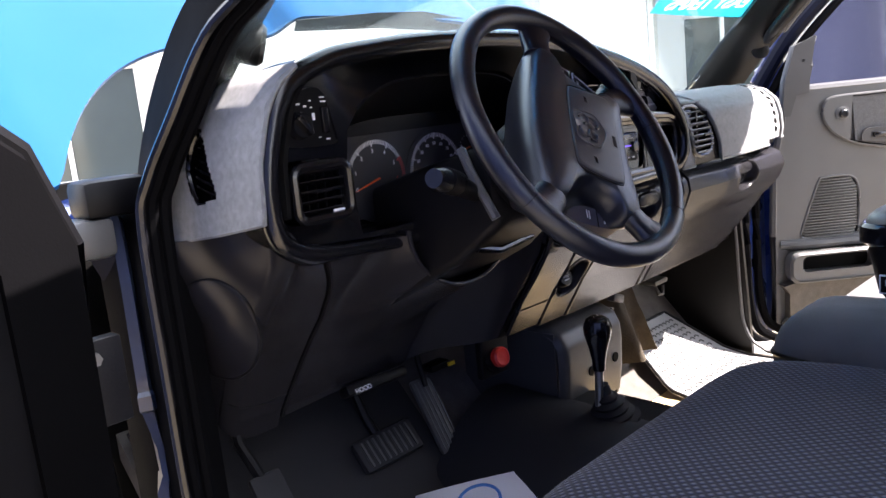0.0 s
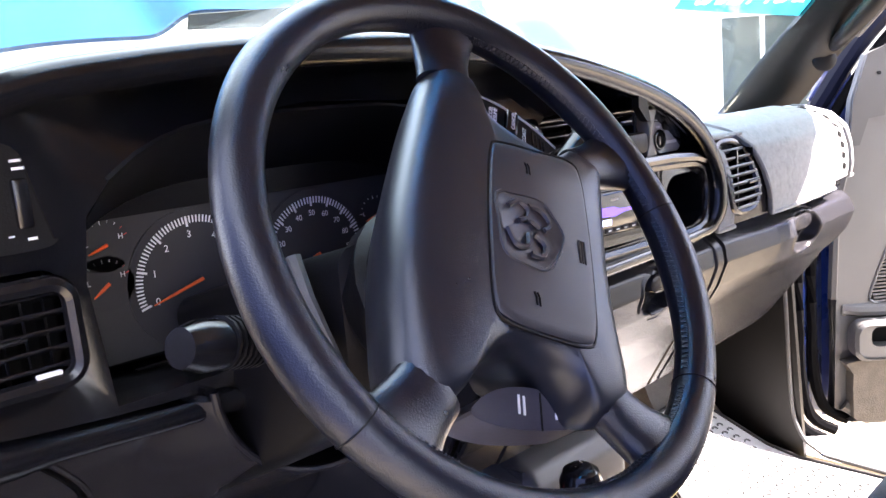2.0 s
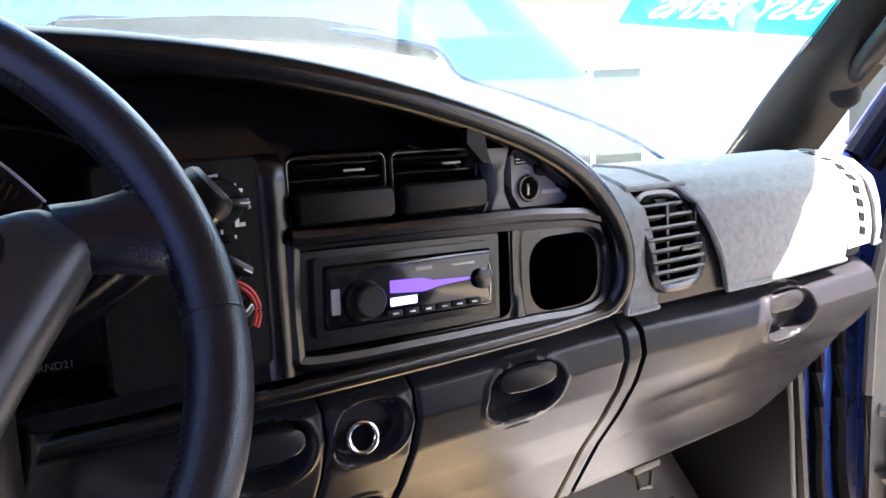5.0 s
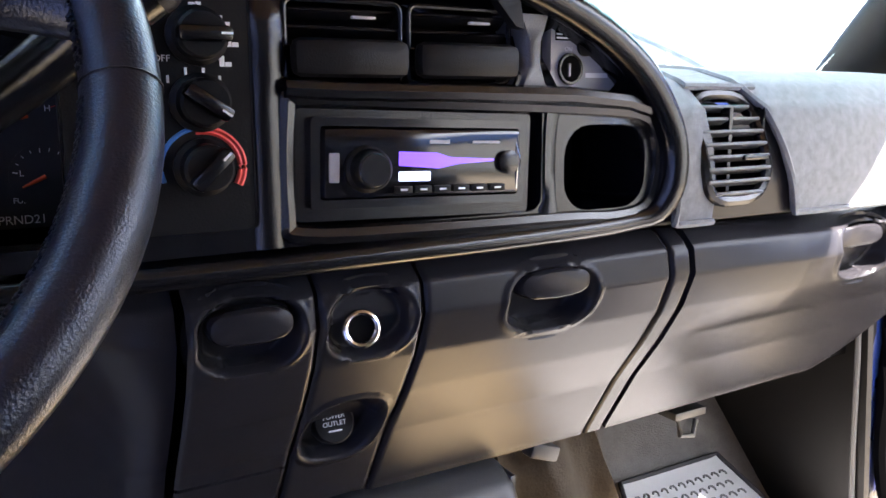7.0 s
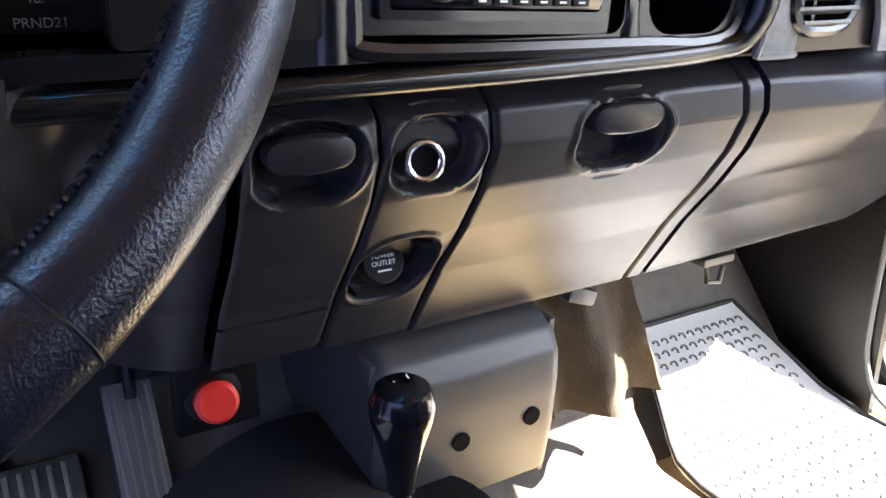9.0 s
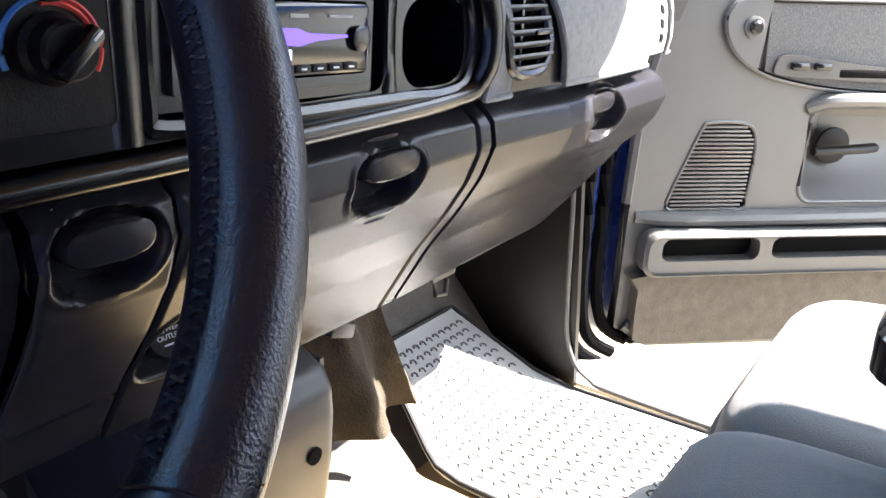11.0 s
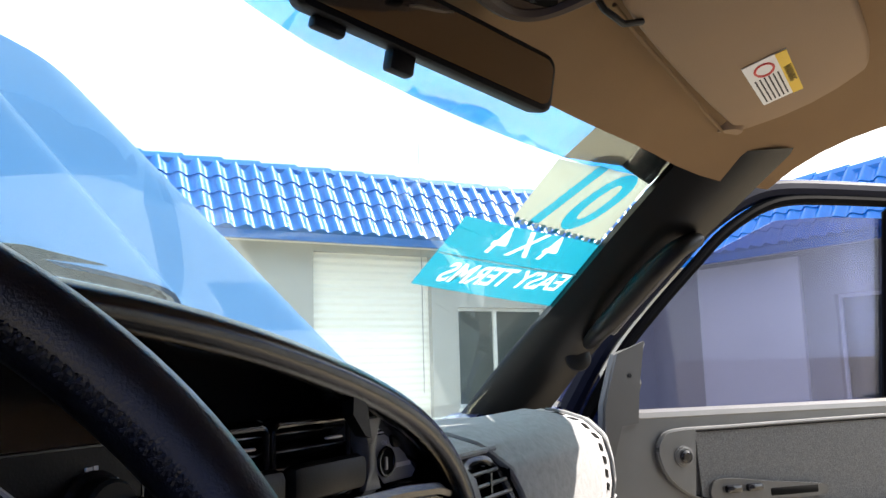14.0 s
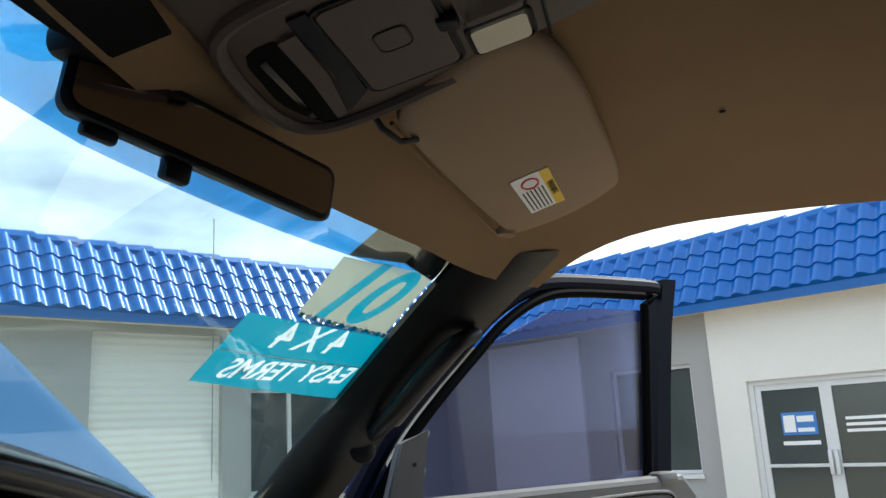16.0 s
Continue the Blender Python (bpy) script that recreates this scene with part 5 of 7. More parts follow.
def slatted(name, label, x0, z0, x1, z1, y, slats, bars, r, frame_w, frame_mat, slat_mat, back=True, tilt=-20.0):
    """An air vent: rounded frame, level blades, upright vanes behind."""
    v = thing(name, label, "air vent", ((x0 + x1) / 2, y, z0))
    part("frame", tube([(p[0], y, p[1]) for p in rrect(x0, z0, x1, z1, r, 6)], frame_w, 8, True, up=(0, 1, 0)), frame_mat, v)
    if back:
        part("duct", plate(rrect(x0, z0, x1, z1, r, 6), (), y + .035, y + .038), M_VOID, v)
    for i in range(slats):
        z = z0 + (z1 - z0) * (i + 0.75) / (slats + 0.5)
        part("slat", rbox(((x0 + x1) / 2, y + .008, z), (x1 - x0 - 2 * frame_w * .5, .014, .0028), .001, Matrix.Rotation(radians(tilt), 4, "X")), slat_mat, v)
    for i in range(bars):
        x = x0 + (x1 - x0) * (i + 1) / (bars + 1)
        part("vane", rbox((x, y + .022, (z0 + z1) / 2), (.0018, .018, z1 - z0 - .004), 0), slat_mat, v)
    return v


lv = slatted("air_vent", "square black driver air vent with crossed blades", .685, 1.384, .765, 1.448, .978, 5, 5, .013, .0060, M_BEZEL, M_BEZEL)
part("thumb_tab", rbox((.725, .979, 1.416), (.022, .006, .003), .001), M_BEZEL, lv)
part("thumb_tab", rbox((.744, .976, 1.391), (.016, .004, .003), .001), M_WHITEPRINT, lv, "worn bright tab")
for x0, x1 in ((1.262, 1.349), (1.356, 1.444)):
    cv = slatted("air_vent", "black centre air vent with wide louvres", x0, 1.452, x1, 1.507, .996, 4, 0, .006, .002, M_BEZEL, M_BEZEL, tilt=-35)
    part("front_bar", rbox(((x0 + x1) / 2, .984, 1.468), (x1 - x0, .016, .026), .007), M_BLACK, cv, "wide lower louvre")
    part("thumb_tab", rbox(((x0 + x1) / 2 + .01, .985, 1.4955), (.018, .004, .002), .0008), M_SILVER, cv)

# climate control panel
hv = thing("climate_panel", "black climate control panel with three rotary knobs", "control panel", (1.19, .985, 1.36))
part("panel", plate(rrect(1.128, 1.363, 1.242, 1.526, .006), (), .9835, 1.003), M_BLACK, hv)
part("panel_edge", tube([(p[0], .984, p[1]) for p in rrect(1.128, 1.363, 1.242, 1.526, .006)], .0012, 6, True, up=(0, 1, 0)), M_BEZEL, hv)
for z, a in ((1.494, 0), (1.451, -35), (1.408, 45)):
    kn = part("knob", lathe([(.0195, 0), (.0195, .003), (.0165, .006), (.0158, .016), (.014, .018)], FRONT(1.209, .9835, z)), M_BLACK, hv, "rotary knob")
    part("grip", rbox((0, 0, .021), (.033, .010, .012), .003, Matrix.Rotation(radians(a), 4, "Z")), M_BEZEL, kn, m=FRONT(1.209, .9835, z))
    part("pointer", rbox((math.cos(radians(a)) * .012, math.sin(radians(a)) * .012, .0272), (.007, .0014, .0006), 0, Matrix.Rotation(radians(a), 4, "Z")), Wm, kn, m=FRONT(1.209, .9835, z), smooth=0)
for r, a0, a1, mt in ((.0265, 75, 200, M_BLUEPRINT), (.0235, -30, 100, M_REDPRINT), (.0265, -30, 75, M_REDPRINT)):
    pts = [(r * math.cos(radians(a0 + (a1 - a0) * i / 16)), r * math.sin(radians(a0 + (a1 - a0) * i / 16)), .0004) for i in range(17)]
    part("scale_arc", tube([FRONT(1.209, .9835, 1.408) @ Vector(p) for p in pts], .0017, 6, flat=1), mt, hv, "temperature scale")
for x, z in ((1.211, 1.512), (1.224, 1.504), (1.229, 1.491), (1.224, 1.478)):
    part("symbol", join(rbox((x, .983, z), (.003, .001, .007), 0), rbox((x + .004, .983, z - .002), (.004, .001, .003), 0), rbox((x - .004, .983, z + .002), (.004, .001, .002), 0)), Wm, hv, smooth=0)
for x, z in ((1.190, 1.466), (1.201, 1.471), (1.212, 1.471), (1.222, 1.466)):
    part("symbol", rbox((x, .983, z), (.0016, .001, .005), 0), Wm, hv, smooth=0)
part("symbol", words("OFF", .006, FRONT(1.187, .983, 1.479), .0002), Wm, hv, smooth=0)

hv.location += Vector((-0.008, 0, -0.008))
hv.scale.z = 0.95

# radio
rad = thing("car_radio", "black single-bay car radio with lit violet display", "car radio", (1.385, .99, 1.35))
MR = Matrix.Translation((1.364, 1.0, 1.394)) @ Matrix.Rotation(radians(0.5), 4, "Z") @ Matrix.Rotation(radians(1.8), 4, "Y") @ Matrix.Scale(0.937, 4)
part("mounting_frame", plate(rrect(-.106, -.044, .106, .040, .004), [rrect(-.089, -.0285, .091, .0285, .003)], -.008, .03), M_BEZEL, rad, m=MR)
part("trim_ring", plate(rrect(-.096, -.034, .097, .034, .004), [rrect(-.0885, -.0275, .0905, .0275, .003)], -.014, .0), M_GLOSSBLACK, rad, m=MR)
part("faceplate", rbox((.001, -.006, 0), (.177, .026, .053), .004), M_GLOSSBLACK, rad, m=MR)
kr = part("volume_knob", lathe([(.018, 0), (.018, .004), (.0155, .006), (.015, .015), (.0135, .017)], MR @ aim((-.054, -.019, -.004), (0, -1, 0)), 32), M_BLACK, rad, "large round volume knob")
part("knob_cap", lathe([(.0128, .0168), (.012, .0176)], MR @ aim((-.054, -.019, -.004), (0, -1, 0)), 32), M_GLOSSBLACK, kr)
part("side_key", rbox((-.080, -.020, -.003), (.008, .003, .022), .001), M_SILVER, rad, m=MR)
part("display", plate([(-.026, -.002), (.010, -.0045), (.028, -.001), (.062, .001), (.062, .003), (.02, .0045), (.008, .008), (-.026, .009)], (), -.0196, -.019), M_SCREEN, rad, "violet lit display", m=MR)
part("display_block", plate(rrect(-.026, -.014, .002, -.0065, .001), (), -.0198, -.019), M_SCREENLIGHT, rad, m=MR)
part("maker_mark", rbox((.010, -.0195, .0165), (.018, .0006, .003), 0), M_SILVER, rad, "plain bar", m=MR, smooth=0)
part("model_mark", rbox((.054, -.0195, .0165), (.026, .0006, .002), 0), M_SILVER, rad, "plain bar", m=MR, smooth=0)
for i in range(6):
    part("preset_key", rbox((-.022 + .0175 * i, -.0195, -.0205), (.0155, .003, .0055), .0008), M_BLACK, rad, m=MR)
    part("preset_mark", rbox((-.022 + .0175 * i, -.0212, -.0205), (.006, .0005, .0015), 0), Wm, rad, m=MR, smooth=0)
part("release_key", lathe([(.010, 0), (.010, .003), (.007, .004)], MR @ aim((.076, -.019, .0), (0, -1, 0))), M_BEZEL, rad, m=None)
part("side_trim", tube([(.086, -.017, -.022), (.087, -.020, 0), (.085, -.017, .022)], .002, 6), M_CHROME, rad, "bright trim at the end", m=MR)

# switch and lighter panel, cubby
lp = thing("lighter_panel", "grey airbag switch panel with key socket", "switch panel", (1.53, 1.0, 1.45))
part("panel", plate([(1.502, 1.453), (1.566, 1.453), (1.577, 1.463), (1.566, 1.480), (1.545, 1.497), (1.502, 1.510)], (), 1.008, 1.02), M_SILVER, lp)
part("socket_ring", tube([FRONT(1.521, 1.006, 1.471) @ Vector((.0115 * math.cos(a), .0115 * math.sin(a), 0)) for a in [2 * math.pi * i / 24 for i in range(24)]], .0018, 6, True, up=(0, 1, 0)), M_BEZEL, lp)
part("socket", lathe([(.0108, 0), (.0108, .002)], FRONT(1.521, 1.0075, 1.471)), M_VOID, lp)
part("key_slot", rbox((1.519, 1.005, 1.470), (.003, .003, .011), .001), M_STEEL, lp)
part("lamp", lathe([(.0085, 0), (.0085, .003), (.006, .004)], FRONT(1.537, 1.0075, 1.490)), M_BLACK, lp)
part("print", words("OFF", .005, FRONT(1.537, 1.0030, 1.490), .0002), Wm, lp, smooth=0)
part("print", words("ON", .005, FRONT(1.520, 1.0073, 1.487), .0002), Wm, lp, smooth=0)
part("print_block", rbox((1.513, 1.0074, 1.499), (.014, .0006, .010), 0), M_BEZEL, lp, smooth=0)
for i in range(3):
    part("print_bar", rbox((1.513, 1.0068, 1.502 - .003 * i), (.012, .0005, .0014), 0), Wm, lp, smooth=0)
part("worn_label", rbox((1.551, 1.0074, 1.466), (.024, .0006, .004), 0), Wm, lp, smooth=0)

lp.location += Vector((-0.007, 0, -0.006))

# handles and sockets of the lower panels
for cx, w, nm in ((1.231, .031, "drawer_pull"), (1.496, .038, "bin_pull"), (1.934, .043, "glovebox_pull")):
    zc = 1.285 if cx < 1.9 else 1.288
    off = 0.018 * (cx - 1.665) / .52 if cx > 1.7 else 0
    part(nm, loft([[(p[0], dy(zc) + off + d, p[1]) for p in oval(cx, zc, w * k, .0135 * k, 24, 2.6)] for k, d in ((1.0, .012), (1.0, .0), (.94, -.004), (.8, -.006))]), M_VINYL, dash, "pull handle")
so = part("socket_ring", tube([aim((1.319, dy(1.267) + .012, 1.267), (-.15, -1, .25)) @ Vector((.0128 * math.cos(a), .0128 * math.sin(a), .004)) for a in [2 * math.pi * i / 28 for i in range(28)]], .0026, 8, True, up=(0, 1, 0)), M_CHROME, dash, "bright metal ring of the lighter socket")
part("socket_well", lathe([(.0118, 0), (.0118, .002)], aim((1.319, dy(1.267) + .012, 1.267), (-.15, -1, .25))), M_VOID, so)
oc = part("outlet_cap", lathe([(.0185, -.01), (.0185, .002), (.0165, .005)], aim((1.321, dy(1.167) + .018, 1.167), (-.1, -1, .35))), M_BLACK, dash, "round power outlet cap")
MO = aim((1.321, dy(1.167) + .018, 1.167), (-.1, -1, .35))
part("print", words("POWER", .0056, MO @ Matrix.Translation((0, .005, .0052)), .0002), Wm, oc, smooth=0)
part("print", words("OUTLET", .0056, MO @ Matrix.Translation((0, -.001, .0052)), .0002), Wm, oc, smooth=0)
part("print_bar", rbox((0, -.007, .0052), (.012, .0014, .0004), 0), Wm, oc, smooth=0, m=MO)

# passenger vents
pv = thing("air_vent", "oval grey passenger air vent with level blades", "air vent", (1.735, 1.0, 1.345))
def pv_y(z):
    return 0.988 + 0.035 * max(0, (z - 1.37) / 0.08) ** 1.5
part("frame", tube([(p[0], pv_y(p[1]), p[1]) for p in oval(1.735, 1.394, .043, .050, 36, 3.2)], .006, 8, True, up=(0, 1, 0)), M_BEZEL, pv)
part("duct", loft([[(p[0], pv_y(p[1]) + .030, p[1]) for p in oval(1.735, 1.394, .041, .048, 30, 3.2)], [(p[0], pv_y(p[1]) + .034, p[1]) for p in oval(1.735, 1.394, .041, .048, 30, 3.2)]]), M_VOID, pv)
for i in range(8):
    z = 1.350 + .0115 * i
    w = .084 if 0 < i < 7 else .066
    part("slat", rbox((1.735, pv_y(z) - .001, z), (w, .013, .0036), .0015, Matrix.Rotation(radians(-25), 4, "X")), M_DOOR, pv)
for x in (1.733, 1.735, 1.781):
    part("vane", rbox((x, pv_y(1.39) + .010, 1.391), (.002, .012, .082), 0), M_BEZEL, pv)
part("thumb_tab", rbox((1.755, pv_y(1.385) - .008, 1.385), (.034, .005, .005), .0015), M_BEZEL, pv)
pv.location.x -= 0.032
ev = thing("air_vent", "narrow end air vent of the dashboard with dark slots", "air vent", (2.13, 1.02, 1.34))


def end_face(x, a, off):
    y, z = flank(a, off)
    return Vector((x, y + 0.022 * max(0, (x - 1.85) / 0.32) ** 2, z))


part("face", sheet(lambda u, v: tuple(end_face(2.060 + 0.075 * u + 0.02 * v, 0.06 + 0.88 * v, 0.006)), 8, 20, 0.004, 1.0), M_SILVER, ev)
for i in range(8):
    a = 0.16 + 0.092 * i
    x = 2.098 + 0.018 * (i / 7)
    part("slot", sheet(lambda u, v, a=a, x=x: tuple(end_face(x - 0.008 + 0.017 * u, a + 0.05 * v + 0.02 * u, 0.0075)), 4, 4, 0.001, 1.0), M_VOID, ev)
part("duct", loft([[(2.065, 1.03, 1.44), (2.105, 1.03, 1.445), (2.16, 1.06, 1.325), (2.12, 1.05, 1.315)], [(2.065, 1.05, 1.44), (2.105, 1.05, 1.445), (2.16, 1.08, 1.325), (2.12, 1.07, 1.315)]]), M_VOID, ev)


# ================= floor, tunnel, pedals =================
def hump(u, v):
    x = 1.06 + 0.46 * u
    y = 0.30 + 0.95 * v
    return (x, y, 0.757 + (0.125 + 0.05 * v) * math.sin(math.pi * u) ** 0.8)


solo("floor_tunnel", sheet(hump, 24, 20, 0.012, -1.0), M_RUBBERDARK, "black rubber covered tunnel between the footwells", "floor tunnel", kind="structure")
box = thing("tunnel_cover", "grey plastic cover over the transmission tunnel", "tunnel cover", (1.41, 1.2, 0.86))


def cover_box(u, v):
    # a rounded box front that turns into its top
    prof = [(1.108, 0.875), (1.100, 0.93), (1.097, 0.99), (1.099, 1.020), (1.111, 1.042), (1.140, 1.056), (1.36, 1.070)]
    s = v * (len(prof) - 1)
    i = min(int(s), len(prof) - 2)
    q = Vector(prof[i]).lerp(Vector(prof[i + 1]), s - i)
    x = 1.330 + 0.215 * u
    e = min(u, 1 - u) * 0.215
    k = max(0, 1 - e / 0.016) ** 2
    return (x, q.x + 0.014 * k, q.y - 0.012 * k * v)


part("front_and_top", sheet(cover_box, 36, 24, 0.006, -1.0), M_TRIM, box, smooth=60)
part("side", box_bm(1.331, 1.337, 1.12, 1.36, 0.86, 1.046), M_TRIM, box)
part("side", box_bm(1.538, 1.544, 1.12, 1.36, 0.86, 1.046), M_TRIM, box)
for x, z in ((1.419, 0.950), (1.505, 0.953)):
    part("screw_hole", lathe([(0.010, 0), (0.010, 0.002)], aim((x, 1.0985, z), (0, -1, 0))), M_VOID, box)
part("wiring_lug", rbox((1.600, 1.15, 1.050), (0.04, 0.02, 0.018), 0.003, Matrix.Rotation(radians(20), 4, "Y")), M_TRIM, box)
def carpet_flap(u, v):
    z = 1.070 - 0.175 * v
    x = 1.548 + 0.155 * u + 0.035 * v - 0.02 * u * (1 - v)
    fold = 0.022 * math.sin(u * 9.0 + 0.6) * (0.35 + 0.65 * v) + 0.004 * noise.noise(Vector((u * 9, v * 5, 2)))
    return (x, 1.168 - 0.03 * v + fold, z)


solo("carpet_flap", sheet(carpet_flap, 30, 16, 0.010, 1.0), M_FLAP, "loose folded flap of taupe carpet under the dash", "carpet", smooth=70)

lever = thing("transfer_lever", "black floor shift lever with pear-shaped knob and rubber boot", "shift lever", (1.29, 0.99, 0.90))
part("knob", lathe([(0.011, 0.0), (0.0125, 0.02), (0.018, 0.045), (0.0245, 0.068), (0.0255, 0.082), (0.021, 0.094), (0.012, 0.100)], aim((1.293, 0.985, 1.000), (-0.02, -0.04, 1))), M_GLOSSBLACK, lever)
part("shaft", tube([(1.295, 0.99, 0.93), (1.293, 0.985, 1.004)], 0.008, 10), M_STEEL, lever)
MBT = aim((1.318, 0.978, 0.896), (-0.22, 0.10, 1))
boot = part("boot", lathe([(0.050, 0), (0.052, 0.006), (0.040, 0.010), (0.043, 0.016), (0.033, 0.021), (0.036, 0.027), (0.026, 0.032), (0.029, 0.038), (0.019, 0.044), (0.021, 0.050), (0.012, 0.058), (0.010, 0.075)], MBT), M_RUBBERDARK, lever, "ribbed rubber boot")
plate_m = aim((1.352, 0.955, 0.892), (0, -0.03, 1)) @ Matrix.Rotation(radians(90), 4, "X")
part("bezel", plate(oval(0, 0, 0.075, 0.15, 30, 4), [oval(-0.034, -0.023, 0.045, 0.045, 24)], -0.006, 0.006), M_BLACK, lever, "black floor plate", m=plate_m)
for i in range(9):
    a = -0.115 + 0.029 * i
    part("screw", lathe([(0.0032, 0), (0.003, 0.002)], aim((1.352 + 0.064, 0.955 + a, 0.899), (0, 0, 1)), 8), M_CHROME, lever)
part("pattern_print", join(rbox((-0.006, 0, 0), (0.001, 0.012, 0.0004), 0), rbox((0.006, 0.003, 0), (0.001, 0.012, 0.0004), 0), rbox((0, 0.002, 0), (0.012, 0.001, 0.0004), 0), rbox((0.0, -0.006, 0), (0.012, 0.001, 0.0004), 0)), Wm, lever, m=aim((1.291, 0.978, 1.0985), (-0.02, -0.3, 1)), smooth=0)

lever.location += Vector((0.004, 0.012, 0.008))

btn = thing("red_knob", "round red pull knob in a black ring under the dash", "knob", (1.183, 1.13, 1.03))
part("ring", lathe([(0.025, 0), (0.025, 0.008), (0.020, 0.010)], aim((1.183, 1.134, 1.03), (-0.1, -1, 0.25))), M_BLACK, btn)
part("knob", lathe([(0.012, 0), (0.013, 0.012), (0.0185, 0.014), (0.0185, 0.024), (0.015, 0.027), (0.009, 0.0262), (0.004, 0.0265)], aim((1.183, 1.130, 1.03), (-0.1, -1, 0.25)), 28), M_RED, btn, "red ribbed knob")
part("bracket", box_bm(1.150, 1.225, 1.128, 1.145, 0.995, 1.09, 0.004), M_BLACK, btn)

btn.location += Vector((0.015, 0.028, 0.006))

brake = thing("brake_pedal", "wide black brake pedal with ribbed rubber pad", "pedal", (0.99, 1.22, 0.92))
MB = aim((1.030, 1.285, 0.898), (-0.05, -0.75, 0.66))
part("pad", rbox((0, 0, 0), (0.135, 0.062, 0.014), 0.006), M_RUBBERDARK, brake, m=MB)
for i in range(9):
    part("rib", rbox((-0.052 + 0.013 * i, 0, 0.008), (0.005, 0.048, 0.004), 0.001), M_TRIM, brake, m=MB)
part("arm", tube([(1.030, 1.295, 0.895), (1.020, 1.33, 0.95), (1.000, 1.35, 1.04), (0.995, 1.34, 1.16)], 0.009, 8), M_BLACK, brake)
gas = thing("accelerator_pedal", "long ribbed black accelerator pedal", "pedal", (1.12, 1.25, 0.86))
MG = aim((1.150, 1.278, 0.918), (-0.08, -0.80, 0.45))
part("pad", rbox((0, 0, 0), (0.050, 0.150, 0.012), 0.005), M_TRIM, gas, m=MG)
for i in range(5):
    part("rib", rbox((-0.018 + 0.009 * i, 0, 0.007), (0.003, 0.135, 0.003), 0.001), M_RUBBERRIB, gas, m=MG)
part("arm", tube([(1.152, 1.30, 0.97), (1.153, 1.32, 1.04), (1.15, 1.32, 1.12)], 0.006, 8), M_BLACK, gas)
park = thing("parking_brake_pedal", "small black foot pedal of the parking brake", "pedal", (0.73, 1.2, 0.95))
part("pad", rbox((0, 0, 0), (0.055, 0.065, 0.014), 0.006), M_RUBBERDARK, park, m=aim((0.735, 1.21, 0.955), (0, -0.8, 0.6)))
part("arm", tube([(0.735, 1.22, 0.96), (0.72, 1.26, 1.03), (0.72, 1.27, 1.12)], 0.009, 8), M_BLACK, park)
plug = thing("diagnostic_plug", "yellow-tagged plug under the dash", "plug", (1.19, 1.29, 1.0))
part("body", rbox((1.181, 1.295, 1.004), (0.05, 0.03, 0.014), 0.003), M_BLACK, plug)
part("tag", rbox((1.207, 1.278, 1.003), (0.018, 0.004, 0.008), 0.001), M_YELLOW, plug)
M_DULLSTEEL = mat("dull_dark_steel", (0.10, 0.095, 0.085), 0.5, metal=0.8, grain=0.3, vary=0.3)
latch = thing("glovebox_latch", "small bare metal latch under the glovebox", "latch", (1.93, 1.28, 0.97))
part("plate", rbox((1.905, 1.235, 1.010), (0.06, 0.05, 0.012), 0.003), M_DULLSTEEL, latch)
part("hook", tube([(1.89, 1.22, 1.005), (1.89, 1.215, 0.980), (1.915, 1.215, 0.975), (1.925, 1.22, 0.995)], 0.004, 8), M_DULLSTEEL, latch)

# rubber mats
def mat_pt(u, v):
    xl, xr = lerp(v, (0, 0.55, 1), (1.770, 1.775, 1.862)), lerp(v, (0, 0.55, 1), (2.125, 2.115, 2.066))
    y = lerp(v, (0, 0.55, 1), (0.72, 1.12, 1.30))
    z = lerp(v, (0, 0.5, 0.62, 1), (0.771, 0.771, 0.786, 0.876))
    q = max(0, 1 - min(v, 1 - v, u, 1 - u) / 0.035)
    return (xl + (xr - xl) * u, y, z + 0.003 * q)


rmat = thing("rubber_floor_mat", "grey ribbed rubber mat in the passenger footwell", "floor mat", (1.9, 1.05, 0.78))
part("sheet", sheet(mat_pt, 24, 30, 0.006, -1.0), M_RUBBER, rmat)
rim = [mat_pt(u / 12, 0.0) for u in range(13)] + [mat_pt(1, v / 16) for v in range(1, 17)] + [mat_pt(1 - u / 12, 1.0) for u in range(1, 13)] + [mat_pt(0, 1 - v / 16) for v in range(1, 16)]
part("rim", tube(rim, 0.004, 6, True), M_RUBBERDARK, rmat, "raised dark edge")
ribs = []
for j in range(22):
    for i in range(11):
        u0, v0 = 0.075 + 0.08 * i + 0.03 * (j % 2), 0.07 + 0.041 * j
        pts = [Vector(mat_pt(min(0.965, u0 + 0.024 * math.cos(a)), min(0.97, v0 + 0.013 * math.sin(a)))) + Vector((0, 0, 0.0012)) for a in (-0.5, 0.3, 1.1, 1.9, 2.7)]
        ribs.append(tube(pts, 0.0019, 4))
tagged(part("ribs", join(*ribs), M_RUBBERRIB, rmat, "small arched ribs"), kind="stuff")
dmat = thing("driver_floor_mat", "dark rubber mat in the driver footwell", "floor mat", (0.9, 1.0, 0.77))
part("sheet", sheet(lambda u, v: (0.63 + 0.52 * u, 0.10 + 1.34 * v, lerp(0.10 + 1.34 * v, (0.1, 1.14, 1.235, 1.44), (0.772, 0.774, 0.812, 1.035)) + 0.004), 10, 40, 0.005, -1.0), M_RUBBERDARK, dmat)
for i in range(14):
    part("rib", rbox((0.69 + 0.028 * i, 0.90, 0.779), (0.010, 0.50, 0.006), 0.002), M_RUBBERDARK, dmat)
paper = thing("paper_mat", "white paper sheet with blue print on the driver floor", "paper", (0.95, 0.8, 0.78))
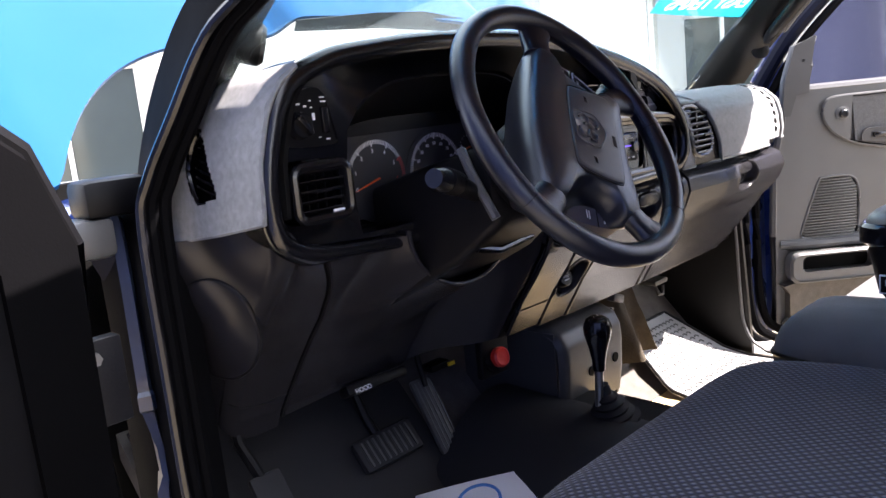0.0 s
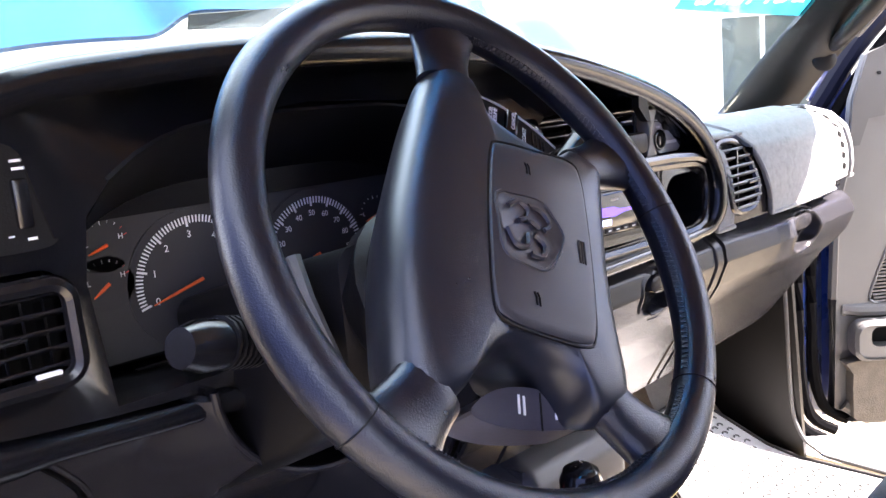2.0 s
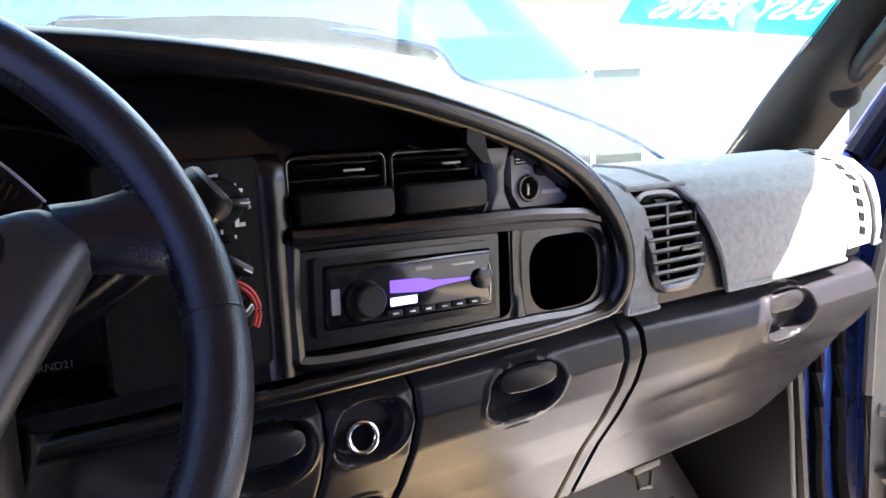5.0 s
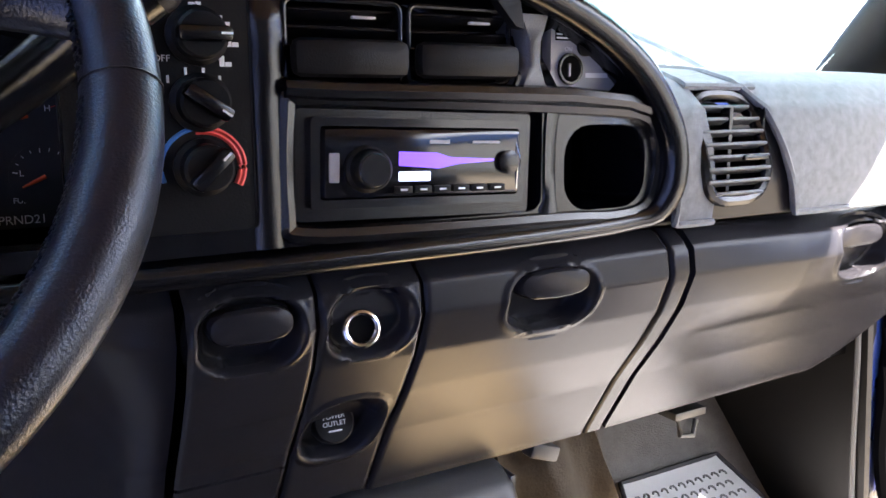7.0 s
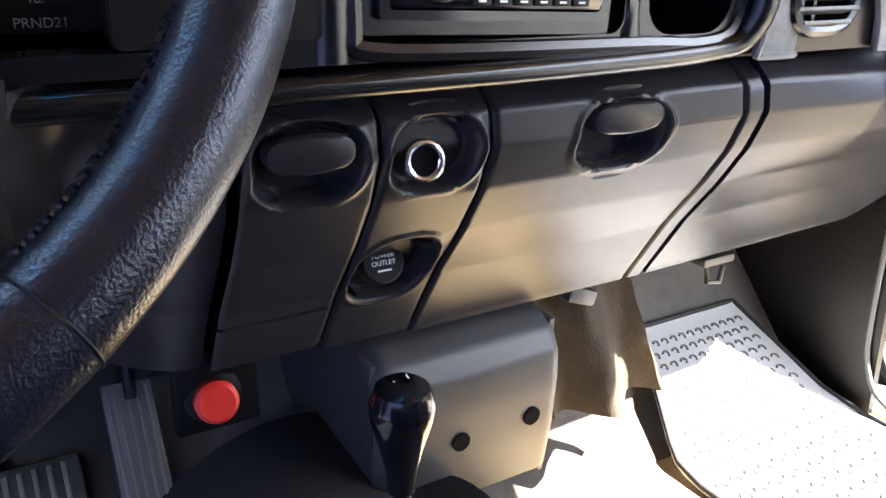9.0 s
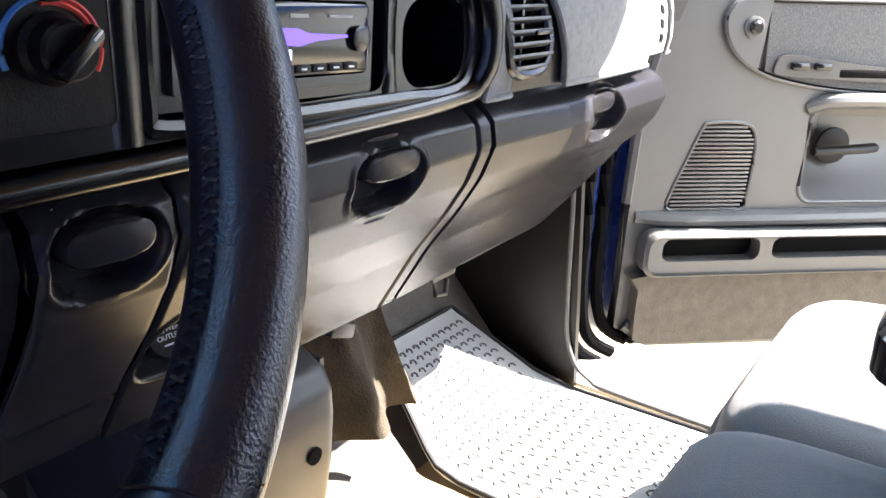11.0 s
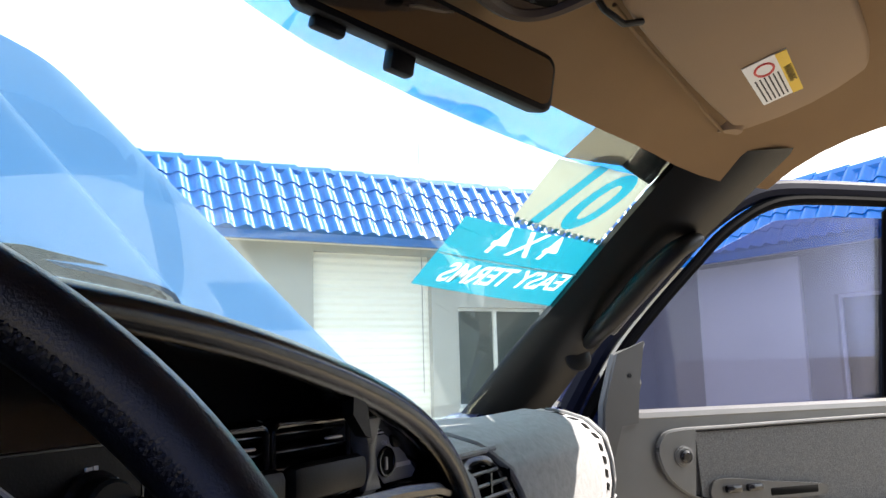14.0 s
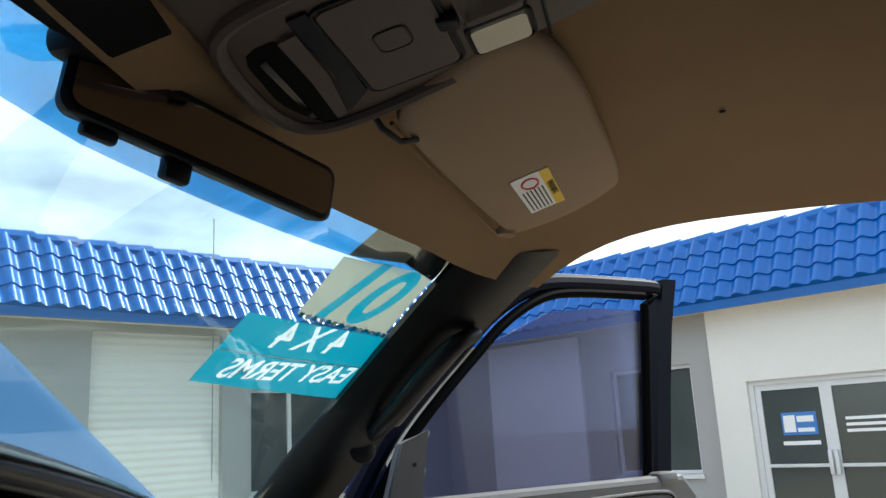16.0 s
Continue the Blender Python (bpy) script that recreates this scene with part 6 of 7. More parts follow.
def paper_pt(u, v, lift=0.0):
    return (1.03 + 0.14 * u - 0.36 * v, 1.225 - 0.18 * u - 0.36 * v, lerp(v, (0, 0.15, 0.5, 1), (0.815, 0.797, 0.790, 0.788)) + 0.05 * u * max(0.0, 1 - v / 0.4) + 0.002 * math.sin(7 * v + 4 * u) + lift)


part("sheet", sheet(paper_pt, 14, 20, 0.001, -1.0), M_PAPER, paper)
part("print_ring", tube([paper_pt(0.5 + 0.16 * math.cos(a), 0.09 + 0.06 * math.sin(a), 0.003) for a in [2 * math.pi * i / 28 for i in range(28)]], 0.003, 5, True), M_BLUEPRINT, paper)
for i in range(3):
    part("print_bar", tube([paper_pt(0.15, 0.25 + 0.1 * i, 0.003), paper_pt(0.5, 0.25 + 0.1 * i, 0.003), paper_pt(0.85, 0.25 + 0.1 * i, 0.003)], 0.004, 5), M_BLUEPRINT, paper)

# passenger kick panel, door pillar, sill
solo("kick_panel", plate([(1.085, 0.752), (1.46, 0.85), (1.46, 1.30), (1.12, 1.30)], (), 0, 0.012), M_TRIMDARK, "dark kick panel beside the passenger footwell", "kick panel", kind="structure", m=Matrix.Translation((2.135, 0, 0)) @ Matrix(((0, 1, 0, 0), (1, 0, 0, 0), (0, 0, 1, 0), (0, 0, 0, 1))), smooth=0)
solo("door_seal", tube(spline([(2.13, 1.135, 1.32), (2.132, 1.120, 1.10), (2.132, 1.112, 0.92), (2.130, 1.10, 0.84), (2.128, 1.06, 0.795), (2.128, 0.95, 0.782), (2.128, 0.3, 0.780)], 5), 0.0042, 8), M_DOOR, "pale rubber seal round the door opening", "seal", kind="structure")
solo("hinge_pillar", rbox((2.285, 1.235, 1.08), (0.26, 0.16, 0.76), 0.02), M_NAVY, "navy blue hinge pillar of the cab", "pillar", kind="structure")
for x, y in ((2.20, 1.152), (2.255, 1.150), (2.325, 1.152)):
    solo("pillar_seal", tube(spline([(x, y, 1.40), (x - 0.004, y - 0.004, 1.1), (x, y - 0.006, 0.90), (x + 0.02, y - 0.02, 0.80), (x + 0.05, y - 0.06, 0.765)], 4), 0.012, 8), M_SEALSHADE, "black rubber door seal", "seal", kind="structure")
solo("outer_pillar", tube(spline([(2.245, 1.23, 1.40), (2.225, 1.125, 1.53), (2.195, 1.0, 1.635), (2.172, 0.84, 1.765), (2.156, 0.70, 1.862), (2.160, 0.40, 1.905), (2.160, -0.6, 1.895)], 5), 0.016, 10), M_NAVY, "navy blue roof pillar outside the trim", "pillar", kind="structure")
handle = thing("grab_handle", "dark moulded grab handle on the windshield pillar", "grab handle", (2.10, 0.90, 1.62))
part("bar", tube(spline([(2.150, 1.035, 1.570), (2.112, 1.000, 1.590), (2.096, 0.965, 1.617), (2.082, 0.930, 1.648), (2.070, 0.896, 1.676), (2.076, 0.866, 1.700), (2.110, 0.845, 1.715)], 5), [0.008 + 0.009 * math.sin(math.pi * i / 30) ** 0.5 for i in range(31)], 12), M_TRIMDARK, handle)
part("recess", tube(spline([(2.150, 1.000, 1.595), (2.132, 0.960, 1.630), (2.118, 0.918, 1.665), (2.110, 0.880, 1.700)], 4), 0.016, 8), M_TRIM, handle)
solo("pillar_speaker", lathe([(0.022, 0), (0.021, 0.004), (0.017, 0.006), (0.006, 0.007)], aim((2.168, 1.058, 1.550), (-0.75, -0.6, 0.1))), M_TRIMDARK, "round dark tweeter cover on the pillar", "speaker", group="pillar speakers")
solo("pillar_speaker", lathe([(0.027, -0.01), (0.027, 0.018), (0.022, 0.024), (0.008, 0.025)], aim((0.722, 1.095, 1.603), (0.80, -0.45, -0.25))), M_TRIMDARK, "round dark tweeter cover on the pillar", "speaker")


# ================= seats =================
def cushion(name, x0, x1, y0, y1, z0, z1, material, parent, label="", r=0.07, dome=0.02):
    """A padded block: superellipse sides with a crowned top."""
    cx, cy = (x0 + x1) / 2, (y0 + y1) / 2
    rings = []
    for k in range(9):
        t = k / 8
        a = t * math.pi / 2
        off = r * (1 - math.cos(a)) if t > 0 else 0
        z = z0 + (z1 - z0 - r) * min(1, t * 4) if t < 0.25 else z1 - r + r * math.sin((t - 0.25) / 0.75 * math.pi / 2)
        sh = 0 if t < 0.25 else r * (1 - math.cos((t - 0.25) / 0.75 * math.pi / 2))
        rings.append([(p[0], p[1], z) for p in oval(cx, cy, (x1 - x0) / 2 - sh, (y1 - y0) / 2 - sh, 48, 7)])
    last = rings[-1]
    for k in (0.8, 0.55, 0.3, 0.08):
        rings.append([(cx + (p[0] - cx) * k, cy + (p[1] - cy) * k, z1 + dome * (1 - k * k)) for p in last])
    return part(name, loft(rings), material, parent, label, smooth=70)


SEATS = (("bench_seat", 0.68, 1.400, "driver bench seat in dark blue woven cloth", M_SEAT, 0.778, 1.072, 0.075), ("bench_seat", 1.408, 1.635, "middle bench seat in plain slate cloth", M_SEATPLAIN, 0.750, 1.112, 0.075), ("bench_seat", 1.642, 2.12, "passenger bench seat in slate cloth lit by the sun", M_SEATPLAIN, 0.758, 1.068, 0.06))
for nm, x0, x1, lab, mt, yf, zt, rr in SEATS:
    seat = thing(nm, lab, "seat", ((x0 + x1) / 2, 0.2, 0.76), group="front bench")
    cushion("cushion", x0, x1, -0.25, yf, 0.86, zt, mt, seat, r=min(rr, (x1 - x0) * 0.45), dome=0.012)
    part("base", box_bm(x0 + 0.03, x1 - 0.03, -0.2, yf - 0.08, 0.762, 0.87, 0.02), M_TRIMDARK, seat)
    back = [[(p[0], -0.16 - 0.20 * t + p[1] * 1.0, 1.0 + 0.62 * t) for p in oval((x0 + x1) / 2, 0, (x1 - x0) / 2 - 0.03 * t, 0.085 - 0.03 * t, 32, 5)] for t in (0, 0.2, 0.5, 0.8, 0.95, 1.0)]
    part("backrest", loft(back), mt, seat, smooth=70)
    part("piping", tube([(p[0], p[1], zt - rr) for p in oval((x0 + x1) / 2, (-0.25 + yf) / 2, (x1 - x0) / 2 + 0.001, (yf + 0.25) / 2 + 0.001, 60, 7)], 0.004, 6, True), M_TRIMDARK, seat)

con = thing("armrest_console", "dark fold-down armrest with pale grey lid", "armrest", (1.57, 0.3, 1.08))
part("body", loft([[(p[0], p[1], z) for p in rrect(1.455 + d, 0.02, 1.72 - d, yf, 0.035)] for z, yf, d in ((1.06, 0.51, 0.03), (1.10, 0.56, 0.012), (1.15, 0.594, 0.003), (1.215, 0.608, 0.0), (1.222, 0.606, 0.002))]), M_TRIMDARK, con, smooth=50)
part("lid_edge", loft([[(p[0], p[1], z) for p in rrect(1.448 + d, 0.01, 1.727 - d, 0.620 - d, 0.04)] for z, d in ((1.222, 0.006), (1.228, 0.0), (1.252, 0.0), (1.258, 0.004))]), M_GLOSSBLACK, con)
part("lid", loft([[(p[0], p[1], z) for p in rrect(1.452 + d, 0.015, 1.723 - d, 0.613 - d, 0.04)] for z, d in ((1.256, 0.0), (1.266, 0.003), (1.274, 0.012), (1.278, 0.03), (1.279, 0.08))]), M_DOOR, con, "pale grey armrest lid", smooth=60)
part("latch", rbox((1.447, 0.53, 1.238), (0.008, 0.07, 0.02), 0.003), M_BLACK, con)
for i, y in enumerate((0.562, 0.517)):
    lab = part("label_plate", rbox((1.4525, y, 1.166), (0.003, 0.041, 0.030), 0.0005), Wm, con, "small pictogram label")
    part("pictogram", rbox((1.4507, y, 1.166), (0.0012, 0.036, 0.025), 0.0003), M_BLACK if i == 0 else M_REDPRINT, lab)
    part("pictogram", rbox((1.4499, y - 0.003, 1.162), (0.001, 0.022, 0.006), 0.0003, Matrix.Rotation(radians(18), 4, "X")), Wm, lab)
    part("pictogram", rbox((1.4499, y + 0.008, 1.169), (0.001, 0.007, 0.009), 0.0003), Wm, lab)

# ================= passenger door, standing open =================
R2 = math.sqrt(0.5)
FD = Matrix(((R2, R2, 0, 2.42), (-R2, R2, 0, 1.05), (0, 0, 1, 0), (0, 0, 0, 1)))
pd = thing("passenger_door", "open navy truck door with grey inner panel", "door", FD @ Vector((0.3, 0.05, 0.75)))
PANEL = [(-.088, .775), (-.075, .765), (.72, .765), (.735, .78), (.735, 1.40), (.705, 1.436), (.014, 1.436), (.020, 1.50), (.034, 1.568), (-.018, 1.548), (-.045, 1.46), (-.052, 1.36), (-.078, 1.24), (-.085, 1.04)]
GRILLE = spline([(.052, 1.194), (.126, 1.192), (.148, 1.16), (.150, 1.10), (.146, 1.05), (.135, 1.028), (.032, 1.022), (-.008, 1.030), (-.012, 1.05), (.020, 1.14), (.038, 1.185)], 4, True)
RECESS = rrect(.256, 1.046, .700, 1.224, .030)
part("inner_panel", plate(PANEL, [GRILLE, RECESS], 0.0, 0.03), M_DOOR, pd, "moulded grey plastic inner panel", m=FD)
part("edge_round", tube([FD @ Vector((p[0], 0.012, p[1])) for p in PANEL], 0.013, 8, True), M_DOOR, pd)
part("grille_back", plate(GRILLE, (), 0.022, 0.026), M_VOID, pd, m=FD)
part("grille_rim", tube([FD @ Vector((p[0], 0.0, p[1])) for p in GRILLE], 0.0035, 6, True), M_DOOR, pd)
for i in range(21):
    z = 1.030 + 0.0078 * i
    xl = lerp(z, (1.022, 1.03, 1.05, 1.14, 1.185, 1.195), (0.03, -.006, -.012, .020, .038, .05)) + .003
    xr = lerp(z, (1.022, 1.028, 1.05, 1.16, 1.19), (.12, .135, .146, .148, .128)) - .003
    part("grille_slat", rbox(((xl + xr) / 2, 0.004, z), (xr - xl, 0.010, 0.0046), 0.0012), M_DOOR, pd, m=FD)
part("recess", loft([[(p[0], y, p[1] + dz) for p in rrect(.256 + d, 1.046 + d, .700 - d, 1.224 - d, max(.010, .030 - d * .4))] for y, d, dz in ((0.002, -0.001, 0.0), (0.016, 0.004, 0.003), (0.045, 0.016, 0.013), (0.072, 0.034, 0.028), (0.080, 0.054, 0.036), (0.081, 0.070, 0.038))], caps=False), M_DOOR, pd, "hollow round the release lever", m=FD, smooth=60)
part("recess_back", plate(rrect(.324, 1.150, .632, 1.196, .008), (), 0.080, 0.083), M_DOOR, pd, m=FD)
part("recess_rim", tube([FD @ Vector((p[0], 0.001, p[1])) for p in rrect(.252, 1.042, .704, 1.228, .032)], 0.0045, 8, True), M_DOOR, pd)
part("armrest_lip", tube(spline([FD @ Vector(q) for q in ((.245, .006, 1.222), (.275, -.010, 1.236), (.34, -.016, 1.240), (.52, -.016, 1.240), (.68, -.010, 1.238), (.72, .004, 1.23))], 4), .016, 10, flat=0.9), M_DOOR, pd, "rounded lip over the hollow")
part("lower_swell", tube(spline([FD @ Vector(q) for q in ((-.07, .012, 1.016), (.0, .002, 1.012), (.20, -.006, 1.014), (.50, -.008, 1.018), (.72, .002, 1.022))], 4), .020, 10, flat=0.8), M_DOOR, pd, "moulded swell above the pocket")
dh = part("door_handle", tube([FD @ Vector(q) for q in ((.405, .012, 1.146), (.37, -.004, 1.147), (.32, -.008, 1.145), (.265, -.006, 1.142))], [.012, .012, .011, .010], 10, flat=0.8), M_TRIMDARK, pd, "grey inside release lever")
part("handle_cup", lathe([(.036, 0), (.036, .006), (.030, .008)], FD @ aim((.350, .062, 1.140), (0, -1, 0))), M_BLACK, dh)
INSERT = spline([(.050, 1.365), (.056, 1.395), (.085, 1.410), (.20, 1.412), (.45, 1.416), (.62, 1.416), (.665, 1.400), (.68, 1.34), (.66, 1.262), (.55, 1.250), (.33, 1.254), (.20, 1.268), (.12, 1.290), (.070, 1.325)], 4, True)
part("insert_rim", tube([FD @ Vector((p[0], -0.006, p[1])) for p in INSERT], 0.0045, 8, True), M_DOOR, pd)
part("insert_groove", tube([FD @ Vector((.36 + (p[0] - .36) * .988, -0.0095, 1.335 + (p[1] - 1.335) * .955)) for p in INSERT], 0.0018, 6, True), M_SEALSHADE, pd, "dark seam round the insert")
part("cloth_insert", plate([p for p in INSERT if p.x >= .128] , (), -0.008, 0.0), M_DOORCLOTH, pd, "speckled cloth insert", m=FD)
part("lock_plate", plate([p for p in INSERT if p.x < .134], (), -0.012, 0.0), M_DOOR, pd, m=FD)
lk = part("lock_knob", lathe([(.019, 0), (.019, .003), (.015, .004), (.015, .006)], FD @ aim((.099, -.012, 1.364), (0, -1, 0))), M_DOOR, pd, "round lock button")
part("lock_button", lathe([(.0115, 0), (.0115, .008), (.008, .011)], FD @ aim((.099, -.016, 1.364), (0, -1, 0))), M_BEZEL, lk)
sw = part("switch_plate", plate(spline([(.150, 1.29), (.16, 1.315), (.20, 1.318), (.28, 1.308), (.40, 1.296), (.412, 1.285), (.39, 1.274), (.25, 1.278), (.17, 1.282)], 4, True), (), -.016, -.006), M_TRIM, pd, "window switch plate", m=FD)
for x in (.196, .242):
    part("window_switch", rbox((x, -.020, 1.300), (.034, .012, .014), .004), M_GLOSSBLACK, sw, m=FD)
part("pull_slot", rbox((.335, -.014, 1.288), (.11, .008, .016), .004), M_VOID, sw, m=FD)
POCKET = rrect(-.065, .911, .715, .998, .030)
part("pocket_ledge", plate(POCKET, [rrect(-.030, .942, .166, .986, .016), rrect(.192, .944, .69, .986, .016)], -.045, -.010), M_DOOR, pd, "map pocket ledge", m=FD)
part("pocket_front", loft([[(p[0], y, p[1]) for p in rrect(-.065 + d, .911 + d, .715 - d, .998 - d, .026)] for y, d in ((-.044, .0), (-.052, .006))], caps=False), M_DOOR, pd, m=FD)
part("pocket_back", plate(rrect(-.04, .936, .70, .992, .014), (), -.012, -.008), M_VOID, pd, m=FD)
part("carpet_strip", plate(spline([(-.062, .80), (-.055, .775), (0, .770), (.70, .770), (.71, .80), (.70, .911), (.3, .912), (-.05, .910), (-.062, .88)], 3, True), (), -.034, .0), M_DOORCARPET, pd, "grey carpet on the lower door", m=FD)
part("lower_moulding", tube([FD @ Vector(q) for q in ((-.07, -.004, .80), (-.03, -.016, .772), (.3, -.018, .768), (.72, -.016, .768))], .014, 8), M_DOOR, pd)
part("shell", plate([(-.10, .74), (.77, .74), (.76, 1.44), (.0, 1.44), (-.02, 1.55), (-.08, 1.50), (-.10, 1.2)], (), 0.086, 0.13), M_NAVY, pd, "navy outer shell", m=FD, smooth=0)
FRAME = [(-.10, 1.45), (-.018, 1.572), (.07, 1.665), (.162, 1.751), (.225, 1.808), (.287, 1.850), (.345, 1.878), (.402, 1.892), (.50, 1.897), (.70, 1.897), (.745, 1.894)]
part("window_frame", tube([FD @ Vector((p.x, .06, p.y)) for p in spline(FRAME, 4)], .021, 10), M_FRAME, pd, "glossy black window frame")
part("frame_edge", tube([FD @ Vector((p.x - .012, .066, p.y + .018)) for p in spline(FRAME, 4)], .007, 8), M_NAVY, pd, "navy painted outer edge")
part("window_frame_rear", loft([[(x + dx, .06 + dyy, z) for dx, dyy in ((-.016, -.02), (.028, -.02), (.028, .03), (-.016, .03))] for x, z in ((.675, 1.40), (.71, 1.63), (.742, 1.80), (.775, 1.918))]), M_FRAME, pd, m=FD)
part("frame_seal", tube([FD @ Vector((p.x + .028, .048, p.y - .022)) for p in spline(FRAME[:-1], 4)] + [FD @ Vector(q) for q in ((.690, .045, 1.85), (.672, .045, 1.70), (.640, .045, 1.44))], .012, 8), M_SEALSHADE, pd, "black rubber glass seal")
gl = part("window_glass", plate([(.0, 1.42), (.014, 1.56), (.088, 1.636), (.235, 1.755), (.396, 1.826), (.53, 1.838), (.692, 1.838), (.645, 1.42)], (), .050, .055), M_DOORGLASS, pd, "tinted door glass", m=FD, smooth=0)
gl.visible_shadow = False
part("belt_seal", tube([FD @ Vector((.0, .028, 1.440)), FD @ Vector((.70, .028, 1.440))], .010, 8), M_DOOR, pd)
part("corner_latch", rbox((.66, .02, 1.440), (.06, .05, .035), .012), M_DOOR, pd, m=FD)
part("sail_cover", plate([(.012, 1.428), (.019, 1.50), (.033, 1.578), (-.024, 1.556), (-.054, 1.46), (-.060, 1.37), (-.040, 1.37), (-.022, 1.424)], (), -.008, -.002), M_TRIM, pd, "dark cover in the corner of the window", m=FD)
part("sail_screw", lathe([(.004, 0), (.004, .002)], FD @ aim((-.002, -.008, 1.515), (0, -1, 0))), M_BLACK, pd)

# ================= driver door, standing open =================
SD = radians(70)
DL = Matrix(((-math.sin(SD), -math.cos(SD), 0, 0.44), (-math.cos(SD), math.sin(SD), 0, 1.04), (0, 0, 1, 0), (0, 0, 0, 1)))
dd = thing("driver_door", "open navy driver door with dark inner panel", "door", DL @ Vector((0.4, 0, 0.75)))
# Panel, edge and shell hold the door's shade in their near-black colours.
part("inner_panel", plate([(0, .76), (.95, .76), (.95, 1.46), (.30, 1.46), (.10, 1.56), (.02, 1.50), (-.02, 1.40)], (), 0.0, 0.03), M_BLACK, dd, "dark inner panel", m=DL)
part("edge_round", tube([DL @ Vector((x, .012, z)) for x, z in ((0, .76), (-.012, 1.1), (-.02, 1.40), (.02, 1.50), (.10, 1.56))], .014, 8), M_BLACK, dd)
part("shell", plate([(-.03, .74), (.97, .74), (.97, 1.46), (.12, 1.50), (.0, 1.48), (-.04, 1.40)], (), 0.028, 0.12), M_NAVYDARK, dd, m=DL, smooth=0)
part("painted_edge", plate([(.0, .77), (-.014, 1.40), (.022, 1.488), (.10, 1.546), (.30, 1.452), (.30, 1.40), (.12, 1.455), (.075, 1.39), (.07, .77)], (), -.006, .001), M_SEALSHADE, dd, "navy door edge, blackened for shade", m=DL)
part("pocket", rbox((.40, -.04, .90), (.70, .07, .12), .03), M_TRIMDARK, dd, m=DL)
part("armrest", rbox((.45, -.05, 1.22), (.55, .09, .09), .035), M_TRIMDARK, dd, m=DL)
solo("hinge_pillar", rbox((0.622, 1.262, 1.06), (0.06, 0.18, 0.70), 0.015), M_SEALSHADE, "dark hinge pillar of the cab", "pillar", kind="structure")
solo("pillar_edge", loft([[(x0 + dx, y0 + dyy, z) for dx, dyy in ((0, 0), (w * 0.5, -0.006), (w, 0.004), (w * 0.6, 0.03))] for x0, y0, w, z in ((0.578, 1.235, 0.010, 1.405), (0.574, 1.235, 0.022, 1.395), (0.574, 1.235, 0.024, 1.30), (0.572, 1.235, 0.026, 1.165), (0.568, 1.230, 0.032, 1.160), (0.568, 1.230, 0.032, 1.140), (0.573, 1.235, 0.026, 1.135), (0.585, 1.235, 0.014, 1.08), (0.586, 1.235, 0.014, 1.04), (0.575, 1.235, 0.026, 1.02), (0.570, 1.235, 0.030, 0.80))]), mat("slate_blue_paint", (0.020, 0.036, 0.085), 0.35, vary=0.1, coat=0.4), "slate blue painted edge of the door pillar", "pillar", kind="structure")
for d, r in ((0.026, 0.009), (0.010, 0.0085), (-0.004, 0.0065)):
    path = [(0.690 + d, 0.86, 1.752), (0.660 + d, 0.965, 1.655), (0.632 + d, 1.025, 1.605), (0.602 + d, 1.075, 1.520), (0.580 + d, 1.115, 1.450), (0.571 + d, 1.130, 1.395), (0.570 + d, 1.130, 1.20), (0.570 + d, 1.125, 1.0), (0.578 + d, 1.10, 0.86), (0.59 + d, 1.03, 0.80), (0.60 + d, 0.3, 0.79)]
    solo("door_seal", tube(spline(path, 5), r, 8, up=(1, 0, 0)), M_BEZEL if d < 0 else M_SEALSHADE, "black rubber seal round the door opening", "seal", group="driver door seals", kind="structure")
M_GREASE = mat("greasy_dark_steel", (0.012, 0.012, 0.015), 0.35, metal=0.2, grain=0.3, vary=0.4)
for z in (0.95, 1.24):
    hg = thing("door_hinge", "dark greasy steel door hinge with check link", "hinge", (0.44, 1.06, z - 0.05))
    part("leaf", rbox((0.47, 1.09, z), (0.06, 0.02, 0.10), 0.004), M_GREASE, hg)
    part("pin", tube([(0.44, 1.065, z - 0.05), (0.44, 1.065, z + 0.05)], 0.011, 10), M_GREASE, hg)
    part("leaf", rbox((0.425, 1.085, z), (0.05, 0.014, 0.085), 0.004), M_GREASE, hg)
    part("bolt", lathe([(0.008, 0), (0.008, 0.006)], aim((0.465, 1.078, z + 0.03), (0, -1, 0)), 6), M_STEEL, hg)
solo("fender_corner", rbox((0.543, 1.225, 1.382), (0.050, 0.05, 0.052), 0.010), M_DOOR, "pale grey corner block at the fender", "trim")
solo("fender_corner", rbox((0.575, 1.225, 1.430), (0.085, 0.06, 0.048), 0.010), M_BLACK, "dark rubber corner cap under the pillar", "trim")

# ================= overhead =================
mir = thing("rear_view_mirror", "dark-framed rear view mirror hanging at the windshield", "mirror", (1.33, 0.87, 1.81))
MM = aim((1.4165, 0.8923, 1.7871), (-0.359, -0.928, -0.100), (0.930, -0.345, -0.127))
mo = rrect(-.1235, -.0245, .1235, .0245, .011, 6)
part("housing", loft([[(x * k, z * k, h) for x, z in mo] for k, h in ((0.80, -.017), (0.97, -.009), (1.0, .0), (1.0, .004), (.97, .006))]), M_BLACK, mir, "black housing", m=MM)
part("mirror_glass", loft([[(x * .955, z * .79, h) for x, z in mo] for h in (.0062, .0072)]), M_MIRROR, mir, m=MM)
part("tab", rbox((-.026, -.030, -.006), (.022, .018, .012), .003), M_BLACK, mir, m=MM)
part("tab", rbox((-.088, -.027, -.006), (.026, .010, .010), .003), M_BLACK, mir, m=MM)
part("stem", tube([MM @ Vector((-0.05, .012, -.012)), (1.335, 0.925, 1.812), (1.320, 0.935, 1.822)], .010, 8), M_BLACK, mir)
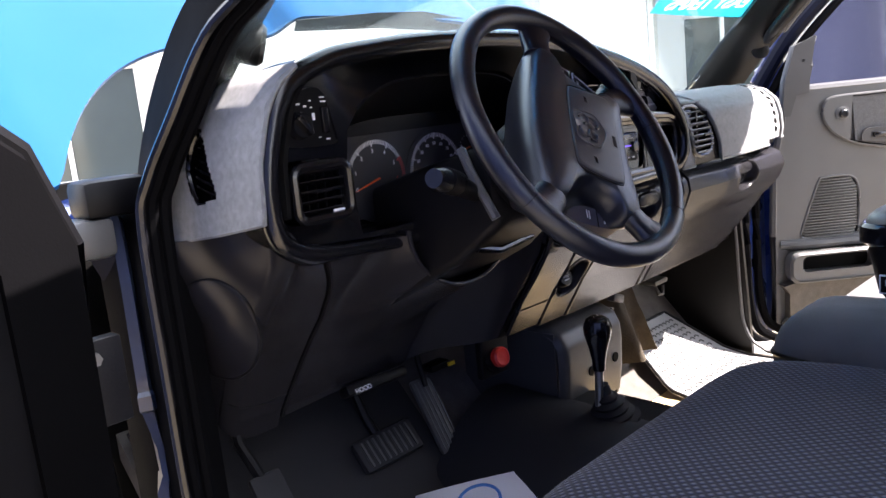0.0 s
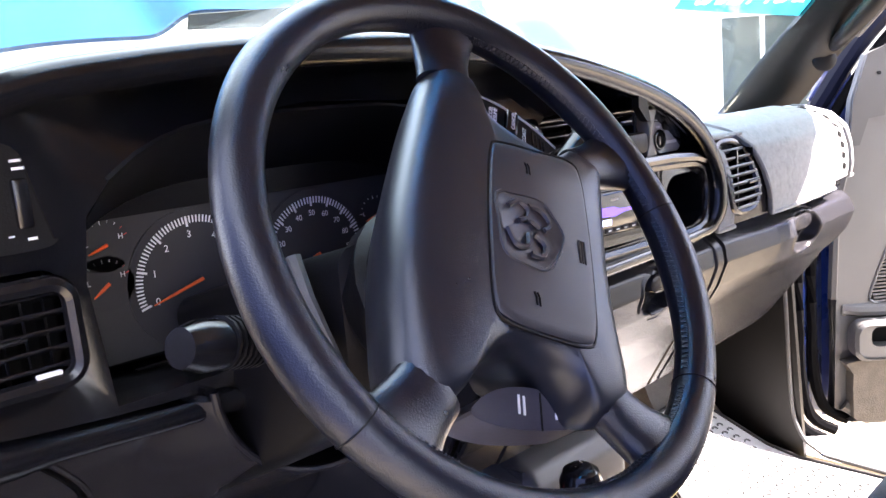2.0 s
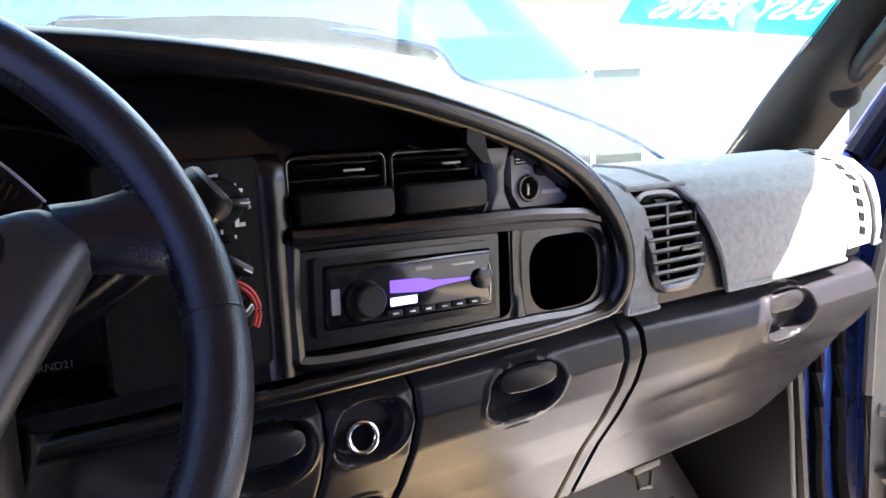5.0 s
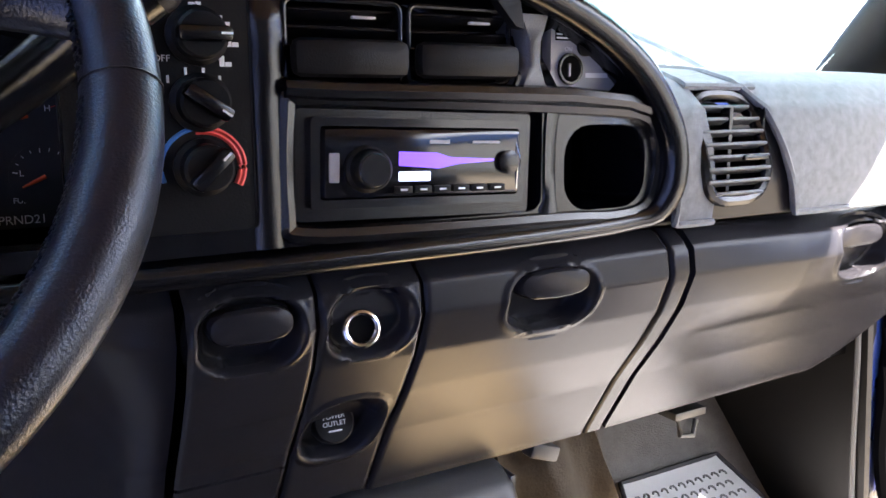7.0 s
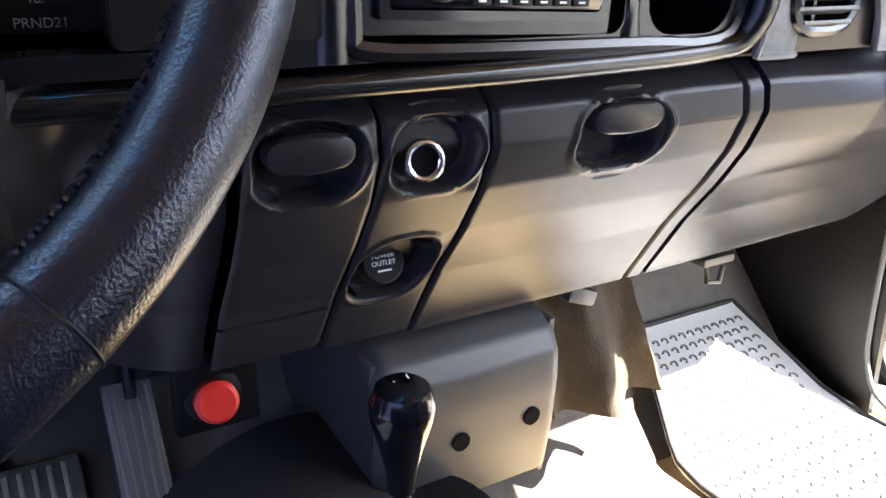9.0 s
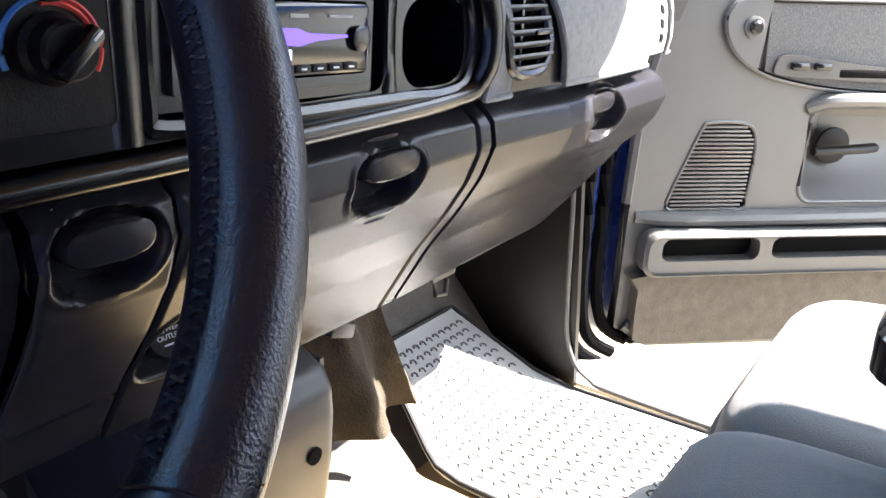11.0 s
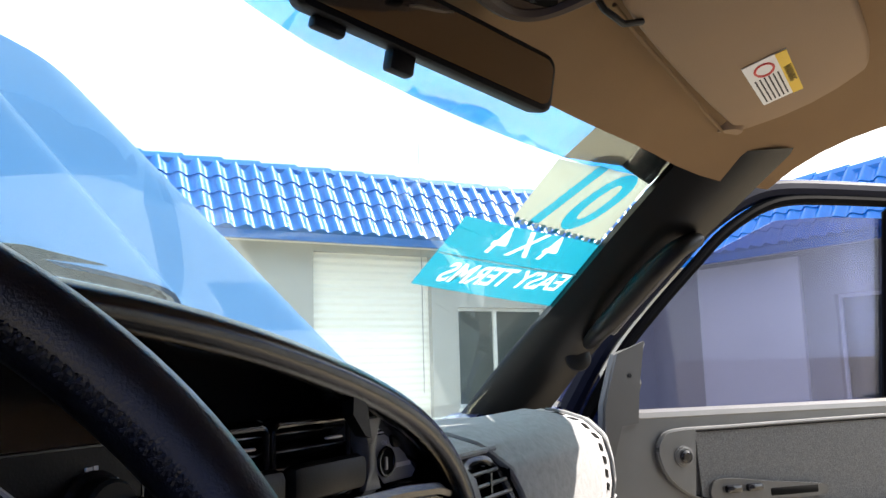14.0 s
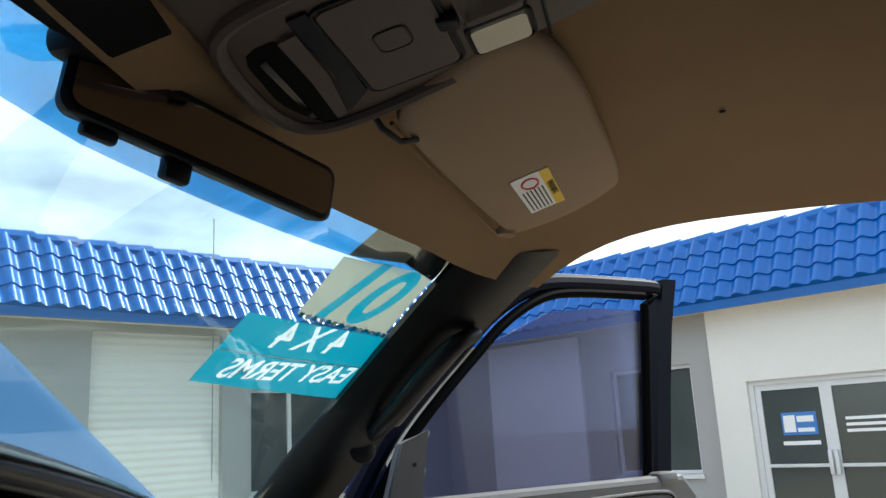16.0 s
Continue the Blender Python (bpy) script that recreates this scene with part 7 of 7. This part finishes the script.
part("mount", rbox((1.318, 0.930, 1.824), (.05, .03, .024), .008), M_BLACK, mir)


def ceil_z(x, y):
    a = (x - CX) / 0.735
    v = (y + 0.72) / (ws(x, 1.835) - 0.003 + 0.72)
    return roof_pt((a + 1) / 2, min(v, 1.0))[2]


# Thin black plate just below the headliner's front edge.
solo("header_plate", loft([[(x, y, z) for x, y in ((1.100, 0.890), (1.164, 0.902), (1.220, 0.908), (1.262, 0.910), (1.304, 0.900), (1.290, 0.850), (1.194, 0.826), (1.10, 0.815))] for z in (1.8065, 1.8085)]), M_VOID, "thin black plate at the top of the windshield behind the mirror", "trim", kind="structure", smooth=0)

vis = thing("sun_visor", "beige padded sun visor folded up with warning label", "sun visor", (1.75, 0.7, 1.87))
VO = [(1.565, .795), (1.76, .790), (1.965, .778), (2.035, .765), (2.060, .735), (2.055, .665), (2.00, .622), (1.93, .615), (1.855, .618), (1.73, .628), (1.60, .640), (1.51, .660), (1.475, .690), (1.490, .740), (1.515, .785)]
vo = spline(VO, 4, True)
vc = Vector((1.77, .70))


def vis_z(x, y):
    return 1.838 + 0.30 * (0.80 - y)


part("pad", loft([[(vc.x + (p.x - vc.x) * k, vc.y + (p.y - vc.y) * k, vis_z(0, vc.y + (p.y - vc.y) * k) + h) for p in vo] for k, h in ((.97, .020), (1.0, .013), (1.0, .007), (.98, .002), (.94, .0), (.5, -.001), (.1, -.001))]), M_VISOR, vis, smooth=60)
part("pivot_rod", tube([(1.545, .803, 1.849), (1.60, .800, 1.843), (1.98, .790, 1.843)], .0022, 8), M_HEADLINER, vis)
part("clip", tube([(1.508, .812, 1.852), (1.525, .806, 1.838), (1.548, .797, 1.832), (1.570, .787, 1.840)], .0030, 8), M_TRIMDARK, vis, "dark visor clip")
part("pivot_mount", lathe([(.022, 0), (.018, .010)], aim((1.985, .785, 1.852), (0, 0, -1))), M_VISOR, vis)
ML = aim((1.857, .713, vis_z(0, .713) - .0022), (0, -0.29, -0.957), (0.03, 1, -0.3))
lb = part("warning_label", rbox((0, 0, 0), (.047, .148, .0008), 0), M_PAPER, vis, "white and yellow warning label", m=ML, smooth=0)
MT = ML @ Matrix.Rotation(radians(-90), 4, "Z")
part("label_head", rbox((0, -.0175, .0008), (.148, .012, .0006), 0), M_YELLOW, lb, m=MT, smooth=0)
part("label_print", words("WARNING", .012, MT @ Matrix.Translation((0, -.0175, .0014)) @ Matrix.Rotation(radians(180), 4, "Z"), .0002), M_BLACK, lb, smooth=0)
part("label_ring", tube([(.045 + .018 * math.cos(a), .004 + .010 * math.sin(a), .001) for a in [2 * math.pi * i / 20 for i in range(20)]], .0014, 5, True), M_REDPRINT, lb, m=MT)
for i in range(6):
    part("label_bar", rbox((-.022, -.007 + .005 * i, .0008), (.085, .0018, .0005), 0), M_BLACK, lb, m=MT, smooth=0)

vis.location += Vector((0.005, -0.007, -0.010))

oc2 = thing("overhead_console", "taupe overhead console with storage bin and map lamps", "overhead console", (1.38, .75, 1.88))
OC = spline([(1.20, .858), (1.32, .870), (1.43, .880), (1.49, .874), (1.512, .846), (1.520, .790), (1.512, .735), (1.490, .700), (1.482, .654), (1.472, .60), (1.465, .45), (1.285, .45), (1.278, .60), (1.262, .70), (1.240, .735), (1.205, .79)], 4, True)


def ocz(y):
    return 1.830 + 0.22 * (0.90 - y)


oce = Vector((1.375, .70))
part("shell", loft([[(oce.x + (p.x - oce.x) * k, oce.y + (p.y - oce.y) * k, min(ocz(oce.y + (p.y - oce.y) * k) + h, ceil_z(oce.x + (p.x - oce.x) * k, oce.y + (p.y - oce.y) * k) + 0.006)) for p in OC] for k, h in ((1.10, .060), (1.05, .030), (1.01, .010), (.985, .003), (.95, .0), (.3, .0))]), M_CONSOLE, oc2, smooth=60)


def oc_slab(name, pts, top, low, material, label="", parent=None):
    """A piece lying in the console's sloping underside."""
    return part(name, loft([[(p[0], p[1], ocz(p[1]) + h) for p in pts] for h in (top, low)]), material, parent or oc2, label)


oc_slab("bin_opening", spline([(1.362, .824), (1.42, .826), (1.489, .834), (1.492, .847), (1.445, .861), (1.40, .859), (1.362, .852)], 3, True), .004, -.0012, M_VOID)
oc_slab("bin_bar", [(1.355, .812), (1.42, .814), (1.484, .824), (1.487, .834), (1.42, .828), (1.357, .826)], .0, -.004, M_CONSOLE, "bar across the bin")
oc_slab("bin_lip", [(1.372, .842), (1.43, .845), (1.476, .848), (1.474, .852), (1.43, .850), (1.374, .848)], .0, -.003, M_GLOSSBLACK, "glossy lip inside the bin")
oc_slab("bin_shade", [(1.338, .797), (1.40, .797), (1.463, .799), (1.486, .822), (1.42, .811), (1.338, .811)], .0, -.003, M_GLOSSBLACK, "glossy black strip")
oc_slab("bin_door", rrect(1.343, .722, 1.470, .794, .008), .0, -.0035, M_CONSOLE, "storage bin door")
oc_slab("door_button", rrect(1.391, .747, 1.417, .769, .006), .0, -.0042, M_CONSOLE, "oval push button")
part("button_gap", tube([(p[0], p[1], ocz(p[1]) - .0036) for p in rrect(1.3895, .7455, 1.4185, .7705, .007)], .0009, 5, True), M_BLACK, oc2)
part("door_gap", tube([(p[0], p[1], ocz(p[1]) - .001) for p in rrect(1.340, .719, 1.473, .797, .009)], .002, 6, True), M_BLACK, oc2)
part("clip", rbox((1.408, .718, ocz(.718) - .004), (.016, .016, .010), .003), M_BLACK, oc2)
part("bin_rim", tube([(p.x, p.y, ocz(p.y) - .001) for p in spline([(1.318, .735), (1.312, .80), (1.330, .856), (1.40, .873), (1.468, .872), (1.500, .850), (1.505, .80), (1.496, .735)], 5)], .0065, 8), M_CONSOLE, oc2, "raised rim round the bin")
oc_slab("blank_cover", rrect(1.391, .665, 1.429, .708, .005), .0, -.003, M_CONSOLE, "blank cover between the lamps")
part("lamp_gap", tube([(p[0], p[1], ocz(p[1]) - .001) for p in rrect(1.389, .663, 1.431, .710, .006)], .0014, 5, True), M_BLACK, oc2)
for x0, x1 in ((1.436, 1.473), (1.347, 1.384)):
    oc_slab("map_lamp", rrect(x0, .665, x1, .708, .005), .0, -.004, M_LENS, "frosted map lamp lens")
    part("lamp_gap", tube([(p[0], p[1], ocz(p[1]) - .001) for p in rrect(x0 - .003, .662, x1 + .003, .711, .006)], .0018, 6, True), M_BLACK, oc2)
oc_slab("rear_bin_door", rrect(1.335, .662, 1.422, .710, .005), .0, -.003, M_CONSOLE)
part("shell_gap", tube([(1.265, .652, ocz(.652) - .001), (1.485, .652, ocz(.652) - .001)], .0016, 5), M_BLACK, oc2)
oc2.location += Vector((0.009, -0.008, -0.012))
solo("headliner_hole", lathe([(.004, 0), (.003, .001)], aim((1.79, .49, 1.896), (0, 0, -1))), M_VOID, "small dark hole in the headliner", "hole")

# ================= sale signs painted on the windshield =================
def on_glass(x, z, out=0.010):
    return Vector((x, ws(x, z) + out * 0.63, z + out * 0.77))


def glass_quad(corners, n=10, out=0.010):
    a, b, c, d = (Vector(q) for q in corners)
    def f(u, v):
        p = (a * (1 - u) + b * u) * (1 - v) + (d * (1 - u) + c * u) * v
        return on_glass(p.x, p.y, out)
    return sheet(f, n, n, 0.0006, 1.0)


def stencil(corners, lines, out):
    """A printed sheet on the glass with letters cut into it, and the letters that fill the cuts; they read from outside."""
    letters = bmesh.new()
    for text, size, x, z, slant, bold in lines:
        w = words(text, size, Matrix.Identity(4), 0.0, bold)
        for v in w.verts:
            v.co = Vector((x - v.co.x + slant * v.co.y, 0, z + v.co.y * 0.62))
        me = bpy.data.meshes.new("tmp")
        w.to_mesh(me)
        w.free()
        letters.from_mesh(me)
        bpy.data.meshes.remove(me)
    bmesh.ops.remove_doubles(letters, verts=letters.verts, dist=1e-5)
    panel = bmesh.new()
    seen = {}
    edges = []
    for e in letters.edges:
        if len(e.link_faces) == 1:
            for v in e.verts:
                if v not in seen:
                    seen[v] = panel.verts.new(v.co)
            edges.append(panel.edges.new([seen[v] for v in e.verts]))
    rim = []
    for k in range(4):
        a, b = Vector(corners[k]), Vector(corners[(k + 1) % 4])
        rim += [panel.verts.new((a.lerp(b, i / 12).x, 0, a.lerp(b, i / 12).y)) for i in range(12)]
    edges += [panel.edges.new((rim[i], rim[(i + 1) % len(rim)])) for i in range(len(rim))]
    bmesh.ops.triangle_fill(panel, edges=edges, use_beauty=True, use_dissolve=False)
    for bm in (letters, panel):
        for v in bm.verts:
            v.co = on_glass(v.co.x, v.co.z, out)
    return panel, letters


ban = thing("windshield_banner", "teal banner with white EASY TERMS lettering on the windshield", "banner", on_glass(1.9, 1.63))
sheet_bm, letters_bm = stencil([(1.787, 1.640), (2.125, 1.624), (2.088, 1.711), (1.773, 1.714)], [("4 X 4", .066, 1.939, 1.695, 0.20, .0012), ("EASY TERMS", .050, 1.962, 1.655, 0.20, .0010)], 0.010)
part("panel", sheet_bm, M_TEAL, ban, smooth=0)
part("lettering", letters_bm, M_DECALWHITE, ban, "white 4 X 4 and EASY TERMS", smooth=0)
part("divider", tube([on_glass(1.782 + .33 * i / 8, 1.676 - .007 * i / 8, .008) for i in range(9)], .0012, 5), M_WHITEPRINT, ban)
card = thing("price_card", "price sign with teal figures and speckled top on the windshield", "price sign", on_glass(1.92, 1.73))
sheet_bm, letters_bm = stencil([(1.862, 1.7205), (2.085, 1.7125), (2.064, 1.793), (1.842, 1.784)], [("01", .152, 1.962, 1.751, 0.3, .004)], 0.012)
part("panel", sheet_bm, M_CREAM, card, smooth=0)
part("figures", letters_bm, M_TEAL, card, "large teal figures", smooth=0)
part("top_panel", glass_quad([(1.845, 1.787), (1.968, 1.796), (1.970, 1.8225), (1.852, 1.8230)], out=0.0105), M_GRAVELCARD, card, "speckled brown top")
part("dark_panel", glass_quad([(1.9685, 1.796), (2.064, 1.786), (2.066, 1.822), (1.9705, 1.8225)], out=0.0105), M_VOID, card)
for i in range(14):
    t = i / 13
    part("check_edge", glass_quad([(1.866 + .212 * t, 1.7175 - .008 * t), (1.875 + .212 * t, 1.7175 - .008 * t), (1.872 + .212 * t, 1.723 - .008 * t), (1.863 + .212 * t, 1.723 - .008 * t)], 1, 0.0105), M_WHITEPRINT if i % 2 else M_TEAL, card, smooth=0)
part("blue_edge", tube([on_glass(x, z, .006) for x, z in ((1.88, 1.827), (1.99, 1.826), (2.072, 1.824), (2.069, 1.80), (2.066, 1.778))], .0035, 6), M_BLUEPRINT, card, "bright blue edge")
